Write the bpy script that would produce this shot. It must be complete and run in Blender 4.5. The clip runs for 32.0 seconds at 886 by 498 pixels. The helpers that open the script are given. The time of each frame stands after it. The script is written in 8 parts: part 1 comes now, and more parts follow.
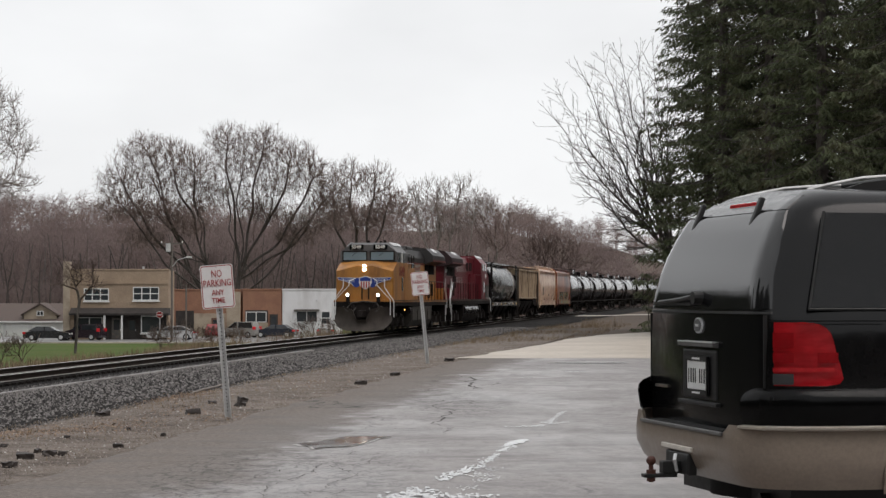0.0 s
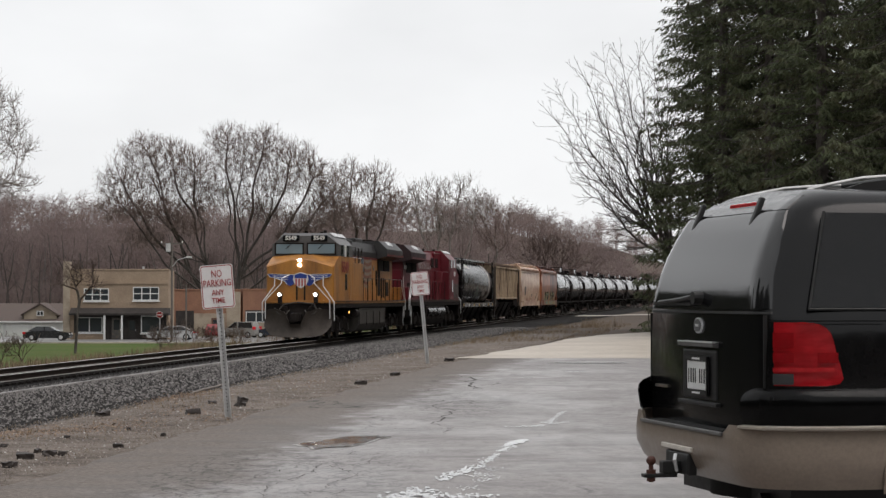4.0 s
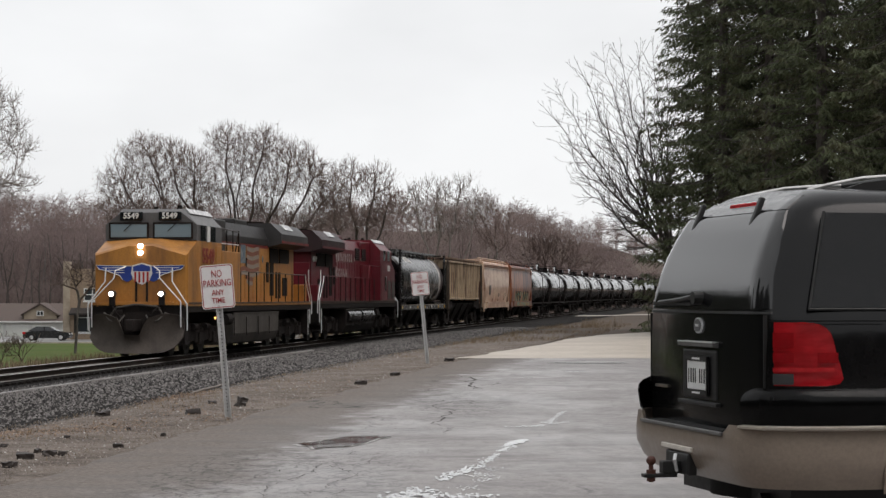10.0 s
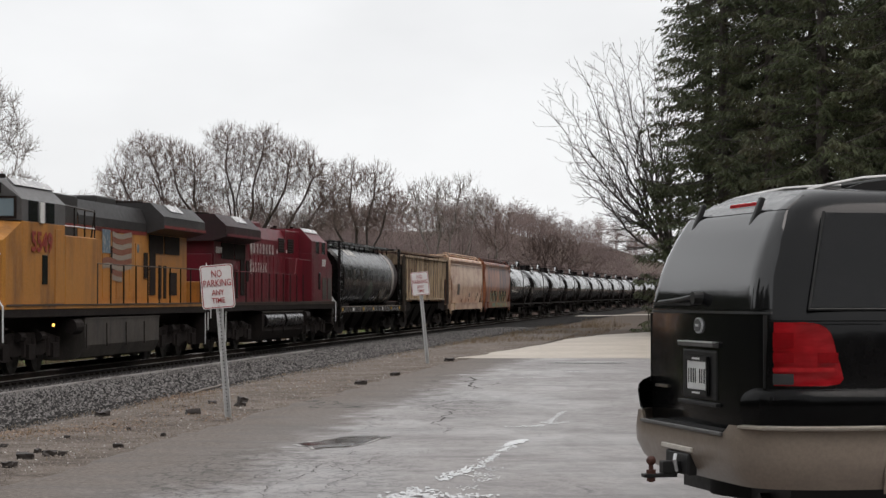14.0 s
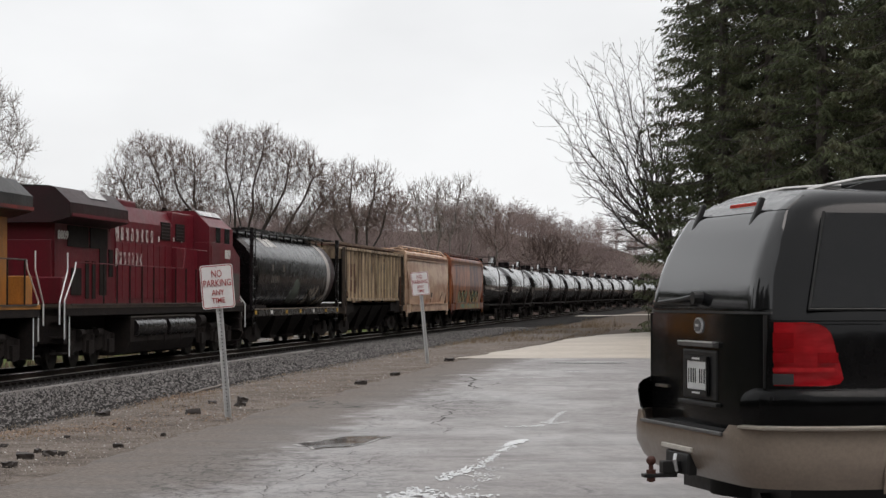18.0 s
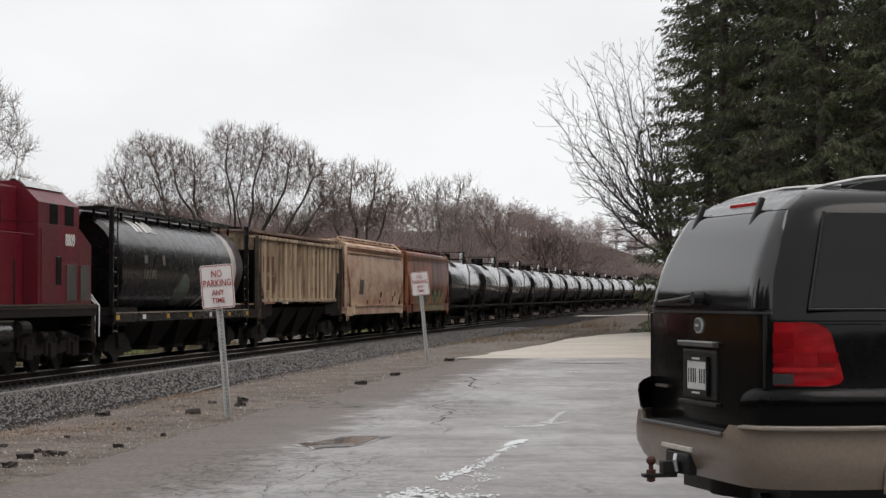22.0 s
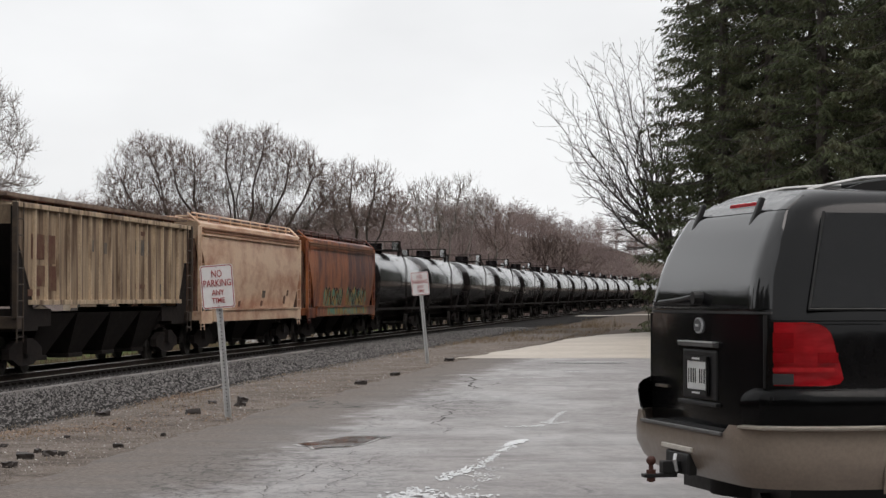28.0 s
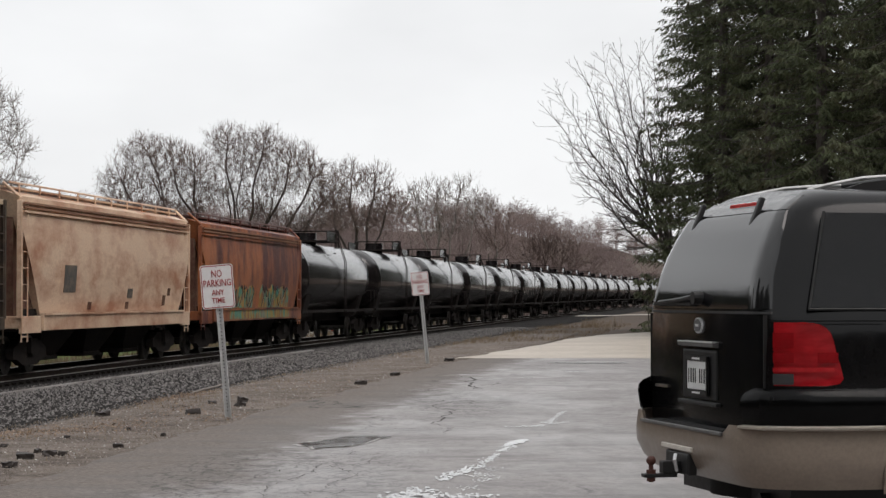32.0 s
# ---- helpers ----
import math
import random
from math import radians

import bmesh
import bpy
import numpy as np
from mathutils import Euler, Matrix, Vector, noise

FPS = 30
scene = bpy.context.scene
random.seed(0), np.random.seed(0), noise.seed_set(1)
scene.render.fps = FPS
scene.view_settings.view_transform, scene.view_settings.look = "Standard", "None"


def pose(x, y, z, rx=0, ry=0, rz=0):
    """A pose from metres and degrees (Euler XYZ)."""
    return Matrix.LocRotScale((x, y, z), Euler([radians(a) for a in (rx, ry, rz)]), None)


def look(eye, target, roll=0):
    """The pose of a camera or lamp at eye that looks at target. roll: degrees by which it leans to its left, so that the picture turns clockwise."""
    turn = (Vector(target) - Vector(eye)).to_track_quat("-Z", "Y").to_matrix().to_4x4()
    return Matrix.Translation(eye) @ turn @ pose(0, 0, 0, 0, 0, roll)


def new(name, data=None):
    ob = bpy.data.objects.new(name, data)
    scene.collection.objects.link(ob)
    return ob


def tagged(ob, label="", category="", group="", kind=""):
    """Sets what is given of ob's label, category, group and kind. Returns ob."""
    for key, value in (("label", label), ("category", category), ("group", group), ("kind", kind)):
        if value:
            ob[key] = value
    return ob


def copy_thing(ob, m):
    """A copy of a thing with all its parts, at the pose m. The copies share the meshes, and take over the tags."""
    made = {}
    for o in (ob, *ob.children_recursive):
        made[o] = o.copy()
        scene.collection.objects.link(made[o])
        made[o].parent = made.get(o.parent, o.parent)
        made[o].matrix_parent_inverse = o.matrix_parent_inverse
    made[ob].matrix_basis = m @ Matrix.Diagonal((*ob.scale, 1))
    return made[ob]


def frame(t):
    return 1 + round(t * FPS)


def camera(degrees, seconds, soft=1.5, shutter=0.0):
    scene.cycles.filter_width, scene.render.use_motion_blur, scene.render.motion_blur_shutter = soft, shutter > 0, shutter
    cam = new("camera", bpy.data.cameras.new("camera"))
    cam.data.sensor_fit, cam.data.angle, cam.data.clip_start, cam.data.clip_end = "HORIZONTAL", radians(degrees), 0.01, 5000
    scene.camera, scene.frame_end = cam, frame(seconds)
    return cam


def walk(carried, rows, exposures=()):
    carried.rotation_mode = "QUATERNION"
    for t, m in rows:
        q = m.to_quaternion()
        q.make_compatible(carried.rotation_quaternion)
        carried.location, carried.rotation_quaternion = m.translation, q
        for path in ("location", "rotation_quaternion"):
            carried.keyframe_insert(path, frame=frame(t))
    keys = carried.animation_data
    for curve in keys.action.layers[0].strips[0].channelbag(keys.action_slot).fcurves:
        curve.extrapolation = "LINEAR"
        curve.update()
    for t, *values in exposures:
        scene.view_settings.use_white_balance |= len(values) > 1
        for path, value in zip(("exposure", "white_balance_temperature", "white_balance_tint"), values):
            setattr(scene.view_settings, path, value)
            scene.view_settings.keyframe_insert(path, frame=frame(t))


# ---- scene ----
cam = camera(23.909, 32.0, soft=1.4)
EYE = (0.0, 0.0, 1.632)
AIM = pose(*EYE, 91.34, 0, 0)
walk(cam, [(0, AIM), (32, AIM)], exposures=[(0, 0.11, 6650, 13.5), (32, 0.11, 6650, 13.5)])

# ---------------------------------------------------------------- sky and light
world = bpy.data.worlds.new("overcast")
scene.world = world
world.use_nodes = True
wn, wl = world.node_tree.nodes, world.node_tree.links
wn.clear()
w_out = wn.new("ShaderNodeOutputWorld")
w_bg = wn.new("ShaderNodeBackground")
w_sky = wn.new("ShaderNodeTexSky")
w_sky.sky_type, w_sky.sun_disc = "NISHITA", False
w_sky.sun_elevation, w_sky.sun_rotation = radians(58), radians(120)
w_dim = wn.new("ShaderNodeMix")
w_dim.data_type, w_dim.blend_type = "RGBA", "MULTIPLY"
w_dim.inputs[0].default_value = 1.0
w_dim.inputs[7].default_value = (0.06, 0.06, 0.06, 1)
w_tc = wn.new("ShaderNodeTexCoord")
w_map = wn.new("ShaderNodeMapping")
w_map.inputs["Scale"].default_value = (3.0, 3.0, 7.0)
w_noise = wn.new("ShaderNodeTexNoise")
w_noise.inputs["Scale"].default_value = 1.6
w_noise.inputs["Detail"].default_value = 5
w_ramp = wn.new("ShaderNodeValToRGB")
w_ramp.color_ramp.elements[0].position = 0.3
w_ramp.color_ramp.elements[0].color = (0.77, 0.805, 0.818, 1)
w_ramp.color_ramp.elements[1].position = 0.62
w_ramp.color_ramp.elements[1].color = (0.878, 0.918, 0.93, 1)
w_mix = wn.new("ShaderNodeMix")
w_mix.data_type = "RGBA"
w_mix.inputs[0].default_value = 0.94
wl.new(w_tc.outputs["Generated"], w_map.inputs["Vector"])
wl.new(w_map.outputs[0], w_noise.inputs["Vector"])
wl.new(w_noise.outputs[0], w_ramp.inputs[0])
wl.new(w_sky.outputs[0], w_dim.inputs[6])
wl.new(w_dim.outputs[2], w_mix.inputs[6])
wl.new(w_ramp.outputs[0], w_mix.inputs[7])
wl.new(w_mix.outputs[2], w_bg.inputs[0])
w_bg.inputs[1].default_value = 1.0
wl.new(w_bg.outputs[0], w_out.inputs[0])

sun = new("sun", bpy.data.lights.new("sun", "SUN"))
sun.data.energy, sun.data.angle, sun.data.color = 1.1, radians(40), (1.0, 0.955, 0.92)
sun.matrix_world = look((32, -18, 60), (0, 0, 0))

# ---------------------------------------------------------------- the plan
# Track centre line: heading from the y axis, in radians, over arc length u in metres.
U = np.linspace(-140, 620, 1521)
UC = np.clip(U, -140, 330) / 100
TH = 0.09125 + 0.08545 * UC - 0.05274 * UC ** 2 + 0.01121 * UC ** 3 + np.clip(U - 330, 0, 300) * 0.0012
TH = np.where(U < 0, 0.09125 + 0.08545 * UC, TH)
TX = np.concatenate([[0], np.cumsum(np.sin((TH[1:] + TH[:-1]) / 2) * np.diff(U))])
TY = np.concatenate([[0], np.cumsum(np.cos((TH[1:] + TH[:-1]) / 2) * np.diff(U))])
I0 = int(np.argmin(abs(U)))
TX, TY = TX - TX[I0] - 14.643, TY - TY[I0] + 15.581
RISE = 0.047 * np.clip(U / 100, 0, 4) ** 2
TZ = RISE - 0.20


def on_track(u, off=0.0, dz=0.0):
    """A place beside the track: off metres towards the parking lot."""
    x, y, th, z = (float(np.interp(u, U, a)) for a in (TX, TY, TH, TZ))
    return Vector((x + off * math.cos(th), y - off * math.sin(th), z + dz))


def track_off(x, y):
    """Arc length and offset of a place, to within centimetres."""
    u = np.interp(y, TY, U)
    for _ in range(3):
        tx, ty, th = np.interp(u, U, TX), np.interp(u, U, TY), np.interp(u, U, TH)
        u = u + (x - tx) * np.sin(th) + (y - ty) * np.cos(th)
    return u, (x - tx) * np.cos(th) - (y - ty) * np.sin(th)


def smooth(a, b, v):
    k = np.clip((v - a) / (b - a), 0, 1)
    return k * k * (3 - 2 * k)


def lot_height(x, y):
    return 0.27 - 0.29 * smooth(9, 31, y) - 0.02 * smooth(30, 60, y)


def ground_height(x, y):
    """The lie of the land, without kerbs and beds laid on it."""
    x, y = np.asarray(x, float), np.asarray(y, float)
    u, off = track_off(x, y)
    base = np.interp(u, U, RISE)
    near = lot_height(x, y) * smooth(7.2, 8.6, off) - 0.13 * (1 - smooth(7.2, 8.6, off)) + base * smooth(60, 160, y) - 0.24 * (1 - smooth(1.8, 5.0, off))
    far = -0.40 - 2.22 * smooth(3.2, 13, -off) + base * smooth(60, 160, y) * (1 - smooth(4, 13, -off))
    roll = 1 + 0.16 * np.sin(x * 0.061 + 1.0) + 0.12 * np.sin(x * 0.137 + y * 0.02)
    hill = 13.0 * roll * smooth(280, 430, y) * smooth(16, 60, -off) + 9.0 * smooth(430, 560, y) * smooth(40, 120, -off) + 5.0 * smooth(60, 200, off) * smooth(60, 200, y)
    return np.where(off < -2.6, far, near) - 0.06 + hill


def gh(x, y):
    return float(ground_height(np.array([x]), np.array([y]))[0])


# ---------------------------------------------------------------- materials
def ramp2(nt, fac, a, b, lo=0.35, hi=0.65):
    r = nt.nodes.new("ShaderNodeValToRGB")
    r.color_ramp.elements[0].position, r.color_ramp.elements[1].position = lo, hi
    r.color_ramp.elements[0].color, r.color_ramp.elements[1].color = (*a, 1), (*b, 1)
    nt.links.new(fac, r.inputs[0])
    return r.outputs[0]


def noise_at(nt, scale, detail=4, stretch=(1, 1, 1), rough=0.55, shift=0.0):
    tc = nt.nodes.new("ShaderNodeTexCoord")
    mp = nt.nodes.new("ShaderNodeMapping")
    mp.inputs["Scale"].default_value = stretch
    mp.inputs["Location"].default_value = (shift, shift * 0.7, shift * 0.4)
    ns = nt.nodes.new("ShaderNodeTexNoise")
    ns.inputs["Scale"].default_value, ns.inputs["Detail"].default_value = scale, detail
    ns.inputs["Roughness"].default_value = rough
    nt.links.new(tc.outputs["Object"], mp.inputs[0])
    nt.links.new(mp.outputs[0], ns.inputs["Vector"])
    return ns.outputs[0]


def mixed(nt, fac, a, b, mode="MIX"):
    m = nt.nodes.new("ShaderNodeMix")
    m.data_type, m.blend_type = "RGBA", mode
    for sock, v in ((m.inputs[0], fac), (m.inputs[6], a), (m.inputs[7], b)):
        if isinstance(v, (int, float)):
            sock.default_value = v
        elif isinstance(v, tuple):
            sock.default_value = (*v, 1)
        else:
            nt.links.new(v, sock)
    return m.outputs[2]


def material(name):
    m = bpy.data.materials.new(name)
    m.use_nodes = True
    return m, m.node_tree, m.node_tree.nodes["Principled BSDF"]


def bumped(nt, bsdf, height, strength, distance):
    b = nt.nodes.new("ShaderNodeBump")
    b.inputs["Strength"].default_value, b.inputs["Distance"].default_value = strength, distance
    nt.links.new(height, b.inputs["Height"])
    nt.links.new(b.outputs[0], bsdf.inputs["Normal"])


def surf(name, col, rough=0.6, metal=0.0, second=None, scale=1.2, stretch=(1, 1, 1), lo=0.45, hi=0.7,
         grain=0.25, grain_scale=25.0, bump=0.25, depth=0.01, coat=0.0, vary=0.0, shift=0.0, spec=0.4):
    """Paint, metal, wood or stone: a base colour, a second colour in patches or streaks, grain and fine relief."""
    m, nt, p = material(name)
    fine = noise_at(nt, grain_scale, 5, shift=shift)
    col_out = mixed(nt, grain, col, ramp2(nt, fine, tuple(c * 0.45 for c in col), tuple(min(1, c * 1.45) for c in col), 0.3, 0.7))
    if second:
        col_out = mixed(nt, ramp2(nt, noise_at(nt, scale, 6, stretch, 0.62, shift + 3.1), (0, 0, 0), (1, 1, 1), lo, hi), col_out, second)
    if vary:
        info = nt.nodes.new("ShaderNodeObjectInfo")
        col_out = mixed(nt, vary, col_out, ramp2(nt, info.outputs["Random"], tuple(c * 0.5 for c in col), tuple(min(1, c * 1.5) for c in col), 0, 1))
    nt.links.new(col_out, p.inputs["Base Color"])
    r = nt.nodes.new("ShaderNodeMapRange")
    r.inputs[3].default_value, r.inputs[4].default_value = max(0.03, rough - 0.12), min(1, rough + 0.12)
    nt.links.new(noise_at(nt, grain_scale * 0.3, 3, shift=shift + 1), r.inputs[0])
    nt.links.new(r.outputs[0], p.inputs["Roughness"])
    p.inputs["Metallic"].default_value, p.inputs["Coat Weight"].default_value = metal, coat
    p.inputs["Coat Roughness"].default_value, p.inputs["Specular IOR Level"].default_value = 0.1, spec
    if bump:
        bumped(nt, p, fine, bump, depth)
    return m


def glow(name, col, strength):
    m, nt, p = material(name)
    p.inputs["Base Color"].default_value = (*col, 1)
    p.inputs["Emission Color"].default_value = (*col, 1)
    p.inputs["Emission Strength"].default_value = strength
    return m


def glassy(name, col, rough=0.06):
    m, nt, p = material(name)
    p.inputs["Base Color"].default_value = (*col, 1)
    p.inputs["Roughness"].default_value = rough
    p.inputs["Specular IOR Level"].default_value = 0.6
    nt.links.new(ramp2(nt, noise_at(nt, 1.5), (rough,) * 3, (rough * 2.2,) * 3), p.inputs["Roughness"])
    return m


# ---------------------------------------------------------------- mesh helpers
def part(name, bm, material_, parent=None, label="", smooth_=False):
    me = bpy.data.meshes.new(name)
    bmesh.ops.recalc_face_normals(bm, faces=bm.faces)
    bm.to_mesh(me)
    bm.free()
    me.materials.append(material_)
    if smooth_:
        me.polygons.foreach_set("use_smooth", [True] * len(me.polygons))
        me.set_sharp_from_angle(angle=radians(35))
    ob = new(name, me)
    ob.parent = parent
    if label:
        ob["label"] = label
    return ob


def thing(name, label, category, m=None, group="", kind=""):
    e = new(name)
    e.empty_display_size = 0.2
    if m is not None:
        e.matrix_world = m
    return tagged(e, label, category, group, kind)


def raw_mesh(name, verts, faces, material_, parent=None, label="", smooth_=False):
    me = bpy.data.meshes.new(name)
    me.from_pydata(verts, [], faces)
    me.update()
    me.materials.append(material_)
    if smooth_:
        me.polygons.foreach_set("use_smooth", [True] * len(me.polygons))
    ob = new(name, me)
    ob.parent = parent
    if label:
        ob["label"] = label
    return ob


def box(bm, x0, x1, y0, y1, z0, z1, bevel=0.0):
    vs = [bm.verts.new((x, y, z)) for x in (x0, x1) for y in (y0, y1) for z in (z0, z1)]
    fs = [bm.faces.new([vs[i] for i in q]) for q in ((0, 1, 3, 2), (4, 6, 7, 5), (0, 4, 5, 1), (2, 3, 7, 6), (0, 2, 6, 4), (1, 5, 7, 3))]
    if bevel:
        es = list({e for f in fs for e in f.edges})
        bmesh.ops.bevel(bm, geom=es, offset=bevel, segments=2, affect="EDGES", profile=0.5)
    return bm


def loft(bm, rings, caps=True):
    rows = [[bm.verts.new(p) for p in r] for r in rings]
    n = len(rows[0])
    for a, b in zip(rows, rows[1:]):
        for i in range(n):
            bm.faces.new((a[i], a[(i + 1) % n], b[(i + 1) % n], b[i]))
    if caps:
        bm.faces.new(list(reversed(rows[0])))
        bm.faces.new(rows[-1])
    return bm


def prism(bm, outline, a, b, axis="x"):
    """An outline of two coordinates swept along the third."""
    put = {"x": lambda k, p: (k, *p), "y": lambda k, p: (p[0], k, p[1]), "z": lambda k, p: (*p, k)}[axis]
    return loft(bm, [[put(k, p) for p in outline] for k in (a, b)])


def rod(bm, a, b, r, n=8, r2=None):
    a, b = Vector(a), Vector(b)
    q = (b - a).to_track_quat("Z", "Y").to_matrix()
    r2 = r if r2 is None else r2
    ring = [(math.cos(2 * math.pi * i / n), math.sin(2 * math.pi * i / n)) for i in range(n)]
    return loft(bm, [[p + q @ Vector((c * k, s * k, 0)) for c, s in ring] for p, k in ((a, r), (b, r2))])


def pipe(bm, pts, r, n=6):
    """A bent tube through the points, mitred at the bends."""
    pts = [Vector(p) for p in pts]
    rings, up = [], None
    for i, p in enumerate(pts):
        a, b = pts[max(0, i - 1)], pts[min(len(pts) - 1, i + 1)]
        t = ((p - a).normalized() if i else Vector((0, 0, 0))) + ((b - p).normalized() if i < len(pts) - 1 else Vector((0, 0, 0)))
        t = t.normalized() if t.length > 1e-6 else (b - a).normalized()
        side = t.orthogonal().normalized() if up is None else (up - t * up.dot(t)).normalized()
        up = side
        other = t.cross(side)
        rings.append([p + (side * math.cos(2 * math.pi * k / n) + other * math.sin(2 * math.pi * k / n)) * r for k in range(n)])
    return loft(bm, rings)


def new_bm():
    return bmesh.new()


def writing(name, text, size, material_, parent, m, bold=0.0, stretch=1.0, label=""):
    """Raised lettering in the built-in font, in the plane of m, centred on it."""
    cu = bpy.data.curves.new(name, "FONT")
    cu.body, cu.size, cu.extrude, cu.offset = text, size, 0.004, bold
    cu.align_x, cu.align_y = "CENTER", "CENTER"
    cu.resolution_u = 2
    tmp = new(name, cu)
    bpy.context.view_layer.update()
    me = bpy.data.meshes.new_from_object(tmp)
    bpy.data.objects.remove(tmp)
    me.transform(m @ Matrix.Diagonal((stretch, 1, 1, 1)))
    me.materials.append(material_)
    ob = new(name, me)
    ob.parent = parent
    if label:
        ob["label"] = label
    return ob

# ---------------------------------------------------------------- train
YELLOW = surf("locomotive_yellow", (0.45, 0.198, 0.043), 0.42, second=(0.20, 0.088, 0.034), scale=0.9, stretch=(1.4, 1.4, 0.4), lo=0.46, hi=0.72, grain=0.3)
CAB_GREY = surf("cab_grey", (0.115, 0.112, 0.112), 0.45, second=(0.075, 0.072, 0.070), scale=1.0, lo=0.45, hi=0.8, grain=0.3)
GREY_PAINT = surf("locomotive_grey", (0.036, 0.034, 0.034), 0.5, second=(0.022, 0.020, 0.020), scale=1.0, lo=0.45, hi=0.8, grain=0.3)
RED_PAINT = surf("locomotive_red", (0.140, 0.007, 0.016), 0.42, second=(0.07, 0.014, 0.016), scale=0.8, stretch=(1.5, 1.5, 0.3), lo=0.45, hi=0.8, grain=0.3)
MAROON = surf("maroon_paint", (0.030, 0.009, 0.011), 0.5, second=(0.016, 0.008, 0.008), scale=1.0, grain=0.3)
NUMBER_RED = surf("faded_number_red", (0.26, 0.04, 0.03), 0.5, grain=0.3)
DULL_STRIPE = surf("grimy_red_stripe", (0.20, 0.028, 0.024), 0.5, second=(0.06, 0.02, 0.018), scale=1.5, grain=0.4)
STRIPE_RED = surf("red_stripe", (0.42, 0.03, 0.025), 0.45, grain=0.2)
UNDER = surf("grimy_underframe", (0.020, 0.016, 0.015), 0.75, second=(0.033, 0.026, 0.022), scale=2.0, lo=0.5, hi=0.8, grain=0.6, bump=0.5, spec=0.15)
TANK_GREY = surf("dusty_fuel_tank", (0.085, 0.075, 0.066), 0.5, second=(0.03, 0.028, 0.026), scale=1.2, stretch=(1.5, 1, 0.4), grain=0.4)
SILVER = surf("silver_handrail", (0.75, 0.75, 0.74), 0.35, 0.1, grain=0.15)
WHITE_PAINT = surf("white_lettering", (0.72, 0.71, 0.68), 0.5, grain=0.25)
WORN_WHITE = surf("worn_white_lettering", (0.50, 0.46, 0.44), 0.5, second=(0.17, 0.03, 0.035), scale=5, stretch=(2, 1, 1), lo=0.46, hi=0.58, grain=0.3)
DIRTY_WHITE = surf("dirty_white_band", (0.50, 0.46, 0.43), 0.4, second=(0.22, 0.19, 0.18), scale=1.2, stretch=(1, 1, 0.4), lo=0.5, hi=0.75, grain=0.3)
BLUE_PAINT = surf("blue_emblem", (0.03, 0.06, 0.28), 0.4, grain=0.2)
# Blue-grey base paints reflected sky into the windshield glass.
CAB_GLASS = glassy("cab_glass", (0.20, 0.27, 0.31), 0.08)
DARK_GLASS = glassy("dark_glass", (0.012, 0.014, 0.016), 0.07)
PALE_ROOF = surf("pale_roof", (0.5, 0.5, 0.5), 0.25, 0.0, second=(0.3, 0.3, 0.3), scale=2, grain=0.15)
LAMP_WARM = glow("headlamp", (1.0, 0.93, 0.82), 9.0)
LAMP_AMBER = glow("amber_marker", (1.0, 0.5, 0.12), 2.0)
CAR_BLACK = surf("black_car_paint", (0.010, 0.0085, 0.009), 0.26, second=(0.026, 0.020, 0.020), scale=0.8, stretch=(1.5, 1.5, 0.35), lo=0.5, hi=0.85, grain=0.12, grain_scale=9, bump=0.03, spec=0.3, coat=0.1)
TANK_BLACK = surf("wet_black_tank", (0.012, 0.0095, 0.0105), 0.22, second=(0.020, 0.016, 0.0165), scale=1.0, stretch=(1.2, 1.2, 0.5), lo=0.45, hi=0.85, grain=0.4, bump=0.02, coat=0.42, spec=0.5)
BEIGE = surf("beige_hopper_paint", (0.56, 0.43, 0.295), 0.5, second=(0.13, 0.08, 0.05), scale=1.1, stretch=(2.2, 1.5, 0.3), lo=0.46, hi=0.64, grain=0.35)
# Base darker than the ribs puts shade between them into colour; streaks are dirt.
BEIGE_SHADED = surf("dirty_shaded_beige", (0.42, 0.315, 0.215), 0.6, second=(0.11, 0.066, 0.042), scale=1.1, stretch=(2.6, 1.5, 0.25), lo=0.40, hi=0.60, grain=0.35)
TAN = surf("pink_tan_hopper_paint", (0.80, 0.565, 0.405), 0.40, second=(0.46, 0.215, 0.125), scale=0.75, stretch=(0.7, 1.5, 1.5), lo=0.44, hi=0.66, grain=0.3, coat=0.15)
RUST = surf("rusty_brown_paint", (0.43, 0.15, 0.062), 0.40, second=(0.095, 0.026, 0.024), scale=0.75, stretch=(0.9, 1.2, 0.4), lo=0.40, hi=0.56, coat=0.15, grain=0.35)
WORN_RAIL = surf("rusted_walk_rail", (0.22, 0.16, 0.12), 0.6, second=(0.08, 0.05, 0.04), scale=2, grain=0.4)
RUST_ROOF = surf("rusty_roof", (0.13, 0.05, 0.04), 0.5, second=(0.05, 0.03, 0.03), scale=1.5, grain=0.4)
STEEL = surf("worn_wheel_steel", (0.10, 0.09, 0.085), 0.45, 0.5, second=(0.03, 0.025, 0.022), scale=4, grain=0.5)
RAIL_SIDE = surf("rusty_rail_side", (0.022, 0.017, 0.014), 0.8, second=(0.035, 0.024, 0.018), scale=2, grain=0.4, spec=0.15)
PLOUGH = surf("dusty_plough", (0.075, 0.062, 0.053), 0.6, second=(0.045, 0.037, 0.032), scale=1.5, grain=0.4, spec=0.2)
FLAG_BLUE = surf("faded_flag_blue", (0.10, 0.15, 0.19), 0.5, second=(0.3, 0.3, 0.28), scale=6, lo=0.5, hi=0.6, grain=0.4)
FLAG_RED = surf("faded_flag_red", (0.22, 0.085, 0.055), 0.5, grain=0.4)
FLAG_GREY = surf("faded_flag_white", (0.29, 0.245, 0.20), 0.5, grain=0.4)
GRAFFITI_LINE = surf("pale_graffiti_line", (0.16, 0.13, 0.10), 0.5, grain=0.4)
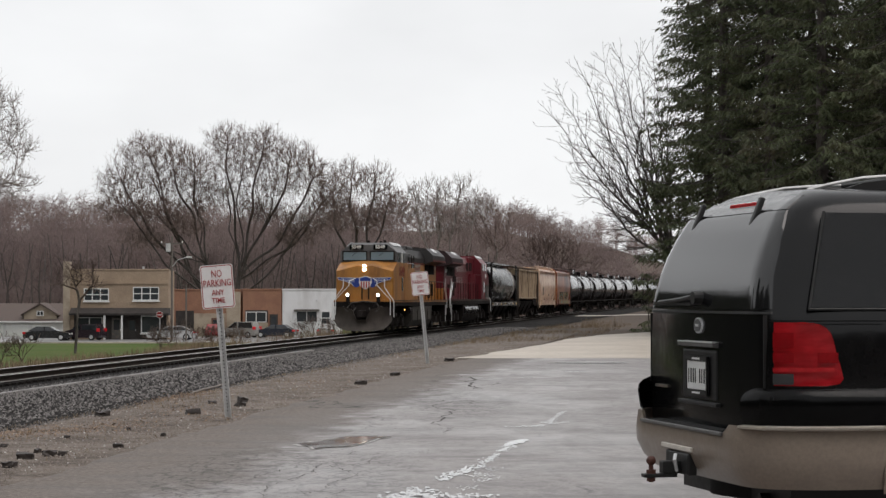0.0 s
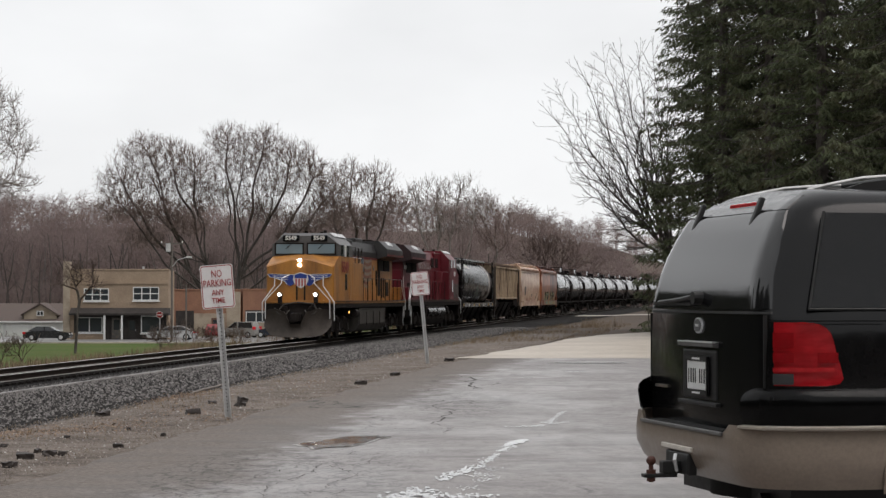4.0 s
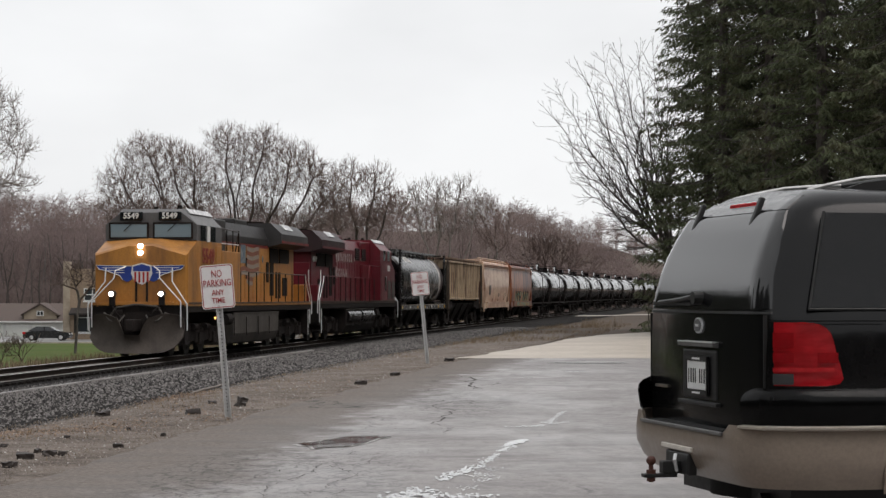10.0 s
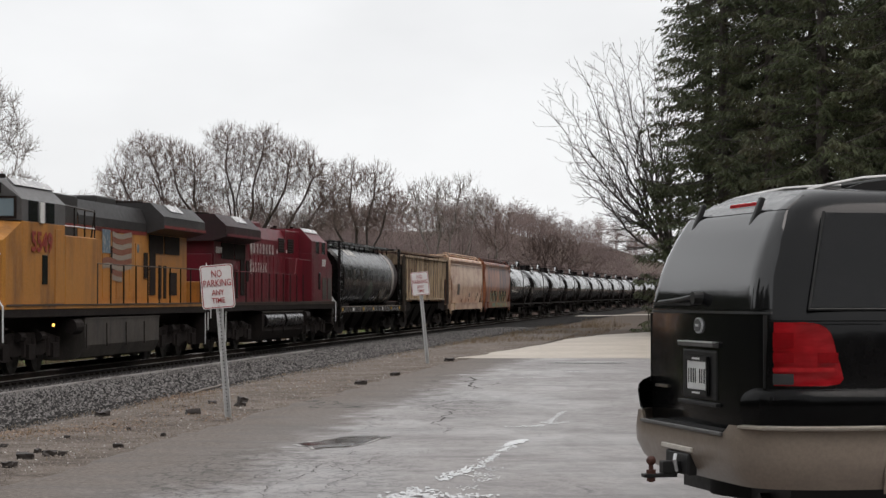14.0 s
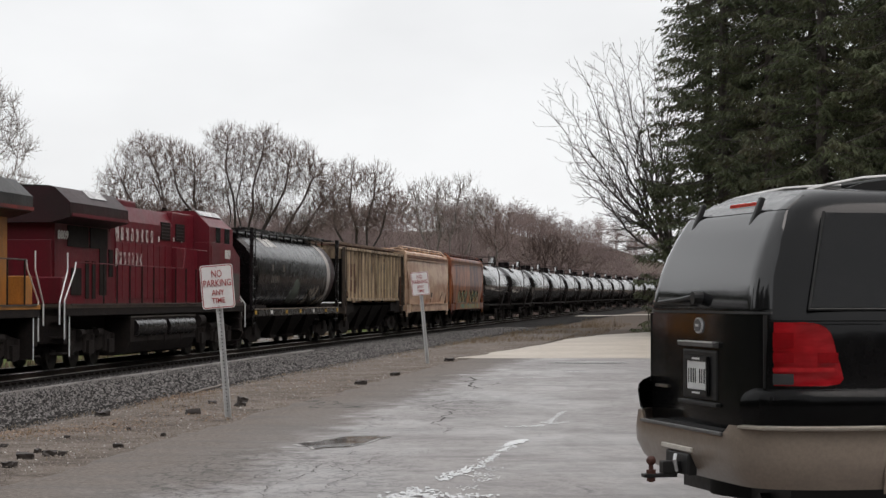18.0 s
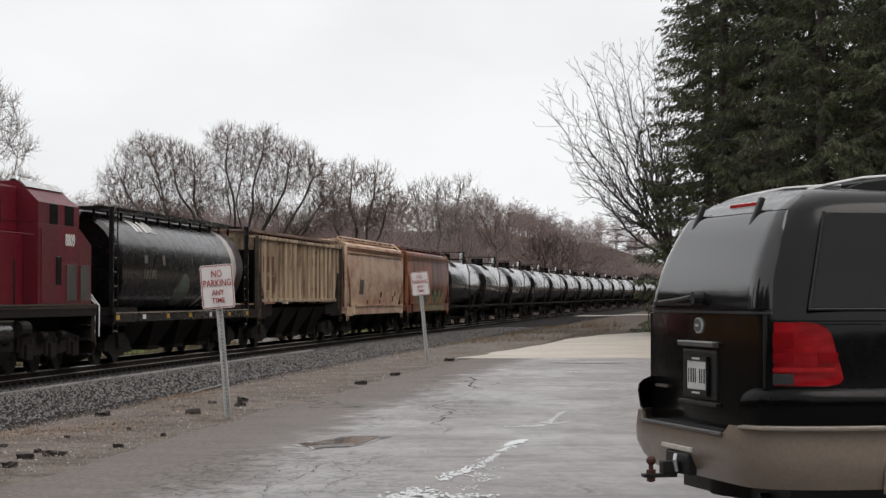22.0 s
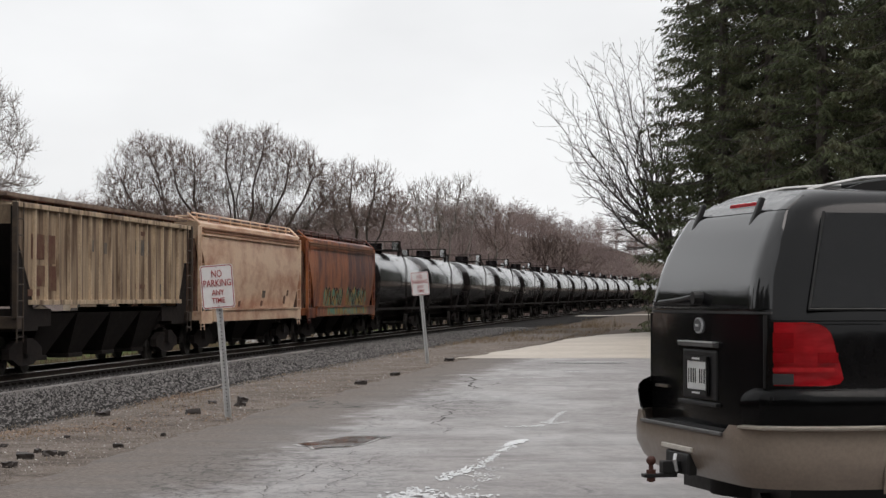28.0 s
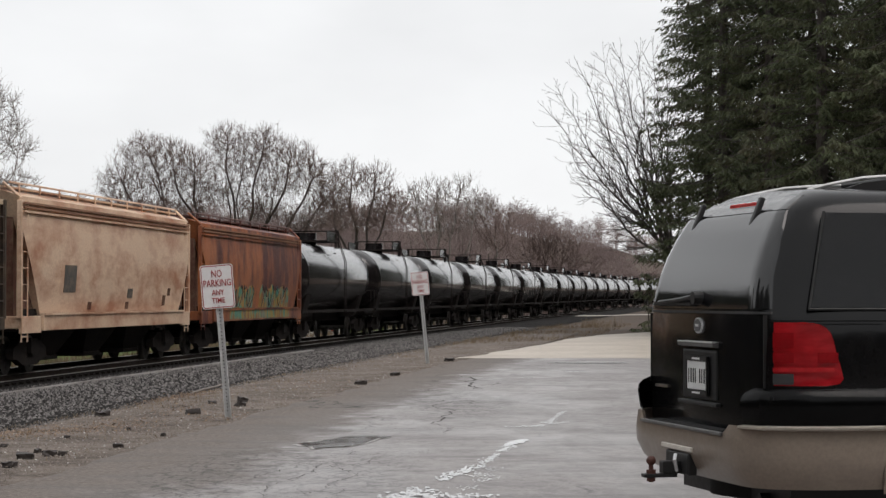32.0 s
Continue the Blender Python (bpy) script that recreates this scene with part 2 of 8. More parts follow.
GRAFFITI_FAINT = surf("faint_graffiti", (0.12, 0.14, 0.115), 0.5, second=(0.02, 0.02, 0.02), scale=2, grain=0.4)
# Far paler than the rusty side: light on the flange, put into colour.
RAIL_FOOT = surf("lit_rail_foot", (0.34, 0.315, 0.30), 0.4, 0.1, second=(0.06, 0.05, 0.045), scale=1.5, lo=0.5, hi=0.8, grain=0.3)
# Bright matt colour stands in for sky mirrored by the polished head.
RAIL_TOP = surf("bright_rail_steel", (0.66, 0.64, 0.63), 0.5, 0.0, second=(0.30, 0.26, 0.24), scale=1.0, lo=0.58, hi=0.85, grain=0.3)
YELLOW_TAB = surf("yellow_reflector", (0.46, 0.28, 0.04), 0.5, grain=0.3)


def graffiti_paint():
    """Weathered spray paint: teal, olive and pale fields with the rusty side showing through."""
    m, nt, p = material("weathered_graffiti")
    col = mixed(nt, ramp2(nt, noise_at(nt, 1.6, 3, (1.6, 1, 0.9), 0.5, 2), (0, 0, 0), (1, 1, 1), 0.46, 0.54), (0.07, 0.29, 0.23), (0.40, 0.26, 0.06))
    col = mixed(nt, ramp2(nt, noise_at(nt, 2.2, 3, (1.3, 1, 0.8), 0.5, 6), (0, 0, 0), (0.85, 0.85, 0.85), 0.56, 0.62), col, (0.24, 0.25, 0.21))
    col = mixed(nt, ramp2(nt, noise_at(nt, 2.0, 5, (1.8, 1, 0.7), 0.65, 11), (0, 0, 0), (0.9, 0.9, 0.9), 0.52, 0.60), col, (0.24, 0.08, 0.036))
    nt.links.new(col, p.inputs["Base Color"])
    p.inputs["Roughness"].default_value = 0.45
    return m


GRAFFITI = graffiti_paint()
BROWN_DARK = surf("sooty_brown", (0.05, 0.036, 0.028), 0.6, second=(0.10, 0.07, 0.045), scale=1.5, grain=0.4)
GRAFFITI_DARK = surf("graffiti_outline", (0.03, 0.035, 0.04), 0.6, second=(0.2, 0.1, 0.05), scale=3, lo=0.5, hi=0.65, grain=0.3)
MOULDING = surf("rust_stained_moulding", (0.30, 0.16, 0.10), 0.6, second=(0.14, 0.07, 0.05), scale=1.2, stretch=(0.5, 1, 1), grain=0.4)
DUSTY_EDGE = surf("dusty_sill_edge", (0.34, 0.29, 0.24), 0.5, second=(0.15, 0.12, 0.1), scale=2, grain=0.4)
GREY_PATCH = surf("grey_paint_patch", (0.10, 0.092, 0.086), 0.55, second=(0.2, 0.16, 0.12), scale=4, grain=0.3)
BROWN_PATCH = surf("brown_paint_patch", (0.12, 0.05, 0.035), 0.6, second=(0.2, 0.13, 0.08), scale=3, grain=0.3)


def wheelset(parent, x, r):
    bm = new_bm()
    for y in (-0.72, 0.72):
        s = 1 if y > 0 else -1
        rod(bm, (0, y - 0.06, 0), (0, y + 0.06, 0), r, 24)
        rod(bm, (0, y - s * 0.09, 0), (0, y - s * 0.065, 0), r + 0.03, 24)
        rod(bm, (0, y + s * 0.06, 0), (0, y + s * 0.10, 0), r * 0.36, 12)
        for k in range(4):
            a = k * math.pi / 2
            rod(bm, (r * 0.62 * math.cos(a), y + s * 0.055, r * 0.62 * math.sin(a)), (r * 0.62 * math.cos(a), y + s * 0.075, r * 0.62 * math.sin(a)), r * 0.12, 8)
    rod(bm, (0, -0.7, 0), (0, 0.7, 0), 0.09, 10)
    w = part("wheelset", bm, STEEL, parent, smooth_=True)
    w.matrix_basis = pose(x, 0, r)
    w["radius"] = r
    return w


def freight_truck(parent, x):
    bm = new_bm()
    for y in (-1.0, 1.0):
        prism(bm, [(-1.25, 0.38), (-1.25, 0.62), (-0.75, 0.80), (0.75, 0.80), (1.25, 0.62), (1.25, 0.38), (0.95, 0.36), (0.55, 0.22), (-0.55, 0.22), (-0.95, 0.36)], y - 0.09, y + 0.09, "y")
        for k in (-0.16, 0, 0.16):
            rod(bm, (k, y * 1.02, 0.27), (k, y * 1.02, 0.56), 0.07, 8)
    box(bm, -0.25, 0.25, -1.2, 1.2, 0.5, 0.86)
    t = part("truck", bm, UNDER, parent)
    t.matrix_basis = pose(x, 0, 0)
    for k in (-0.89, 0.89):
        wheelset(t, k, 0.46)
    return t


def loco_truck(parent, x):
    bm = new_bm()
    for y in (-1.05, 1.05):
        prism(bm, [(-2.55, 0.55), (-2.5, 0.85), (-1.4, 1.0), (1.4, 1.0), (2.5, 0.85), (2.55, 0.55), (2.2, 0.5), (1.9, 0.62), (1.2, 0.45), (0.6, 0.45), (0, 0.62), (-0.6, 0.45), (-1.2, 0.45), (-1.9, 0.62), (-2.2, 0.5)], y - 0.1, y + 0.1, "y")
        s = 1 if y > 0 else -1
        for k in (-1.9, 0.0, 1.9):
            box(bm, k - 0.24, k + 0.24, y + s * 0.08, y + s * 0.22, 0.36, 0.72)
            rod(bm, (k - 0.38, y + s * 0.1, 0.42), (k - 0.38, y + s * 0.1, 0.86), 0.09, 8)
            rod(bm, (k + 0.38, y + s * 0.1, 0.42), (k + 0.38, y + s * 0.1, 0.86), 0.09, 8)
        rod(bm, (-0.95, y + s * 0.15, 0.9), (-0.55, y + s * 0.15, 0.9), 0.12, 10)
        rod(bm, (0.6, y + s * 0.15, 0.9), (1.0, y + s * 0.15, 0.9), 0.12, 10)
    box(bm, -2.3, 2.3, -0.95, 0.95, 0.6, 0.95)
    t = part("truck", bm, UNDER, parent)
    t.matrix_basis = pose(x, 0, 0)
    for k in (-1.9, 0, 1.9):
        wheelset(t, k, 0.52)
    return t


def locomotive(label, body, hood, roof, stripe, yellow_one):
    """A wide-cab six-axle diesel; its nose at -x, 22.3 m over the couplers."""
    L = thing("locomotive", label, "locomotive", group="train")
    X = lambda s: s - 11.15
    # frame and deck
    bm = box(new_bm(), X(0.95), X(21.35), -1.5, 1.5, 1.16, 1.42, 0.02)
    box(bm, X(1.6), X(20.7), -0.7, 0.7, 0.85, 1.16)
    part("underframe", bm, UNDER, L)
    part("deck_edge", prism(new_bm(), [(-1.515, 1.36), (1.515, 1.36), (1.515, 1.47), (-1.515, 1.47)], X(0.95), X(21.35)), body if yellow_one else BROWN_DARK, L)
    # nose: broad, with a ridge along the top and chamfered shoulders
    def ring(s, top, side, w):
        return [(X(s), -w, 1.47), (X(s), -w, side), (X(s), -0.38, top), (X(s), 0.38, top), (X(s), w, side), (X(s), w, 1.47)]
    part("nose", loft(new_bm(), [ring(1.28, 3.22, 2.93, 1.42), ring(1.38, 3.28, 2.99, 1.47), ring(2.55, 3.50, 3.40, 1.47)]), body, L)
    # cab
    def cabring(s, low, top, w0=1.47, w1=0.98):
        return [(X(s), -w0, low), (X(s), -w0, 3.92), (X(s), -w1, top), (X(s), w1, top), (X(s), w0, 3.92), (X(s), w0, low)]
    part("cab_lower", box(new_bm(), X(2.55), X(5.9), -1.47, 1.47, 1.47, 3.42, 0.02), body, L)
    part("cab_upper", loft(new_bm(), [cabring(2.5, 3.42, 4.30), cabring(2.75, 3.42, 4.42), cabring(5.9, 3.42, 4.42)]), CAB_GREY if yellow_one else hood, L)
    # Pale strips paint the sky's sheen onto the cab roof slopes.
    part("cab_roof", loft(new_bm(), [[(X(s), -1.16, 4.265), (X(s), -1.0, 4.425), (X(s), -1.0, 4.45), (X(s), -1.18, 4.28)] for s in (2.9, 5.9)]), PALE_ROOF, L, "roof slope with its lit sheen painted pale")
    part("cab_roof", loft(new_bm(), [[(X(s), 1.16, 4.265), (X(s), 1.0, 4.425), (X(s), 1.0, 4.45), (X(s), 1.18, 4.28)] for s in (2.9, 5.9)]), PALE_ROOF, L, "roof slope with its lit sheen painted pale")
    for y0, y1 in ((-1.3, -0.12), (0.12, 1.3)):
        part("windshield", box(new_bm(), X(2.455), X(2.49), y0, y1, 3.52, 3.94, 0.015), CAB_GLASS, L, "wet cab windshield, reflected sky put into its colour")
        fr = new_bm()
        for a in ((y0 - 0.05, y0, 3.47, 3.99), (y1, y1 + 0.05, 3.47, 3.99), (y0, y1, 3.47, 3.52), (y0, y1, 3.94, 3.99)):
            box(fr, X(2.44), X(2.50), *a)
        part("window_frame", fr, UNDER, L)
        pipe(fr := new_bm(), [(X(2.43), (y0 + y1) / 2 - 0.1, 3.95), (X(2.42), (y0 + y1) / 2 + 0.15, 3.72)], 0.012)
        part("wiper", fr, UNDER, L)
    for y in (-0.62, 0.62):
        nb = part("number_board", box(new_bm(), X(2.40), X(2.62), y - 0.36, y + 0.36, 4.06, 4.32, 0.02), DARK_GLASS, L, "black number board with white digits")
        writing("digits", "5549" if yellow_one else "8809", 0.25, WHITE_PAINT, nb, pose(X(2.392), y, 4.19, 90, 0, -90), 0.008)
    # side windows
    for s in (1, -1):
        for a, b in ((3.0, 3.75), (4.35, 5.0)):
            part("side_window", box(new_bm(), X(a), X(b), s * 1.46 - 0.02, s * 1.46 + 0.02, 3.42, 3.92, 0.01), DARK_GLASS, L)
        if yellow_one:
            part("window_shade", box(new_bm(), X(3.8), X(4.1), s * 1.5 - 0.02, s * 1.5 + 0.02, 3.40, 3.90, 0.01), WHITE_PAINT, L, "pale sun shade beside the window")
        part("cab_door", box(new_bm(), X(5.05), X(5.7), s * 1.475 - 0.015, s * 1.475 + 0.015, 1.5, 3.3, 0.01), body, L)
        part("door_window", box(new_bm(), X(4.05), X(4.45), s * 1.475 - 0.012, s * 1.475 + 0.012, 1.95, 2.65, 0.01), DARK_GLASS, L)
    # equipment cabinet behind the cab, then the long hood
    part("equipment_cabinet", box(new_bm(), X(5.92), X(8.7), -1.47, 1.1, 1.2, 3.18, 0.03), body, L)
    part("cabinet_top", box(new_bm(), X(5.92), X(8.7), -0.95, 0.95, 3.18, 4.28, 0.04), hood, L)
    part("stripe", box(new_bm(), X(5.93), X(15.6), -0.962, 0.962, 3.45, 3.55), stripe, L)
    part("long_hood", prism(new_bm(), [(-0.95, 1.47), (-0.95, 3.75), (-0.8, 4.15), (0.8, 4.15), (0.95, 3.75), (0.95, 1.47)], X(8.7), X(20.55)), body, L)
    part("hood_roof", prism(new_bm(), [(-0.97, 3.56), (-0.97, 3.80), (-0.78, 4.24), (0.78, 4.24), (0.97, 3.80), (0.97, 3.56)], X(8.7), X(15.65)), hood, L)
    for s in (-1, 1):
        for k in range(9):
            a = 8.95 + k * 0.68
            part("hood_door", box(new_bm(), X(a), X(a + 0.6), s * 0.955 - 0.012, s * 0.955 + 0.012, 1.6, 3.2, 0.008), body, L)
            if k == (4 if yellow_one else 99):
                part("grille", box(new_bm(), X(a + 0.08), X(a + 0.5), s * 0.965 - 0.014, s * 0.965 + 0.014, 2.3, 3.05), UNDER, L)
        for a, b, z0, z1 in ((15.3, 15.7, 2.2, 2.95), (15.95, 16.6, 1.7, 3.1), (17.0, 17.3, 1.6, 2.6), (17.6, 17.9, 1.6, 2.6), (18.3, 19.2, 1.7, 2.4)):
            part("grille", box(new_bm(), X(a), X(b), s * 0.965 - 0.012, s * 0.965 + 0.012, z0, z1), UNDER, L)
    # exhaust and blower housing on the roof
    part("exhaust_housing", box(new_bm(), X(11.6), X(13.6), -0.6, 0.6, 4.22, 4.46, 0.05), hood, L)
    # radiator with broad wings
    part("radiator", loft(new_bm(), [[(X(a_), -0.96, 3.52), (X(a_), -w, 3.66), (X(a_), -w, 4.02), (X(a_), -w + 0.42, 4.42), (X(a_), w - 0.42, 4.42), (X(a_), w, 4.02), (X(a_), w, 3.66), (X(a_), 0.96, 3.52)] for a_, w in ((15.6, 1.48), (19.9, 1.5), (20.9, 1.46))]), roof, L)
    for s in (-1, 1):
        for a_, b_ in ((15.9, 17.5), (17.7, 19.5)):
            part("radiator_screen", box(new_bm(), X(a_), X(b_), s * 0.965 - 0.02, s * 0.965 + 0.02, 2.95, 3.5), UNDER, L, "black radiator intake screen")
        part("stripe", box(new_bm(), X(15.62), X(20.85), s * 1.502 - 0.004, s * 1.502 + 0.004, 3.68, 3.76), stripe, L)
        # Another pale strip, sky sheen painted on the radiator's slope.
        part("roof_slope", loft(new_bm(), [[(X(a_), s * 1.30, 4.21), (X(a_), s * 1.08, 4.425), (X(a_), s * 1.08, 4.44), (X(a_), s * 1.32, 4.22)] for a_ in (17.1, 18.7)]), PALE_ROOF, L, "radiator hatch with its lit sheen painted pale")
    for a_ in (16.4, 18.2, 19.8):
        part("roof_fan", rod(new_bm(), (X(a_), 0, 4.40), (X(a_), 0, 4.50), 0.62, 20), UNDER, L)
    # rear hood end
    part("rear_wall", box(new_bm(), X(20.55), X(20.68), -0.9, 0.9, 1.47, 3.1, 0.03), hood, L)
    # fuel tank
    part("fuel_tank", prism(new_bm(), [(-0.9, 0.22), (-1.3, 0.30), (-1.44, 0.55), (-1.45, 1.12), (1.45, 1.12), (1.44, 0.55), (1.3, 0.30), (0.9, 0.22)], X(7.7), X(15.2)), TANK_GREY if yellow_one else UNDER, L, "dusty fuel tank")
    part("tank_rim", box(new_bm(), X(7.7), X(15.2), -1.47, 1.47, 1.09, 1.125), TANK_GREY, L)
    for k in (8.0, 11.6):
        for y in (-1.36, 1.36):
            if not yellow_one:
                rod(bm := new_bm(), (X(k), y, 0.86), (X(k + 3.2), y, 0.86), 0.21, 16)
                part("air_reservoir", bm, CAR_BLACK, L, "wet black air reservoir", smooth_=True)
    # pilot, plough, coupler
    rings = []
    for k in range(-12, 13):
        y = k / 12 * 1.46
        back = 0.22 + 0.62 * (abs(k) / 12) ** 1.5
        high = float(np.interp(abs(y), [0, 0.28, 0.42, 0.9, 1.3, 1.46], [0.62, 0.62, 1.02, 1.14, 1.12, 1.02]))
        low = 0.13 + 0.42 * (abs(k) / 12) ** 5
        rings.append([(X(back + d), y, low + (high - low) * f) for f, d in ((0, -0.06), (0.2, 0.05), (0.45, 0.13), (0.7, 0.13), (0.9, 0.06), (1.0, 0.0))] + [(X(back + 0.09), y, high), (X(back + 0.22), y, low + (high - low) * 0.5), (X(back + 0.06), y, low)])
    part("plough", loft(new_bm(), rings), PLOUGH, L, "dusty curved steel plough", True)
    for y in (-0.62, 0.62):
        part("hose_box", box(new_bm(), X(0.86), X(0.97), y - 0.16, y + 0.16, 0.75, 1.25, 0.04), UNDER, L)
        part("hose", pipe(new_bm(), [(X(0.95), y * 1.6, 1.12), (X(0.62), y * 1.55, 1.16), (X(0.5), y * 1.25, 0.98), (X(0.5), y * 0.8, 0.9), (X(0.7), y * 0.55, 1.1)], 0.024), TANK_GREY, L)
        part("hose", pipe(new_bm(), [(X(0.95), y * 1.2, 1.3), (X(0.7), y * 1.15, 1.36), (X(0.6), y * 0.95, 1.2), (X(0.66), y * 0.7, 1.02)], 0.02), UNDER, L)
    for x0, x1 in ((0.95, 1.25), (21.05, 21.35)):
        part("pilot_plate", box(new_bm(), X(x0), X(x1), -1.45, 1.45, 0.6, 1.4, 0.02), UNDER, L)
    for a, b in ((0.0, 1.0), (21.3, 22.3)):
        part("coupler", box(new_bm(), X(a), X(b), -0.14, 0.14, 0.7, 1.0, 0.04), UNDER, L)
    # lamps
    for z in (3.215, 3.005):
        rod(bm := new_bm(), (X(1.20), 0, z), (X(1.34), 0, z), 0.078, 14)
        part("headlamp", bm, LAMP_WARM if yellow_one else DARK_GLASS, L, "lit round headlamp" if yellow_one else "")
    for y in (-0.78, 0.78):
        rod(bm := new_bm(), (X(0.74), y, 1.74), (X(0.9), y, 1.74), 0.075, 14)
        part("ditch_lamp", bm, LAMP_WARM if yellow_one else DARK_GLASS, L, "lit round ditch lamp" if yellow_one else "")
        part("lamp_housing", rod(new_bm(), (X(0.76), y, 1.74), (X(0.98), y, 1.74), 0.11, 16), hood, L)
        part("lamp_bracket", box(new_bm(), X(0.82), X(0.95), y - 0.09, y + 0.09, 1.38, 1.68, 0.02), UNDER, L)
    # nose door and its rails
    part("nose_door", box(new_bm(), X(1.255), X(1.30), -0.55, 0.35, 1.5, 2.7, 0.01), body, L)
    for y in (-0.22, 0.12):
        part("door_post", box(new_bm(), X(1.2), X(1.26), y - 0.03, y + 0.03, 1.5, 2.12), UNDER, L)
    part("nose_sill", box(new_bm(), X(1.1), X(1.35), -1.05, 1.05, 1.40, 1.50, 0.01), body, L)
    part("hose", pipe(new_bm(), [(X(0.8), -0.9, 1.0), (X(0.75), -0.7, 1.35), (X(0.72), 0, 1.42), (X(0.75), 0.6, 1.32), (X(0.8), 0.9, 1.0)], 0.03), TANK_GREY, L)
    # handrails
    def rail(pts, mat_=None, r=0.022):
        part("handrail", pipe(new_bm(), pts, r), mat_ or SILVER, L)
    for s in (-1, 1):
        y = s * 1.46
        rail([(X(0.80), s * 1.40, 0.80), (X(0.78), s * 1.40, 1.50), (X(0.85), s * 0.72, 2.22), (X(0.90), s * 0.70, 2.45), (X(1.2), s * 0.45, 2.58)], r=0.021)
        rail([(X(0.95), s * 1.56, 0.72), (X(0.93), s * 1.56, 1.42), (X(1.05), s * 1.06, 2.12), (X(1.1), s * 1.05, 2.55)], r=0.022)
        for z in (0.35, 0.65, 0.95):
            part("step", box(new_bm(), X(1.15), X(1.6), min(y, y - s * 0.3), max(y, y - s * 0.3), z, z + 0.03), UNDER, L)
        start = 8.8 if s < 0 else 6.4
        if yellow_one:
            rail([(X(start), y, 1.45), (X(start), y, 2.52), (X(20.4), y, 2.52)], TANK_GREY, 0.018)
        else:
            rail([(X(6.2), y, 3.12), (X(9.0), y, 3.12), (X(9.3), y, 2.52), (X(20.4), y, 2.52)], body, 0.018)
        for k in range(9):
            a = start + 1.25 + k * 1.28
            if a < 20.4:
                part("rail_post", rod(new_bm(), (X(a), y, 1.45), (X(a), y, 2.52), 0.022, 6), UNDER, L)
        rail([(X(20.4), y, 2.52), (X(20.5), y, 2.3), (X(21.35), y, 1.55), (X(21.35), y, 0.7)], r=0.021)
        rail([(X(21.1), y, 2.75), (X(21.1), y, 2.3), (X(21.75), y, 1.5), (X(21.75), y, 1.0)], r=0.021)
        rail([(X(20.95), y, 1.45), (X(20.95), y, 0.35)], r=0.02)
        for z in (0.40, 0.72, 1.04):
            part("step", box(new_bm(), X(20.95), X(21.5), min(y, y - s * 0.35), max(y, y - s * 0.35), z, z + 0.03), UNDER, L)
        part("step_side", box(new_bm(), X(20.9), X(20.94), min(y, y - s * 0.35), max(y, y - s * 0.35), 0.36, 1.4), UNDER, L)
        part("sand_box", box(new_bm(), X(20.7), X(21.25), min(s * 0.55, s * 1.35), max(s * 0.55, s * 1.35), 1.47, 2.15, 0.03), body, L)
        part("bell_valve", rod(new_bm(), (X(6.6), s * 1.40, 0.95), (X(7.3), s * 1.40, 0.95), 0.16, 12), UNDER, L)
        for k in range(4):
            part("brake_pipe", pipe(new_bm(), [(X(7.75 + k * 1.9), s * 1.47, 1.0), (X(7.75 + k * 1.9), s * 1.475, 0.5)], 0.014), UNDER, L)
        part("walkway_lip", box(new_bm(), X(1.3), X(21.0), s * 1.53 - 0.012, s * 1.53 + 0.012, 1.44, 1.475), TANK_GREY, L, "worn edge of the walkway")
        if yellow_one:
            rail([(X(5.95), y * 0.98, 3.42), (X(8.6), y * 0.98, 3.42)], r=0.018)
            rail([(X(5.95), y * 0.98, 3.92), (X(8.6), y * 0.98, 3.86), (X(9.3), y * 0.75, 2.9), (X(9.6), y * 0.75, 2.2)], TANK_GREY)
            for a in (6.8, 7.7, 8.6):
                part("rail_post", rod(new_bm(), (X(a), y * 0.98, 3.18), (X(a), y * 0.98, 3.9), 0.02, 6), UNDER, L)
    loco_truck(L, X(3.95))
    loco_truck(L, X(18.35))
    bm = new_bm()
    for k in range(5):
        box(bm, X(1.9 + k * 0.05), X(1.92 + k * 0.05), -0.2, 0.2, 0.9, 1.0)
    part("cable_guard", bm, UNDER, L)
    # roof fittings
    for a, y in ((3.4, -0.7), (4.2, 0.3), (5.2, -0.2)):
        part("roof_antenna", rod(new_bm(), (X(a), y, 4.42), (X(a), y, 4.56), 0.08, 8), UNDER, L)
    return L


up = locomotive("yellow and grey diesel locomotive with lit headlamps, wet and grimy", YELLOW, GREY_PAINT, GREY_PAINT, DULL_STRIPE, True)
cp = locomotive("dark red diesel locomotive running cab end last, grimy", RED_PAINT, RED_PAINT, MAROON, RED_PAINT, False)


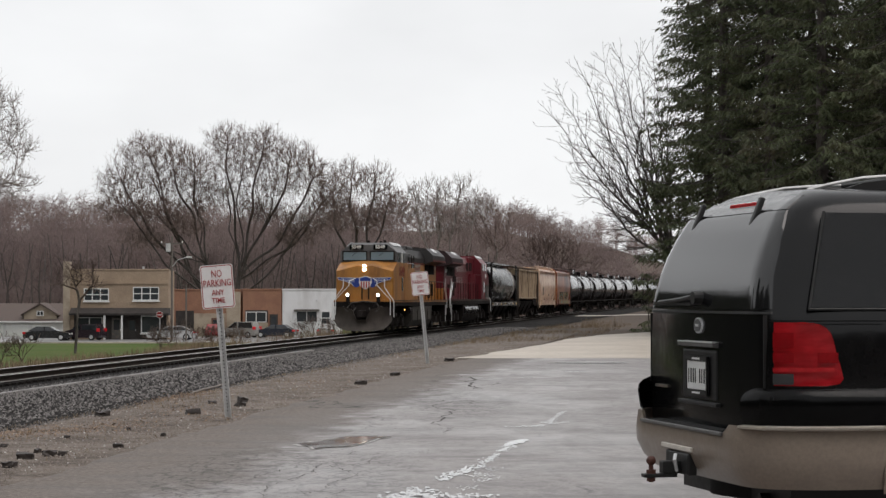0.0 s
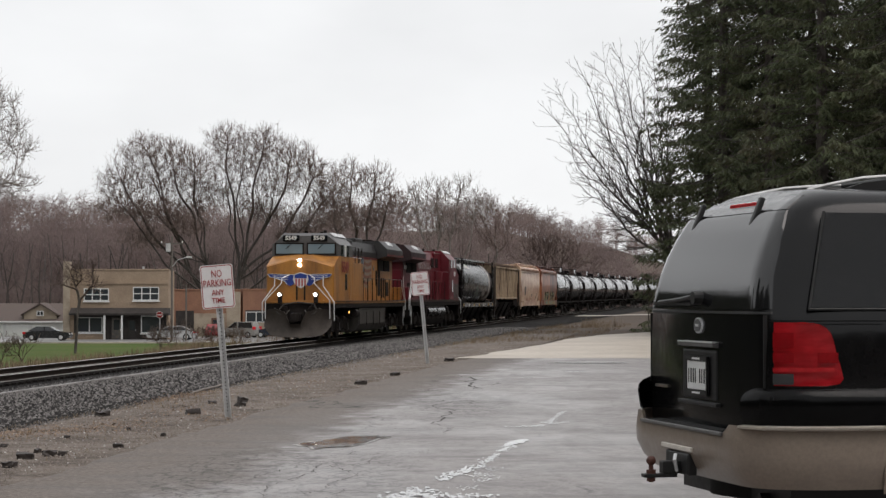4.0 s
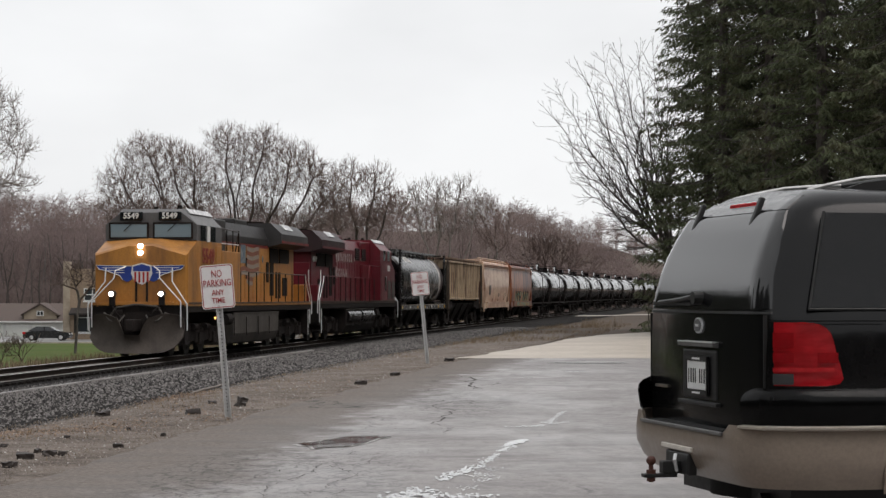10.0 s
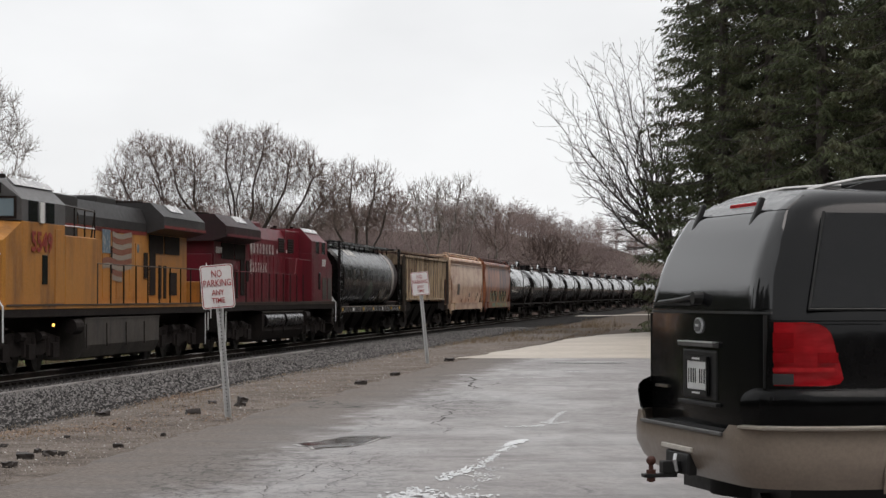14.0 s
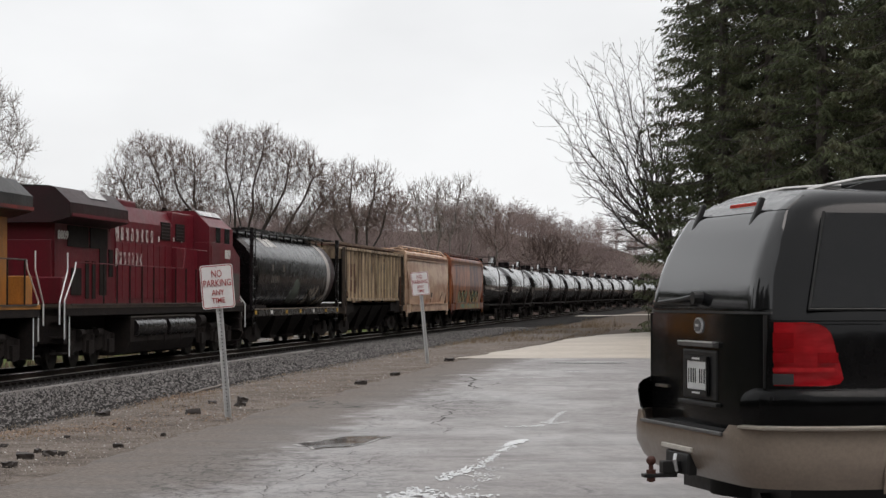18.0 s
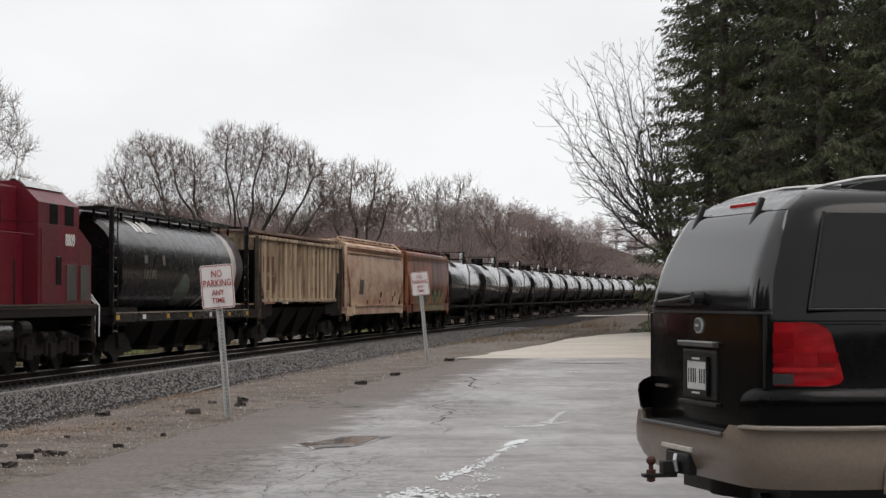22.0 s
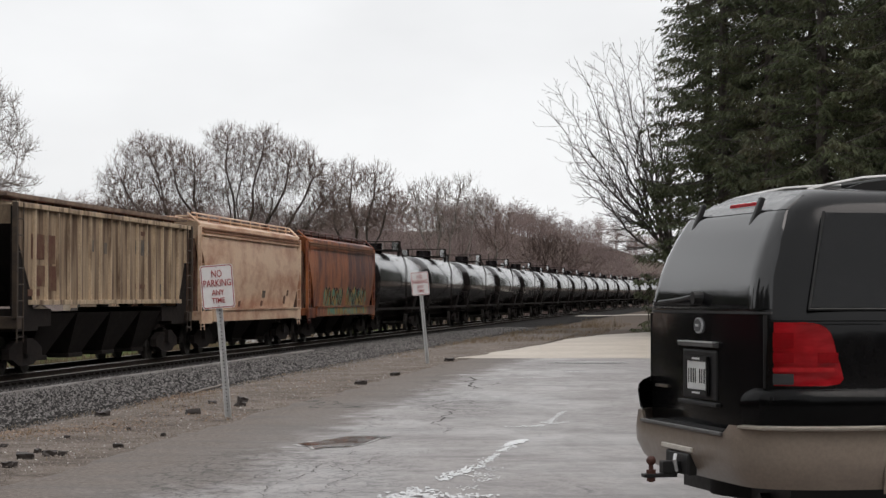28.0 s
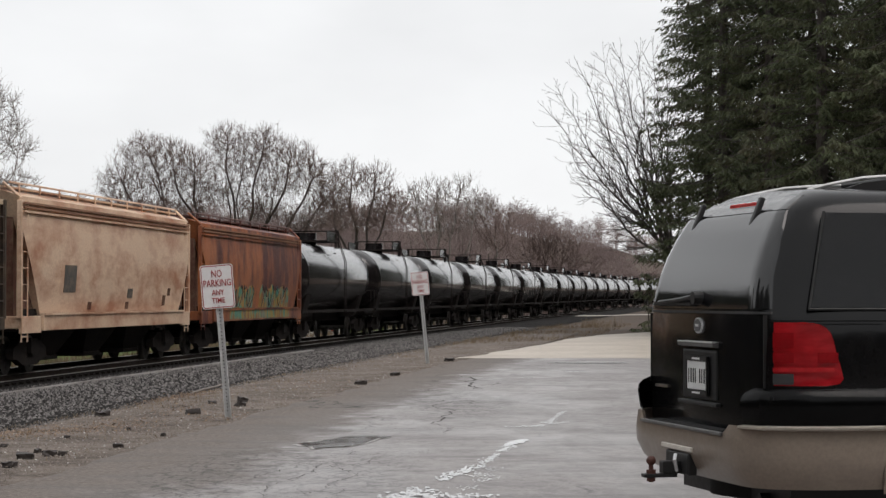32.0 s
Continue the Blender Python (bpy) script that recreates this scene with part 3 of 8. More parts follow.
def up_marks():
    X = lambda s: s - 11.15
    writing("road_number", "5549", 0.66, NUMBER_RED, up, pose(X(3.98), -1.496, 2.93, 90, 0, 0), 0.016, 1.25, "red road number on the cab side")
    part("amber_lamp", rod(new_bm(), (X(4.9), -1.47, 1.0), (X(4.9), -1.52, 1.0), 0.03, 8), LAMP_AMBER, up)
    # emblem on the nose: shield with wings, plain shapes
    x = X(1.245)
    sh = [(-0.30, 2.5), (-0.34, 2.25), (-0.22, 2.0), (0, 1.9), (0.22, 2.0), (0.34, 2.25), (0.30, 2.5), (0, 2.58)]
    sh = [(y - 0.05, z + 0.12) for y, z in sh]
    e = part("emblem", prism(new_bm(), sh, x - 0.02, x + 0.03), WHITE_PAINT, up, "blue, white and red shield emblem with wings")
    part("field", prism(new_bm(), [(-0.32, 2.58), (-0.32, 2.44), (0.22, 2.44), (0.22, 2.58), (-0.05, 2.66)], x - 0.026, x - 0.018), BLUE_PAINT, e)
    for k in range(4):
        part("bar", box(new_bm(), x - 0.026, x - 0.018, -0.27 + k * 0.13, -0.21 + k * 0.13, 2.09, 2.42), STRIPE_RED, e)
    for s in (-1, 1):
        wing = [(0.24, 2.60), (1.40, 2.625), (1.30, 2.50), (1.06, 2.45), (0.86, 2.38), (0.64, 2.30), (0.56, 2.18), (0.42, 2.11), (0.26, 2.18)]
        part("wing", prism(new_bm(), [(s * y, z) for y, z in wing], x - 0.010, x + 0.03), BLUE_PAINT, e)
        rim = wing[:-2]
        part("wing_line", pipe(new_bm(), [(x - 0.012, s * y, z) for y, z in rim], 0.014, 4), WHITE_PAINT, e)
        for k in range(3):
            z = 2.545 - k * 0.075
            part("wing_line", box(new_bm(), x - 0.016, x + 0.03, min(s * 0.50, s * (1.22 - k * 0.2)), max(s * 0.50, s * (1.22 - k * 0.2)), z - 0.010, z + 0.010), WHITE_PAINT, e)
    # waving flag on the hood side, in strips
    f = part("flag", box(new_bm(), X(10.9), X(11.7), -0.979, -0.972, 2.85, 3.5), FLAG_BLUE, up, "waving flag painted on the hood")
    for k in range(9):
        for j in range(6):
            a = 10.9 + j * 0.5
            dz = 0.05 * math.sin(j * 1.3)
            z = 3.45 - k * 0.15 + dz
            if (k < 5 and j < 2) or (k > 6 and j not in (2, 3)):
                continue
            part("stripe", prism(new_bm(), [(X(a), z), (X(a + 0.5), z + 0.05 * math.sin((j + 1) * 1.3) - dz), (X(a + 0.5), z - 0.14 + 0.05 * math.sin((j + 1) * 1.3) - dz), (X(a), z - 0.14)], -0.982, -0.972, "y"), (FLAG_GREY, FLAG_RED)[k % 2], f)
    part("badge", rod(new_bm(), (X(14.6), -0.972, 3.05), (X(14.6), -0.98, 3.05), 0.13, 12), FLAG_BLUE, up)


def cp_marks():
    # this one runs cab last: its own +y side faces the lot, its nose is at its -x
    X = lambda s: 11.15 - s
    turn = lambda s, y, z: pose(X(s), y, z, 90, 0, 180)
    writing("road_number", "8809", 0.42, WHITE_PAINT, cp, turn(41.5 - 22.3 - 0.2, 1.482, 3.05), 0.01, 1.0, "white road number on the cab side")
    writing("road_number", "8809", 0.30, WHITE_PAINT, cp, turn(2.35, 0.985, 3.22), 0.01, 1.5, "white road number on the hood")
    rng = random.Random(5)
    for row, (z, s0, s1, h) in enumerate(((3.45, 7.2, 11.5, 0.40), (2.75, 7.2, 10.2, 0.40))):
        n = 8 - row
        step = (s1 - s0) / n
        for k in range(n):
            a = s0 + k * step
            hh = h * (1.25 if k == 0 else 1.0)
            bm = new_bm()
            box(bm, X(a + step * (0.62 if k == 0 else 0.50)), X(a), 0.974, 0.986, z - hh / 2, z + hh / 2 - (0.0 if k == 0 else 0.04))
            part("white_bar", bm, WORN_WHITE, cp)
    for a in (13.7, 14.2, 14.7, 11.9, 12.3):
        part("white_mark", box(new_bm(), X(a + 0.10), X(a), 0.97, 0.98, 3.3 + 0.1 * rng.random(), 3.42 + 0.1 * rng.random()), WHITE_PAINT, cp)
    for a in (18.7, 19.9):
        p_ = part("step_panel", box(new_bm(), X(a + 0.85), X(a), 1.47, 1.49, 1.55, 2.45, 0.01), TANK_GREY, cp)
    for a in (12.2, 14.0):
        part("grille", box(new_bm(), X(a + 1.1), X(a), 0.955, 0.985, 3.38, 3.92, 0.01), UNDER, cp, "dark louvred opening")
        for k in range(5):
            part("louvre", box(new_bm(), X(a + 1.06), X(a + 0.04), 0.98, 0.992, 3.43 + k * 0.1, 3.45 + k * 0.1), MAROON, cp)


up_marks()
cp_marks()


def hopper_ends(C, half, y, top, paint, stiles=True):
    """End sills, corner posts, ladders, couplers and trucks shared by the hopper cars."""
    for s in (-1, 1):
        e = s * half
        part("end_sill", box(new_bm(), min(e, e - s * 0.35), max(e, e - s * 0.35), -1.45, 1.45, 0.95, 1.2, 0.02), paint, C)
        part("coupler", box(new_bm(), min(e, e + s * 0.75), max(e, e + s * 0.75), -0.13, 0.13, 0.7, 0.98, 0.03), UNDER, C)
        part("platform", box(new_bm(), min(e - s * 0.1, e - s * 2.0), max(e - s * 0.1, e - s * 2.0), -1.3, 1.3, 0.9, 0.98), UNDER, C)
        for k in (-1, 1):
            part("corner_post", box(new_bm(), e - 0.06, e + 0.06, k * y - 0.06, k * y + 0.06, 1.15, top, 0.01), paint, C)
            lad = new_bm()
            for xx in (e - s * 0.06, e - s * 0.52):
                rod(lad, (xx, k * (y + 0.02), 0.7), (xx, k * (y + 0.02), top), 0.02, 6)
            for z in np.arange(0.8, top - 0.2, 0.38):
                rod(lad, (e - s * 0.06, k * (y + 0.02), z), (e - s * 0.52, k * (y + 0.02), z), 0.016, 6)
            part("ladder", lad, paint, C)
        a_, b_ = sorted((e - s * 0.3, e - s * 3.1))
        part("shear_plate", box(new_bm(), a_, b_, -1.28, 1.28, 0.98, 1.36), UNDER, C)
        # sloping stay from the sill to the bin
        part("stay", rod(new_bm(), (e - s * 0.2, 0, 1.1), (e - s * 2.2, 0, 2.2), 0.07, 6), UNDER, C)
        freight_truck(C, s * (half - 1.75))
    part("centre_sill", box(new_bm(), -half, half, -0.25, 0.25, 0.72, 1.0), UNDER, C)
    part("brake_cylinder", rod(new_bm(), (half - 0.9, 0.5, 1.5), (half - 0.4, 0.5, 1.5), 0.18, 12), UNDER, C)


def outlets(C, half, n):
    w = (2 * half - 4.6) / n
    for k in range(n):
        x0 = -half + 2.3 + k * w
        part("hopper_outlet", loft(new_bm(), [[(x0 + 0.05, -1.25, 1.25), (x0 + w - 0.05, -1.25, 1.25), (x0 + w - 0.05, 1.25, 1.25), (x0 + 0.05, 1.25, 1.25)],
                                             [(x0 + w * 0.32, -0.7, 0.35), (x0 + w * 0.68, -0.7, 0.35), (x0 + w * 0.68, 0.7, 0.35), (x0 + w * 0.32, 0.7, 0.35)]]), UNDER, C)
        part("outlet_gate", box(new_bm(), x0 + w * 0.3, x0 + w * 0.7, -0.75, 0.75, 0.27, 0.37, 0.01), UNDER, C)


def roof_walk(C, half, y, z, mat_, top):
    for s in (-1, 1):
        part("running_board", box(new_bm(), -half, half, s * y - 0.28, s * y + 0.28, z, z + 0.05), mat_, C)
        part("walk_rail", box(new_bm(), -half, half, s * (y + 0.28) - 0.02, s * (y + 0.28) + 0.02, z + 0.02, z + 0.12), top, C)
        for k in range(13):
            x = -half + 0.2 + k * (2 * half - 0.4) / 12
            part("walk_bracket", box(new_bm(), x - 0.03, x + 0.03, s * (y + 0.2) - 0.03, s * (y + 0.2) + 0.03, z - 0.24, z + 0.03), top, C)
    for k in range(4):
        x = -half + 2.2 + k * (2 * half - 4.4) / 3
        part("roof_hatch", box(new_bm(), x - 1.0, x + 1.0, -0.25, 0.25, z - 0.05, z + 0.12, 0.03), mat_, C)
    for s in (-1, 1):
        part("cross_walk", box(new_bm(), s * half - 0.3, s * half + 0.3, -1.25, 1.25, z, z + 0.06), top, C)


def curved_side(n, zc, zt, y_top, y_mid, y_bot, z_bot):
    """Half profile of a rounded bin, from the bottom to the top."""
    pts = []
    for i in range(n + 1):
        k = i / n
        z = z_bot + (zt - z_bot) * k
        y = y_bot + (y_mid - y_bot) * math.sin(min(1, k / 0.5) * math.pi / 2) if k < 0.5 else y_mid + (y_top - y_mid) * (1 - math.cos((k - 0.5) / 0.5 * math.pi / 2))
        pts.append((y, z))
    return pts


def cylinder_hopper():
    C = thing("covered_hopper", "wet black cylindrical covered hopper with a white end band", "rail car", group="train")
    half = 8.45
    # barrel of round section, its ends cut back towards the bottom
    def ring(x, k, n=28, cut=0.81):
        pts = []
        for i in range(n):
            a = 2 * math.pi * i / n
            c, d = math.cos(a), math.sin(a)
            y = c if d >= 0 else math.copysign(abs(c) ** 0.45, c)
            pts.append((x + (cut if x < 0 else -cut) * max(0.0, -d), 1.5 * k * y, 2.62 + (1.43 if d >= 0 else 1.38) * k * d))
        return pts
    part("barrel", loft(new_bm(), [ring(-7.85, 0.90), ring(-7.7, 0.985), ring(-7.4, 1.0), ring(5.7, 1.0, cut=-0.12)]), CAR_BLACK, C, smooth_=True)
    part("end_band", loft(new_bm(), [ring(5.7, 1.003, cut=-0.12), ring(6.4, 1.003, cut=0.25)]), DIRTY_WHITE, C, "dirty white band", smooth_=True)
    part("barrel_end", loft(new_bm(), [ring(6.4, 1.0, cut=0.25), ring(7.6, 0.985), ring(7.8, 0.90)]), MAROON, C, "dark red end", smooth_=True)
    part("side_sill", box(new_bm(), -half, half, -1.50, -1.40, 1.0, 1.22), CAR_BLACK, C)
    part("sill_edge", box(new_bm(), -half + 0.2, half - 0.2, -1.52, -1.49, 1.20, 1.23), DUSTY_EDGE, C)
    part("side_sill", box(new_bm(), -half, half, 1.40, 1.50, 1.0, 1.22), CAR_BLACK, C)
    for k in range(7):
        x = -half + 0.35 + k * (2 * half - 0.7) / 6
        part("reflector", box(new_bm(), x - 0.16, x + 0.16, -1.512, -1.50, 1.05, 1.16), YELLOW_TAB if k in (0, 2, 3, 5, 6) else WHITE_PAINT, C)
    for x, z, w, h in ((-4.9, 3.72, 0.3, 0.42), (-4.5, 3.72, 0.22, 0.42), (-3.9, 3.72, 0.34, 0.42), (-3.5, 3.66, 0.16, 0.30), (-3.2, 3.66, 0.1, 0.34), (-2.95, 3.70, 0.09, 0.42)):
        y = -math.sqrt(max(0, 1.5 ** 2 - (z - 2.62) ** 2))
        part("white_mark", loft(new_bm(), [[(x - w / 2, -math.sqrt(1.515 ** 2 - ((zz - 2.62) * 1.05) ** 2), zz), (x + w / 2, -math.sqrt(1.515 ** 2 - ((zz - 2.62) * 1.05) ** 2), zz), (x + w / 2, -math.sqrt(1.48 ** 2 - ((zz - 2.62) * 1.05) ** 2), zz), (x - w / 2, -math.sqrt(1.48 ** 2 - ((zz - 2.62) * 1.05) ** 2), zz)] for zz in (z - h / 2, z, z + h / 2)]), WHITE_PAINT, C)
    def skin(z, push=0.012):
        return (-math.sqrt(1.5 ** 2 - ((z - 2.62) * 1.05) ** 2) if z > 2.62 else -1.5 * max(0.0, 1 - ((2.62 - z) / 1.38) ** 2) ** 0.225) - push

    def decal(rows_, mat_, name, label=""):
        """A painted shape lying on the barrel: rows of height, left and right edge."""
        part(name, loft(new_bm(), [[(a_, skin(z), z), (b_, skin(z), z), (b_, skin(z, -0.02), z), (a_, skin(z, -0.02), z)] for z, a_, b_ in rows_]), mat_, C, label)
    for x, z, w, h in ((-5.2, 2.72, 0.35, 0.24), (-3.2, 2.72, 0.25, 0.3), (-5.3, 2.3, 0.16, 0.26), (-5.0, 2.3, 0.16, 0.26), (-4.7, 2.3, 0.16, 0.26), (-4.4, 2.3, 0.16, 0.26), (-4.1, 2.3, 0.16, 0.26)):
        decal([(z - h / 2, x - w / 2, x + w / 2), (z + h / 2, x - w / 2, x + w / 2)], GREY_PATCH, "white_mark")
    decal([(1.42, -1.3, -0.2), (1.6, -1.5, 0.0), (1.8, -1.55, 0.15), (2.0, -1.2, 0.1), (2.2, -0.95, -0.05), (2.35, -0.7, -0.4)], GRAFFITI_FAINT, "graffiti", "faded green graffiti patch")
    rng = random.Random(3)
    for k in range(7):
        x = 1.9 + k * 0.55
        pts = []
        for j in range(8):
            q = j / 7
            z = 1.35 + 0.75 * (q if k % 2 else 1 - q) * rng.uniform(0.75, 1.0)
            pts.append((x + 0.25 * math.sin(5 * q + k) + 0.2 * q, skin(z), z))
        part("graffiti", pipe(new_bm(), pts, 0.016, 5), GRAFFITI_LINE, C, "scrawled pale graffiti line")
    hopper_ends(C, half, 1.42, 4.1, CAR_BLACK)
    outlets(C, half, 4)
    roof_walk(C, 8.3, 0.62, 4.03, PALE_ROOF, CAR_BLACK)
    return C


def ribbed_hopper():
    C = thing("covered_hopper", "dirty beige covered hopper with ribbed sides", "rail car", group="train")
    half = 8.5
    out = [(-half, 3.80), (half, 3.80), (half, 3.45), (half - 1.25, 1.5), (-half + 1.6, 1.5), (-half + 0.1, 3.3)]
    # Bin in the darker beige, painting the ribs' shade onto the sheet.
    part("bin", prism(new_bm(), out, -1.32, 1.32, "y"), BEIGE_SHADED, C)
    for s in (-1, 1):
        part("top_chord", box(new_bm(), -half, half, min(s * 1.30, s * 1.42), max(s * 1.30, s * 1.42), 3.74, 3.86, 0.01), BEIGE, C)
        part("bottom_chord", box(new_bm(), -half + 1.2, half - 1.2, min(s * 1.30, s * 1.41), max(s * 1.30, s * 1.41), 1.46, 1.58, 0.01), BEIGE, C)
        for k in range(17):
            x = -half + 1.55 + k * (2 * half - 2.1) / 16
            foot = 1.55 if x < half - 1.3 else 1.5 + (x - half + 1.25) / 1.25 * 1.95 + 0.1
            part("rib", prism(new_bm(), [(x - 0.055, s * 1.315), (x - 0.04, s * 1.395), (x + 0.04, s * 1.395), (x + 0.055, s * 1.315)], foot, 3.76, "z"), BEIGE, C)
        part("end_plate", prism(new_bm(), [(-half, 3.78), (-half, 1.2), (-half + 1.5, 1.2), (-half + 1.6, 1.5), (-half + 0.25, 3.2)], s * 1.30 - 0.02, s * 1.30 + 0.02, "y"), UNDER, C)
        part("end_plate", prism(new_bm(), [(half, 3.4), (half, 1.2), (half - 1.2, 1.2), (half - 1.2, 1.5)], s * 1.24 - 0.02, s * 1.24 + 0.02, "y"), UNDER, C)
    part("roof", loft(new_bm(), [[(x, -1.36, 3.78), (x, -0.7, 3.94), (x, 0.7, 3.94), (x, 1.36, 3.78)] for x in (-half, half)]), BEIGE, C)
    for x, z, w, h in ((-6.6, 2.85, 1.0, 0.6), (-5.6, 2.8, 0.7, 0.7), (-6.3, 2.15, 1.0, 0.5), (-5.4, 2.1, 0.6, 0.6), (2.4, 3.05, 0.3, 0.4), (3.0, 3.05, 0.3, 0.45), (3.5, 3.05, 0.3, 0.4), (3.1, 3.45, 0.5, 0.12), (2.9, 1.95, 1.2, 0.12), (5.2, 1.85, 0.4, 0.35), (-6.9, 1.75, 0.9, 0.16), (-0.8, 2.95, 0.25, 0.3), (-2.0, 2.98, 0.25, 0.3)):
        part("paint_patch", box(new_bm(), x - w / 2, x + w / 2, -1.332, -1.315, z - h / 2, z + h / 2), BROWN_PATCH if w > 0.45 else GREY_PATCH, C)
    part("end_sheet", prism(new_bm(), [(-half + 0.08, 3.34), (-half + 1.58, 1.48), (-half + 1.52, 1.42), (-half - 0.02, 3.34)], -1.33, 1.33, "y"), UNDER, C, "dark slab over the sloping end sheet")
    hopper_ends(C, half, 1.40, 3.85, BROWN_DARK)
    outlets(C, half, 4)
    roof_walk(C, 8.4, 0.72, 3.99, RUST_ROOF, WORN_RAIL)
    return C


def curved_hopper(label, paint, roof, tagged_up):
    C = thing("covered_hopper", label, "rail car", group="train")
    half = 8.15
    side = curved_side(12, 0, 4.0, 1.38, 1.46, 1.34, 1.22)
    ring0 = [(-y, z) for y, z in side] + [(-0.95, 4.14), (-0.6, 4.17), (0.6, 4.17), (0.95, 4.14)] + [(y, z) for y, z in reversed(side)]
    def ring(x, cut):
        return [(x + cut * max(0.0, (3.35 - z) / 2.15) ** 1.2, y, z) for y, z in ring0]
    part("bin", loft(new_bm(), [ring(-half + 0.02, 1.7), ring(0, 0), ring(half - 0.02, -1.0)]), paint, C, smooth_=True)
    for s in (-1, 1):
        for z in (3.62, 3.72, 3.82):
            part("side_moulding", box(new_bm(), -half + 0.15, half - 0.15, s * 1.43 - 0.05, s * 1.43 + 0.05, z, z + 0.05), MOULDING if z > 3.7 else paint, C)
        part("side_sill", box(new_bm(), -half + 1.5, half - 1.0, min(s * 1.42, s * 1.52), max(s * 1.42, s * 1.52), 0.90, 1.24, 0.015), paint, C)
        part("sill_edge", box(new_bm(), -half + 1.5, half - 1.0, min(s * 1.42, s * 1.56), max(s * 1.42, s * 1.56), 1.21, 1.26), paint, C)
        for e in (-1, 1):
            a, b = sorted((e * half, e * (half - (1.45 if e < 0 else 0.95))))
            part("end_sill_plate", box(new_bm(), a, b, min(s * 1.38, s * 1.46), max(s * 1.38, s * 1.46), 0.86, 1.2, 0.01), paint, C)
            part("end_recess", prism(new_bm(), [(e * (half - 0.05), 3.7), (e * (half - 0.05), 1.2), (e * (half - 2.2), 1.2), (e * (half - 0.5), 3.7)], min(s * 0.85, s * 1.22), max(s * 0.85, s * 1.22), "y"), BROWN_PATCH, C)
            part("roof_stay", pipe(new_bm(), [(e * (half - 0.1), s * 1.4, 3.95), (e * (half + 0.05), s * 1.0, 4.32)], 0.04), paint, C)
        bm = new_bm()
        for k in range(10):
            x = -half + 1.0 + k * (2 * half - 2) / 9
            rod(bm, (x, s * 1.05, 4.12), (x, s * 1.05, 4.34), 0.025, 6)
        rod(bm, (-half + 0.3, s * 1.05, 4.34), (half - 0.3, s * 1.05, 4.34), 0.028, 6)
        part("walk_rail", bm, roof, C)
    part("roof_trough", box(new_bm(), -half + 0.3, half - 0.3, -0.35, 0.35, 4.14, 4.24, 0.02), roof, C)
    if tagged_up == "patches":
        for x, z, w, h in ((-4.3, 2.1, 1.0, 0.68), (-2.4, 1.42, 0.3, 0.2), (1.4, 1.75, 0.5, 0.26), (1.2, 1.42, 0.3, 0.2), (5.2, 1.55, 0.3, 0.3), (5.7, 1.8, 0.28, 0.22)):
            y = -1.34 - 0.12 * math.sin(min(1, (z - 1.22) / 1.39) * math.pi / 2)
            part("paint_patch", loft(new_bm(), [[(x - w / 2, yy - 0.012, zz), (x + w / 2, yy - 0.012, zz), (x + w / 2, yy + 0.03, zz), (x - w / 2, yy + 0.03, zz)] for zz in np.linspace(z - h / 2, z + h / 2, 5) for yy in (-1.34 - 0.12 * math.sin(min(1, (zz - 1.22) / 1.39) * math.pi / 2),)]), GREY_PATCH if w > 0.35 else BROWN_PATCH, C)
    else:
        wall = lambda z: -1.34 - 0.12 * math.sin(min(1, max(0, z - 1.22) / 1.39) * math.pi / 2)
        for x0, x1 in ((-4.6, -0.2), (0.7, 5.9)):
            rows_ = []
            for x in np.linspace(x0, x1, 60):
                top = 1.95 + 0.28 * noise.noise(Vector((x * 1.7, 2.0, 0.0))) + 0.16 * noise.noise(Vector((x * 5.0, 7.0, 0.0))) - 0.4 * max(0, (abs(x - (x0 + x1) / 2) / (x1 - x0) * 2) - 0.9) * 10 * 0.3
                low = 1.27 + 0.05 * noise.noise(Vector((x * 3.0, 1.0, 0.0)))
                zs = np.linspace(low, top, 6)
                rows_.append([(x, wall(z) - 0.010, z) for z in zs] + [(x, wall(z) + 0.03, z) for z in reversed(zs)])
            part("graffiti", loft(new_bm(), rows_), GRAFFITI, C, "teal and olive spray-painted graffiti")
            tags = random.Random(int(x0 * 10) + 60)
            for k in range(int((x1 - x0) * 1.7)):
                x, pts = x0 + 0.4 + k / 1.7, []
                for j in range(9):
                    q = j / 8
                    z = 1.30 + (0.62 + 0.2 * tags.random()) * abs(math.sin(math.pi * (0.5 * q + 0.35 * (k % 3))))
                    pts.append((x + 0.22 * math.sin(4.5 * q + 2 * k) + 0.15 * q, wall(z) - 0.014, z))
                part("graffiti", pipe(new_bm(), pts, 0.021, 5), GRAFFITI_DARK, C, "dark spray-painted stroke")
        part("graffiti", box(new_bm(), -4.5, 5.4, -1.526, -1.515, 0.95, 1.19), GRAFFITI, C, "teal spray paint run over the sill")
    hopper_ends(C, half, 1.40, 3.9, paint)
    outlets(C, half, 3)
    for s in (-1, 1):
        part("running_board", box(new_bm(), -half, half, s * 0.8 - 0.22, s * 0.8 + 0.22, 4.20, 4.25), roof, C)
    return C


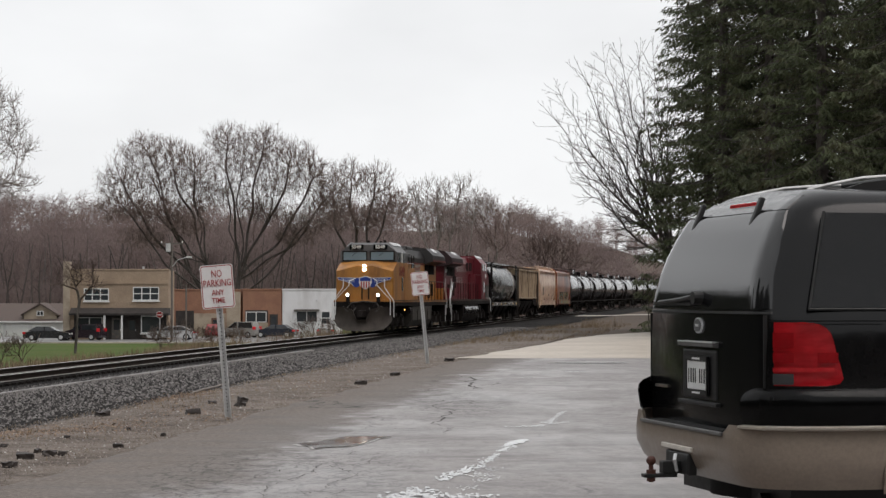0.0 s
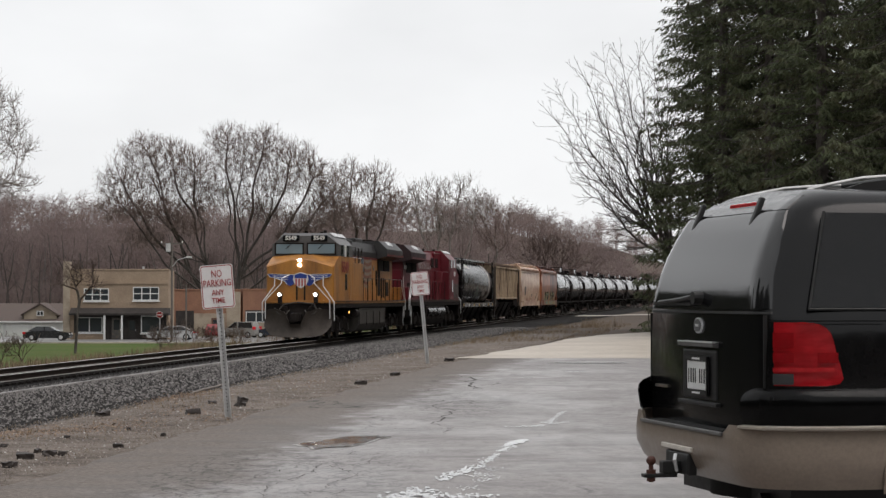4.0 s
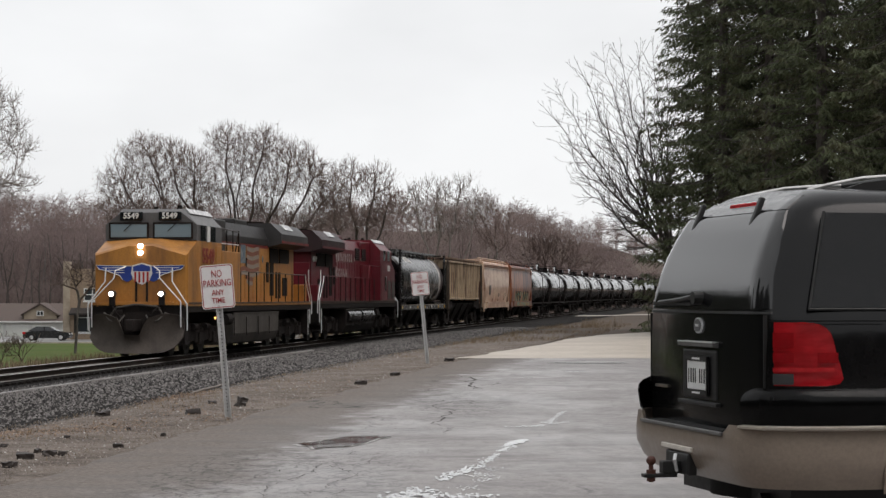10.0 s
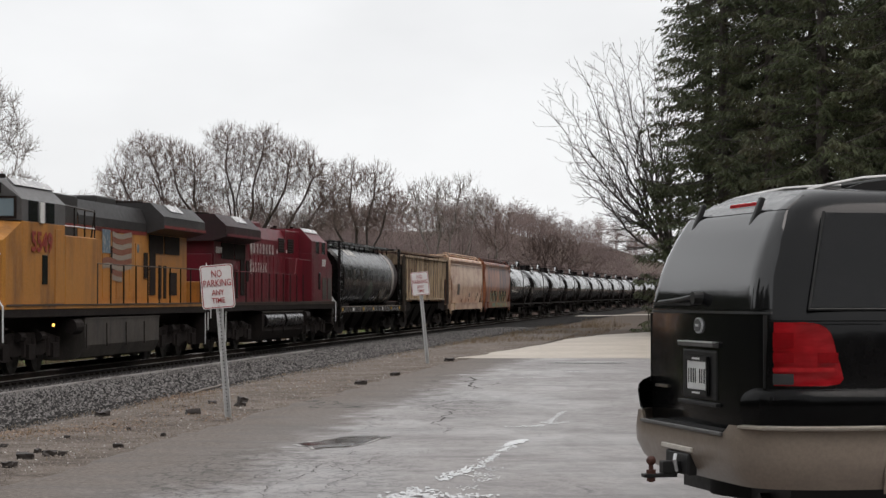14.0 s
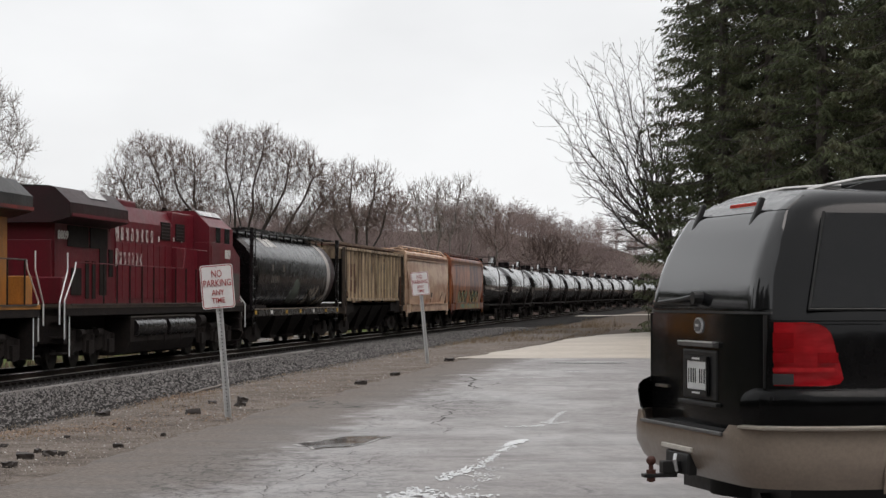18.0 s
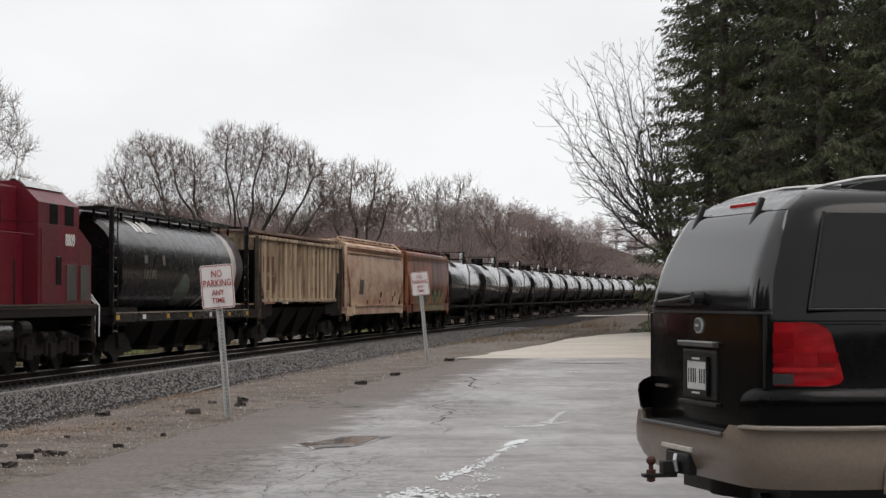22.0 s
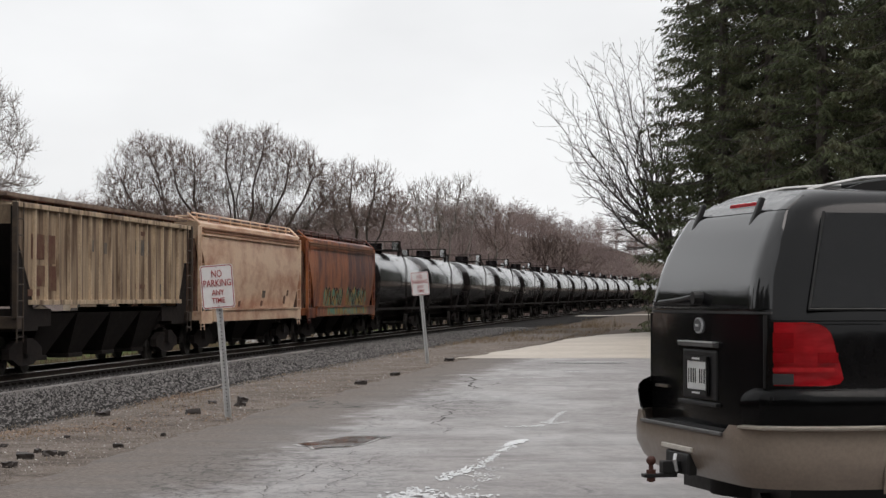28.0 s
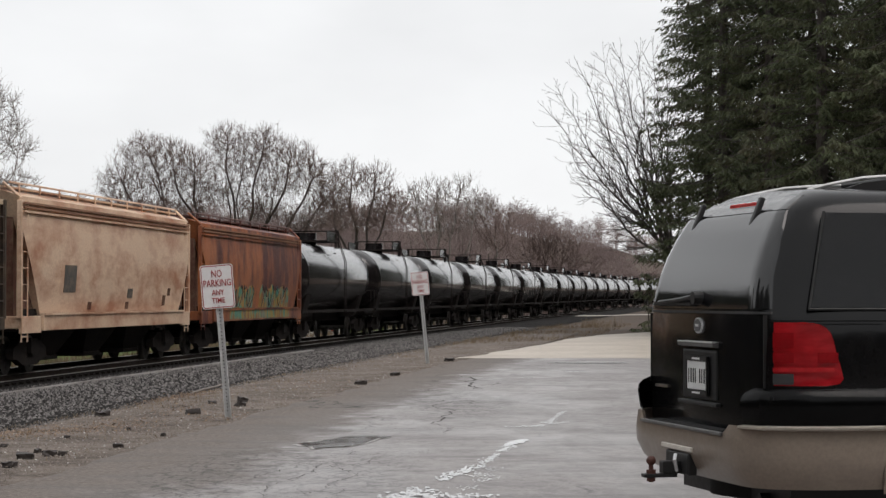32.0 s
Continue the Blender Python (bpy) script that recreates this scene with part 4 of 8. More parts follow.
def tank_car():
    C = thing("tank_car", "wet black tank car with a hatch platform on top", "rail car", group="train")
    half = 8.6
    def ring(x, k, n=28):
        return [(x, 1.46 * k * math.cos(2 * math.pi * i / n), 2.50 + 1.46 * k * math.sin(2 * math.pi * i / n)) for i in range(n)]
    ends = [(-8.25, 0.0), (-8.2, 0.35), (-8.0, 0.68), (-7.7, 0.88), (-7.35, 0.98), (-7.1, 1.0)]
    rings = [ring(x, max(k, 0.05)) for x, k in ends] + [ring(-x, max(k, 0.05)) for x, k in reversed(ends)]
    part("barrel", loft(new_bm(), rings), TANK_BLACK, C, smooth_=True)
    for x in (-7.1, 7.1):
        part("barrel_seam", loft(new_bm(), [ring(x - 0.05, 1.008), ring(x + 0.05, 1.008)]), TANK_BLACK, C, smooth_=True)
    part("ladder_strip", prism(new_bm(), [(0.9, -1.0), (1.25, -1.0), (1.25, -0.2), (0.9, -0.2)], 3.56, 3.6, "z"), TANK_GREY, C)
    # hatch platform, its rails, the hatch and valves
    part("platform", box(new_bm(), -1.7, 1.0, -1.15, 1.15, 4.02, 4.08), UNDER, C)
    part("valve_housing", rod(new_bm(), (-0.6, 0, 3.9), (-0.6, 0, 4.42), 0.45, 14), TANK_BLACK, C, smooth_=True)
    part("guard_panel", box(new_bm(), -1.7, 0.2, -1.16, -1.12, 4.06, 4.46), TANK_BLACK, C)
    part("guard_panel", box(new_bm(), -1.7, 0.2, 1.12, 1.16, 4.06, 4.46), TANK_BLACK, C)
    for y in (-1.14, 1.14):
        for x in (0.25, 0.62):
            part("rail_post", rod(new_bm(), (x, y, 3.75), (x, y, 4.55), 0.03, 6), UNDER, C)
        part("platform_rail", pipe(new_bm(), [(0.25, y, 4.55), (1.0, y, 4.55), (1.0, y, 3.75)], 0.03), UNDER, C)
    part("platform_rail", rod(new_bm(), (1.0, -1.14, 4.55), (1.0, 1.14, 4.55), 0.03, 6), UNDER, C)
    lad = new_bm()
    for x in (0.25, 0.65):
        pipe(lad, [(x, -1.16, 4.4), (x, -1.56, 3.2), (x, -1.56, 1.0)], 0.02)
    for k in range(9):
        rod(lad, (0.25, -1.56, 1.1 + k * 0.26), (0.65, -1.56, 1.1 + k * 0.26), 0.016, 6)
    part("ladder", lad, UNDER, C)
    for s in (-1, 1):
        part("side_sill", box(new_bm(), -half, half, s * 1.42 - 0.04, s * 1.42 + 0.04, 1.02, 1.12), UNDER, C)
        part("saddle", loft(new_bm(), [[(s * 6.2 - 0.5, y, 0.85), (s * 6.2 + 0.5, y, 0.85), (s * 6.2 + 0.5, y * 1.25, 1.75), (s * 6.2 - 0.5, y * 1.25, 1.75)] for y in (-1.0, 1.0)]), UNDER, C)
        e = s * half
        part("end_platform", box(new_bm(), min(e, e - s * 2.4), max(e, e - s * 2.4), -1.4, 1.4, 0.92, 1.02), UNDER, C)
        part("coupler", box(new_bm(), min(e, e + s * 0.45), max(e, e + s * 0.45), -0.13, 0.13, 0.7, 0.98, 0.03), UNDER, C)
        bm = new_bm()
        for y in (-1.35, 1.35):
            rod(bm, (e - s * 0.1, y, 1.0), (e - s * 0.1, y, 1.95), 0.025, 6)
        rod(bm, (e - s * 0.1, -1.35, 1.95), (e - s * 0.1, 1.35, 1.95), 0.025, 6)
        part("end_rail", bm, UNDER, C)
        freight_truck(C, s * 6.6)
    part("centre_sill", box(new_bm(), -half, half, -0.22, 0.22, 0.7, 1.0), UNDER, C)
    part("bottom_outlet", rod(new_bm(), (0, 0, 0.55), (0, 0, 1.1), 0.3, 12), UNDER, C)
    return C


def ride(vehicle, up_by=0.20):
    """Lift the body over its trucks; what hangs close to the rails stays low and stretches."""
    for ob in vehicle.children_recursive:
        if ob.type != "MESH" or ob.name.startswith(("wheelset", "truck")) or (ob.parent and ob.parent.name.startswith("truck")):
            continue
        co = np.empty(len(ob.data.vertices) * 3)
        ob.data.vertices.foreach_get("co", co)
        co = co.reshape(-1, 3)
        co[:, 2] += up_by * np.clip((co[:, 2] - 0.3) / 0.85, 0, 1)
        ob.data.vertices.foreach_set("co", co.ravel())
        ob.data.update()


car_one = cylinder_hopper()
car_two = ribbed_hopper()
car_three = curved_hopper("pinkish tan covered hopper with curved sides and rust stains", TAN, TAN, "patches")
car_four = curved_hopper("rusty brown covered hopper with teal graffiti", RUST, RUST_ROOF, "graffiti")
tank = tank_car()
for vehicle in (up, cp, car_one, car_two, car_three, car_four, tank):
    ride(vehicle)
tanks = [tank] + [copy_thing(tank, pose(0, 0, 0)) for _ in range(18)]

# where the middle of each vehicle rides behind the leading coupler, in metres, and its turn
TRAIN = [(up, 10.93, 0), (cp, 33.45, 180), (car_one, 53.75, 0), (car_two, 72.5, 0), (car_three, 90.35, 0), (car_four, 108.25, 0)]
TRAIN += [(c, 125.3 + 17.95 * i, 0) for i, c in enumerate(tanks)]


def front(t):
    """Arc length of the train's leading coupler at t seconds: a slow, nearly even roll."""
    k = (t - 16) / 10
    return 22.183 - 43.782 * k - 0.665 * k ** 2 + 0.160 * k ** 3


def motions():
    for i, (c, s, turn) in enumerate(TRAIN):
        rows = []
        for t in range(0, 33):
            u = front(t) + s
            a, b = on_track(u - 6.5), on_track(u + 6.5)
            mid = (a + b) / 2
            rows.append((t, pose(mid.x, mid.y, mid.z, 0, 0, math.degrees(math.atan2(b.y - a.y, b.x - a.x)) + turn)))
        walk(c, rows)
        if i > 10:
            continue
        for w in c.children_recursive:
            if w.name.startswith("wheelset"):
                x, r = w.matrix_basis.translation.x, w["radius"]
                way = -1 if turn == 0 else 1
                walk(w, [(t, pose(x, 0, r, 0, way * math.degrees((front(0) - front(t)) / r), 0)) for t in [k * 4 / 30 for k in range(241)]])

    # the crossover drives off along the street and stops out of sight
    ts = [k / 10 for k in range(81)] + [20.0, 32.0]
    go = [float(np.interp(t, [0, 0.5, 1.0, 1.5, 2.0, 6.0, 8.0], [-36.3, -37.9, -40.1, -42.6, -45.3, -66.0, -72.0])) for t in ts]
    walk(MOVER, [(t, pose(x, 212.2 - 1.1 * max(0.0, 1 - t / 1.5) ** 2, TOWN_Z + 0.062, 0, 0, 180 - 17 * max(0.0, 1 - t / 1.5))) for t, x in zip(ts, go)])
    for w in MOVER.children:
        if w.name.startswith("wheel"):
            hub = Matrix.Translation((sum(v.co.x for v in w.data.vertices) / len(w.data.vertices), 0, 0.33))
            walk(w, [(t, hub @ pose(0, 0, 0, 0, math.degrees((go[0] - x) / 0.33), 0) @ hub.inverted()) for t, x in zip(ts, go)])


# ---------------------------------------------------------------- ground
def mottled(name, a, b, c, s1, s2, rough=0.8, bump=0.5, depth=0.02, spec=0.35):
    """Earth, grass or stone: three colours at two scales."""
    m, nt, p = material(name)
    col = mixed(nt, ramp2(nt, noise_at(nt, s1, 6, rough=0.65), (0, 0, 0), (1, 1, 1), 0.38, 0.62), a, b)
    fine = noise_at(nt, s2, 6, rough=0.7, shift=4)
    col = mixed(nt, ramp2(nt, fine, (0, 0, 0), (1, 1, 1), 0.5, 0.72), col, c)
    nt.links.new(col, p.inputs["Base Color"])
    p.inputs["Roughness"].default_value = rough
    p.inputs["Specular IOR Level"].default_value = spec
    bumped(nt, p, fine, bump, depth)
    return m


def asphalt_material():
    m, nt, p = material("wet_cracked_asphalt")
    tc = nt.nodes.new("ShaderNodeTexCoord")
    fine = noise_at(nt, 40, 5, (1, 0.4, 1), 0.85)
    big = noise_at(nt, 0.35, 5, rough=0.6)
    col = mixed(nt, ramp2(nt, big, (0, 0, 0), (1, 1, 1), 0.35, 0.68), (0.195, 0.178, 0.173), (0.265, 0.244, 0.237))
    col = mixed(nt, ramp2(nt, fine, (0, 0, 0), (0.5, 0.5, 0.5), 0.44, 0.62), col, (0.445, 0.415, 0.402))
    mid = noise_at(nt, 6, 6, (1, 0.55, 1), 0.8, 5)
    col = mixed(nt, ramp2(nt, mid, (0, 0, 0), (0.55, 0.55, 0.55), 0.47, 0.62), col, (0.075, 0.068, 0.066))
    pits = noise_at(nt, 16, 3, (1, 0.5, 1), 0.5, 9)
    col = mixed(nt, ramp2(nt, pits, (0, 0, 0), (0.15, 0.15, 0.15), 0.69, 0.76), col, (0.03, 0.028, 0.027))
    warp = nt.nodes.new("ShaderNodeTexNoise")
    warp.inputs["Scale"].default_value, warp.inputs["Detail"].default_value = 1.3, 4
    nt.links.new(tc.outputs["Object"], warp.inputs["Vector"])
    add = nt.nodes.new("ShaderNodeMix")
    add.data_type, add.blend_type = "RGBA", "ADD"
    add.inputs[0].default_value = 0.9
    nt.links.new(tc.outputs["Object"], add.inputs[6])
    nt.links.new(warp.outputs["Color"], add.inputs[7])
    v = nt.nodes.new("ShaderNodeTexVoronoi")
    v.feature = "DISTANCE_TO_EDGE"
    v.inputs["Scale"].default_value = 0.42
    wide = nt.nodes.new("ShaderNodeMapping")
    wide.inputs["Scale"].default_value = (1.3, 0.35, 1.0)
    nt.links.new(add.outputs[2], wide.inputs[0])
    nt.links.new(wide.outputs[0], v.inputs["Vector"])
    crack = ramp2(nt, v.outputs["Distance"], (1, 1, 1), (0, 0, 0), 0.003, 0.010)
    gate = ramp2(nt, noise_at(nt, 0.22, 3, shift=8), (0, 0, 0), (1, 1, 1), 0.54, 0.62)
    crack = mixed(nt, 1.0, crack, gate, "MULTIPLY")
    v2 = nt.nodes.new("ShaderNodeTexVoronoi")
    v2.feature = "DISTANCE_TO_EDGE"
    v2.inputs["Scale"].default_value = 5.0
    skew = nt.nodes.new("ShaderNodeMapping")
    skew.inputs["Scale"].default_value = (1.0, 0.32, 1.0)
    skew.inputs["Rotation"].default_value = (0, 0, 0.10)
    nt.links.new(add.outputs[2], skew.inputs[0])
    nt.links.new(skew.outputs[0], v2.inputs["Vector"])
    small = ramp2(nt, v2.outputs["Distance"], (0.7, 0.7, 0.7), (0, 0, 0), 0.015, 0.07)
    area = nt.nodes.new("ShaderNodeAttribute")
    area.attribute_name = "worn"
    rough_area = nt.nodes.new("ShaderNodeMath")
    rough_area.operation = "MULTIPLY"
    nt.links.new(area.outputs["Fac"], rough_area.inputs[0])
    nt.links.new(noise_at(nt, 1.4, 5, rough=0.7, shift=2.5), rough_area.inputs[1])
    worn = ramp2(nt, rough_area.outputs[0], (0, 0, 0), (0.95, 0.95, 0.95), 0.09, 0.22)
    small = mixed(nt, 1.0, small, worn, "MULTIPLY")
    crack = mixed(nt, 1.0, crack, small, "LIGHTEN")
    silt = nt.nodes.new("ShaderNodeAttribute")
    silt.attribute_name = "silt"
    add2 = nt.nodes.new("ShaderNodeMath")
    add2.operation = "ADD"
    nt.links.new(silt.outputs["Fac"], add2.inputs[0])
    nt.links.new(noise_at(nt, 2.2, 7, (1, 0.6, 1), 0.75, 7), add2.inputs[1])
    col = mixed(nt, ramp2(nt, add2.outputs[0], (0, 0, 0), (1, 1, 1), 0.72, 1.3), col, mixed(nt, ramp2(nt, noise_at(nt, 34, 6, (1, 0.4, 1), 0.8, 4), (0, 0, 0), (1, 1, 1), 0.42, 0.66), (0.122, 0.109, 0.100), (0.262, 0.236, 0.219)))
    half_silt = nt.nodes.new("ShaderNodeMath")
    half_silt.operation = "MULTIPLY"
    half_silt.inputs[1].default_value = 0.5
    nt.links.new(add2.outputs[0], half_silt.inputs[0])
    col = mixed(nt, ramp2(nt, half_silt.outputs[0], (0, 0, 0), (1, 1, 1), 0.48, 0.68), col, mixed(nt, ramp2(nt, noise_at(nt, 24, 6, (1, 0.5, 1), 0.75, 8), (0, 0, 0), (1, 1, 1), 0.42, 0.66), (0.105, 0.085, 0.072), (0.228, 0.195, 0.169)))
    # Dark cross bands: uneven sky reflection on the undulating lot, painted into colour.
    sheen_bands = noise_at(nt, 1.0, 5, (0.35, 0.9, 1), 0.65, 12)
    col = mixed(nt, ramp2(nt, sheen_bands, (0, 0, 0), (0.55, 0.55, 0.55), 0.50, 0.64), col, (0.10, 0.093, 0.09))
    col = mixed(nt, crack, col, (0.02, 0.018, 0.017))
    nt.links.new(col, p.inputs["Base Color"])
    wet = ramp2(nt, noise_at(nt, 0.6, 5, (1.3, 0.45, 1), 0.6, 6), (0.52, 0.52, 0.52), (0.30, 0.30, 0.30), 0.42, 0.66)
    wet = mixed(nt, ramp2(nt, add2.outputs[0], (0, 0, 0), (1, 1, 1), 0.72, 1.3), wet, (0.85, 0.85, 0.85))
    nt.links.new(wet, p.inputs["Roughness"])
    hsum = mixed(nt, crack, fine, (0.0, 0.0, 0.0))
    bumped(nt, p, hsum, 0.4, 0.010)
    return m


GROUND = mottled("winter_ground", (0.115, 0.088, 0.072), (0.085, 0.068, 0.055), (0.155, 0.122, 0.10), 0.12, 6, spec=0.08)
LAWN = mottled("spring_lawn", (0.052, 0.100, 0.022), (0.085, 0.112, 0.032), (0.150, 0.128, 0.066), 0.10, 5, spec=0.04)
DIRT = mottled("gravelly_dirt", (0.088, 0.068, 0.056), (0.205, 0.174, 0.149), (0.29, 0.252, 0.222), 0.9, 15, 0.8, 0.9, 0.04, 0.15)
BALLAST = mottled("dark_wet_ballast", (0.015, 0.0138, 0.013), (0.022, 0.020, 0.019), (0.040, 0.037, 0.036), 0.8, 18, 0.95, 0.9, 0.05, 0.08)
CONCRETE = mottled("pale_concrete", (0.40, 0.35, 0.29), (0.53, 0.47, 0.40), (0.30, 0.262, 0.225), 0.22, 5, 0.55, 0.3, 0.01)
ASPHALT = asphalt_material()
PUDDLE = glassy("puddle_water", (0.070, 0.056, 0.048), 0.09)
PUDDLE.node_tree.nodes["Principled BSDF"].inputs["Specular IOR Level"].default_value = 0.22
DAMP = glassy("damp_sheen", (0.27, 0.25, 0.245), 0.26)
WET = glassy("film_of_water", (0.30, 0.295, 0.29), 0.03)
RIM = surf("pale_wet_silt", (0.45, 0.42, 0.40), 0.3, second=(0.2, 0.18, 0.17), scale=6, grain=0.4)
TIE = surf("creosoted_timber", (0.013, 0.011, 0.010), 0.85, second=(0.03, 0.026, 0.023), scale=3, stretch=(0.4, 3, 3), grain=0.5, bump=0.6, vary=0.3, spec=0.1)
CHUNK = surf("broken_asphalt", (0.05, 0.041, 0.037), 0.6, grain=0.5, bump=0.6)


def patch(name, us, offs, z_of, mat_, smooth_=True):
    """A sheet laid out along the track, u by offset."""
    verts, faces = [], []
    for u in us:
        for o in offs:
            p = on_track(u, o)
            verts.append((p.x, p.y, z_of(p.x, p.y)))
    n = len(offs)
    for i in range(len(us) - 1):
        for j in range(n - 1):
            faces.append((i * n + j, i * n + j + 1, (i + 1) * n + j + 1, (i + 1) * n + j))
    return raw_mesh(name, verts, faces, mat_, smooth_=smooth_)


def plan_sheet(name, ys, edges, n, dz, mat_):
    """A sheet between two edges given as x over y, draped on the lot."""
    verts, faces = [], []
    for y in ys:
        a, b = edges(y)
        for k in range(n + 1):
            x = a + (b - a) * (k / n) ** 1.6
            verts.append((x, y, gh(x, y) + 0.06 + dz))
    for i in range(len(ys) - 1):
        for j in range(n):
            q = i * (n + 1) + j
            faces.append((q, q + 1, q + n + 2, q + n + 1))
    return raw_mesh(name, verts, faces, mat_, smooth_=True)


def apron_edge(y):
    return float(np.interp(y, [58, 60.6, 67, 75, 84, 94, 101.5], [0.5, 0.87, 2.1, 3.57, 4.9, 7.0, 10.0]))


def build_ground():
    us = sorted(set(np.arange(-135, 130, 5).tolist() + np.arange(130, 620, 15).tolist()))
    offs = [-900, -600, -400, -300, -220, -160, -120, -90, -70, -55, -45, -35, -28, -22, -18, -15, -13, -11, -9, -7.5, -6, -5, -4, -3.3, -2.61, -2.59, -1, 1, 3, 5, 6.5, 7.2, 7.6, 8, 8.6, 9.5, 11, 13, 16, 20, 25, 32, 40, 50, 65, 90, 130, 200, 300, 450]
    g = patch("ground", us, offs, gh, GROUND)
    tagged(g, "bare winter earth and dead grass", "ground", kind="structure")
    b = patch("ballast_bed", np.arange(-60, 330, 4.0).tolist(), [-2.8, -1.7, -0.75, 0, 0.75, 1.6, 2.5, 3.2, 4.0, 4.7, 5.3, 6.2, 7.0, 7.9],
              lambda x, y: gh(x, y) + 0.03, BALLAST)
    tagged(b, "dark wet crushed-stone ballast under the track", "ballast", kind="structure")
    lawn = patch("lawn", np.arange(20, 290, 6.0).tolist(), [-70, -60, -50, -42, -35, -28, -22, -17, -13], lambda x, y: gh(x, y) + 0.04, LAWN)
    tagged(lawn, "bright green spring lawn below the railway bank", "lawn", kind="structure")

    def left_edge(y):
        x = float(np.interp(y, [-20, 8, 15, 24, 31, 40, 52, 58, 62], [-4.0, -3.5, -3.25, -3.1, -2.5, -1.45, -0.1, 0.85, 1.6]))
        return x + 0.30 * noise.noise(Vector((y * 0.35, 3.0, 0.0))) + 0.20 * noise.noise(Vector((y * 1.7, 9.0, 0.0)))
    ys = np.concatenate([np.arange(-20, 14, 1.0), np.arange(14, 61.5, 0.5)]).tolist()
    lot = plan_sheet("parking_lot", ys, lambda y: (left_edge(y), 30.0), 44, 0.0, ASPHALT)
    tagged(lot, "wet cracked grey asphalt with puddles", "pavement", kind="structure")
    mask = lot.data.attributes.new("silt", "FLOAT", "POINT")
    mask.data.foreach_set("value", [max(0.0, 1 - (v.co.x - left_edge(v.co.y)) / 2.4) for v in lot.data.vertices])
    worn = lot.data.attributes.new("worn", "FLOAT", "POINT")
    worn.data.foreach_set("value", [math.exp(-((v.co.x + 1.35) / 1.0) ** 2 - ((v.co.y - 17.0) / 4.5) ** 2) + 0.75 * math.exp(-((v.co.x - 0.2) / 0.9) ** 2 - ((v.co.y - 33.0) / 5.0) ** 2) for v in lot.data.vertices])
    d = plan_sheet("dirt_shoulder", np.arange(-20, 100, 1.0).tolist(), lambda y: (float(np.interp(y, TY, TX)) + 7.7, max(left_edge(min(y, 61)) + 0.4 + 0.12 * max(0, y - 61), float(np.interp(y, TY, TX)) + 8.5)), 14, -0.025, DIRT)
    tagged(d, "wet gravelly dirt between ballast and asphalt", "dirt", kind="structure")

    def pad(y):
        return apron_edge(y) + 0.3 * noise.noise(Vector((y * 0.3, 5.0, 0.0))), 24.0
    c = plan_sheet("concrete_apron", np.arange(58.0, 102.0, 1.0).tolist(), pad, 20, 0.004, CONCRETE)
    tagged(c, "pale wet concrete apron at the lot's far end", "pavement", kind="structure")
    road = plan_sheet("crossing_road", np.arange(184.0, 194.0, 1.0).tolist(), lambda y: (11.6 + 0.1 * (y - 184), 40.0), 12, 0.02, CONCRETE)
    tagged(road, "distant pale wet road by the track", "road", kind="structure")


build_ground()


def blob(name, cx, cy, rx, ry, mat_, dz, seed, n=40, rough=0.35, turn=0.0):
    """An irregular pool lying on the asphalt."""
    rng = random.Random(seed)
    ph = [rng.uniform(0, 6.28) for _ in range(5)]
    verts = [(cx, cy, gh(cx, cy) + 0.062 + dz)]
    for i in range(n):
        a = 2 * math.pi * i / n
        k = 1 + rough * (0.5 * math.sin(2 * a + ph[0]) + 0.35 * math.sin(3 * a + ph[1]) + 0.25 * math.sin(5 * a + ph[2]) + 0.2 * math.sin(9 * a + ph[3]))
        dx, dy = rx * k * math.cos(a), ry * k * math.sin(a)
        x, y = cx + dx * math.cos(turn) - dy * math.sin(turn), cy + dx * math.sin(turn) + dy * math.cos(turn)
        verts.append((x, y, gh(cx, cy) + 0.062 + dz))
    return raw_mesh(name, verts, [(0, 1 + i, 1 + (i + 1) % n) for i in range(n)], mat_)


# the pothole with standing water, and films of water in the hollows
def pool(name, outline, grow, mat_, dz, seed):
    """A pool with a ragged shore round the outline."""
    rng = random.Random(seed)
    mid = sum((Vector(p) for p in outline), Vector((0, 0))) / len(outline)
    pts = []
    for a, b in zip(outline, outline[1:] + outline[:1]):
        for k in range(5):
            q = Vector(a).lerp(Vector(b), k / 5)
            d = (q - mid).normalized()
            q = q + d * grow + Vector((rng.gauss(0, 0.012), rng.gauss(0, 0.05)))
            pts.append((q.x, q.y, gh(q.x, q.y) + 0.06 + dz))
    pts.insert(0, (mid.x, mid.y, gh(mid.x, mid.y) + 0.06 + dz))
    n = len(pts) - 1
    return raw_mesh(name, pts, [(0, 1 + i, 1 + (i + 1) % n) for i in range(n)], mat_)


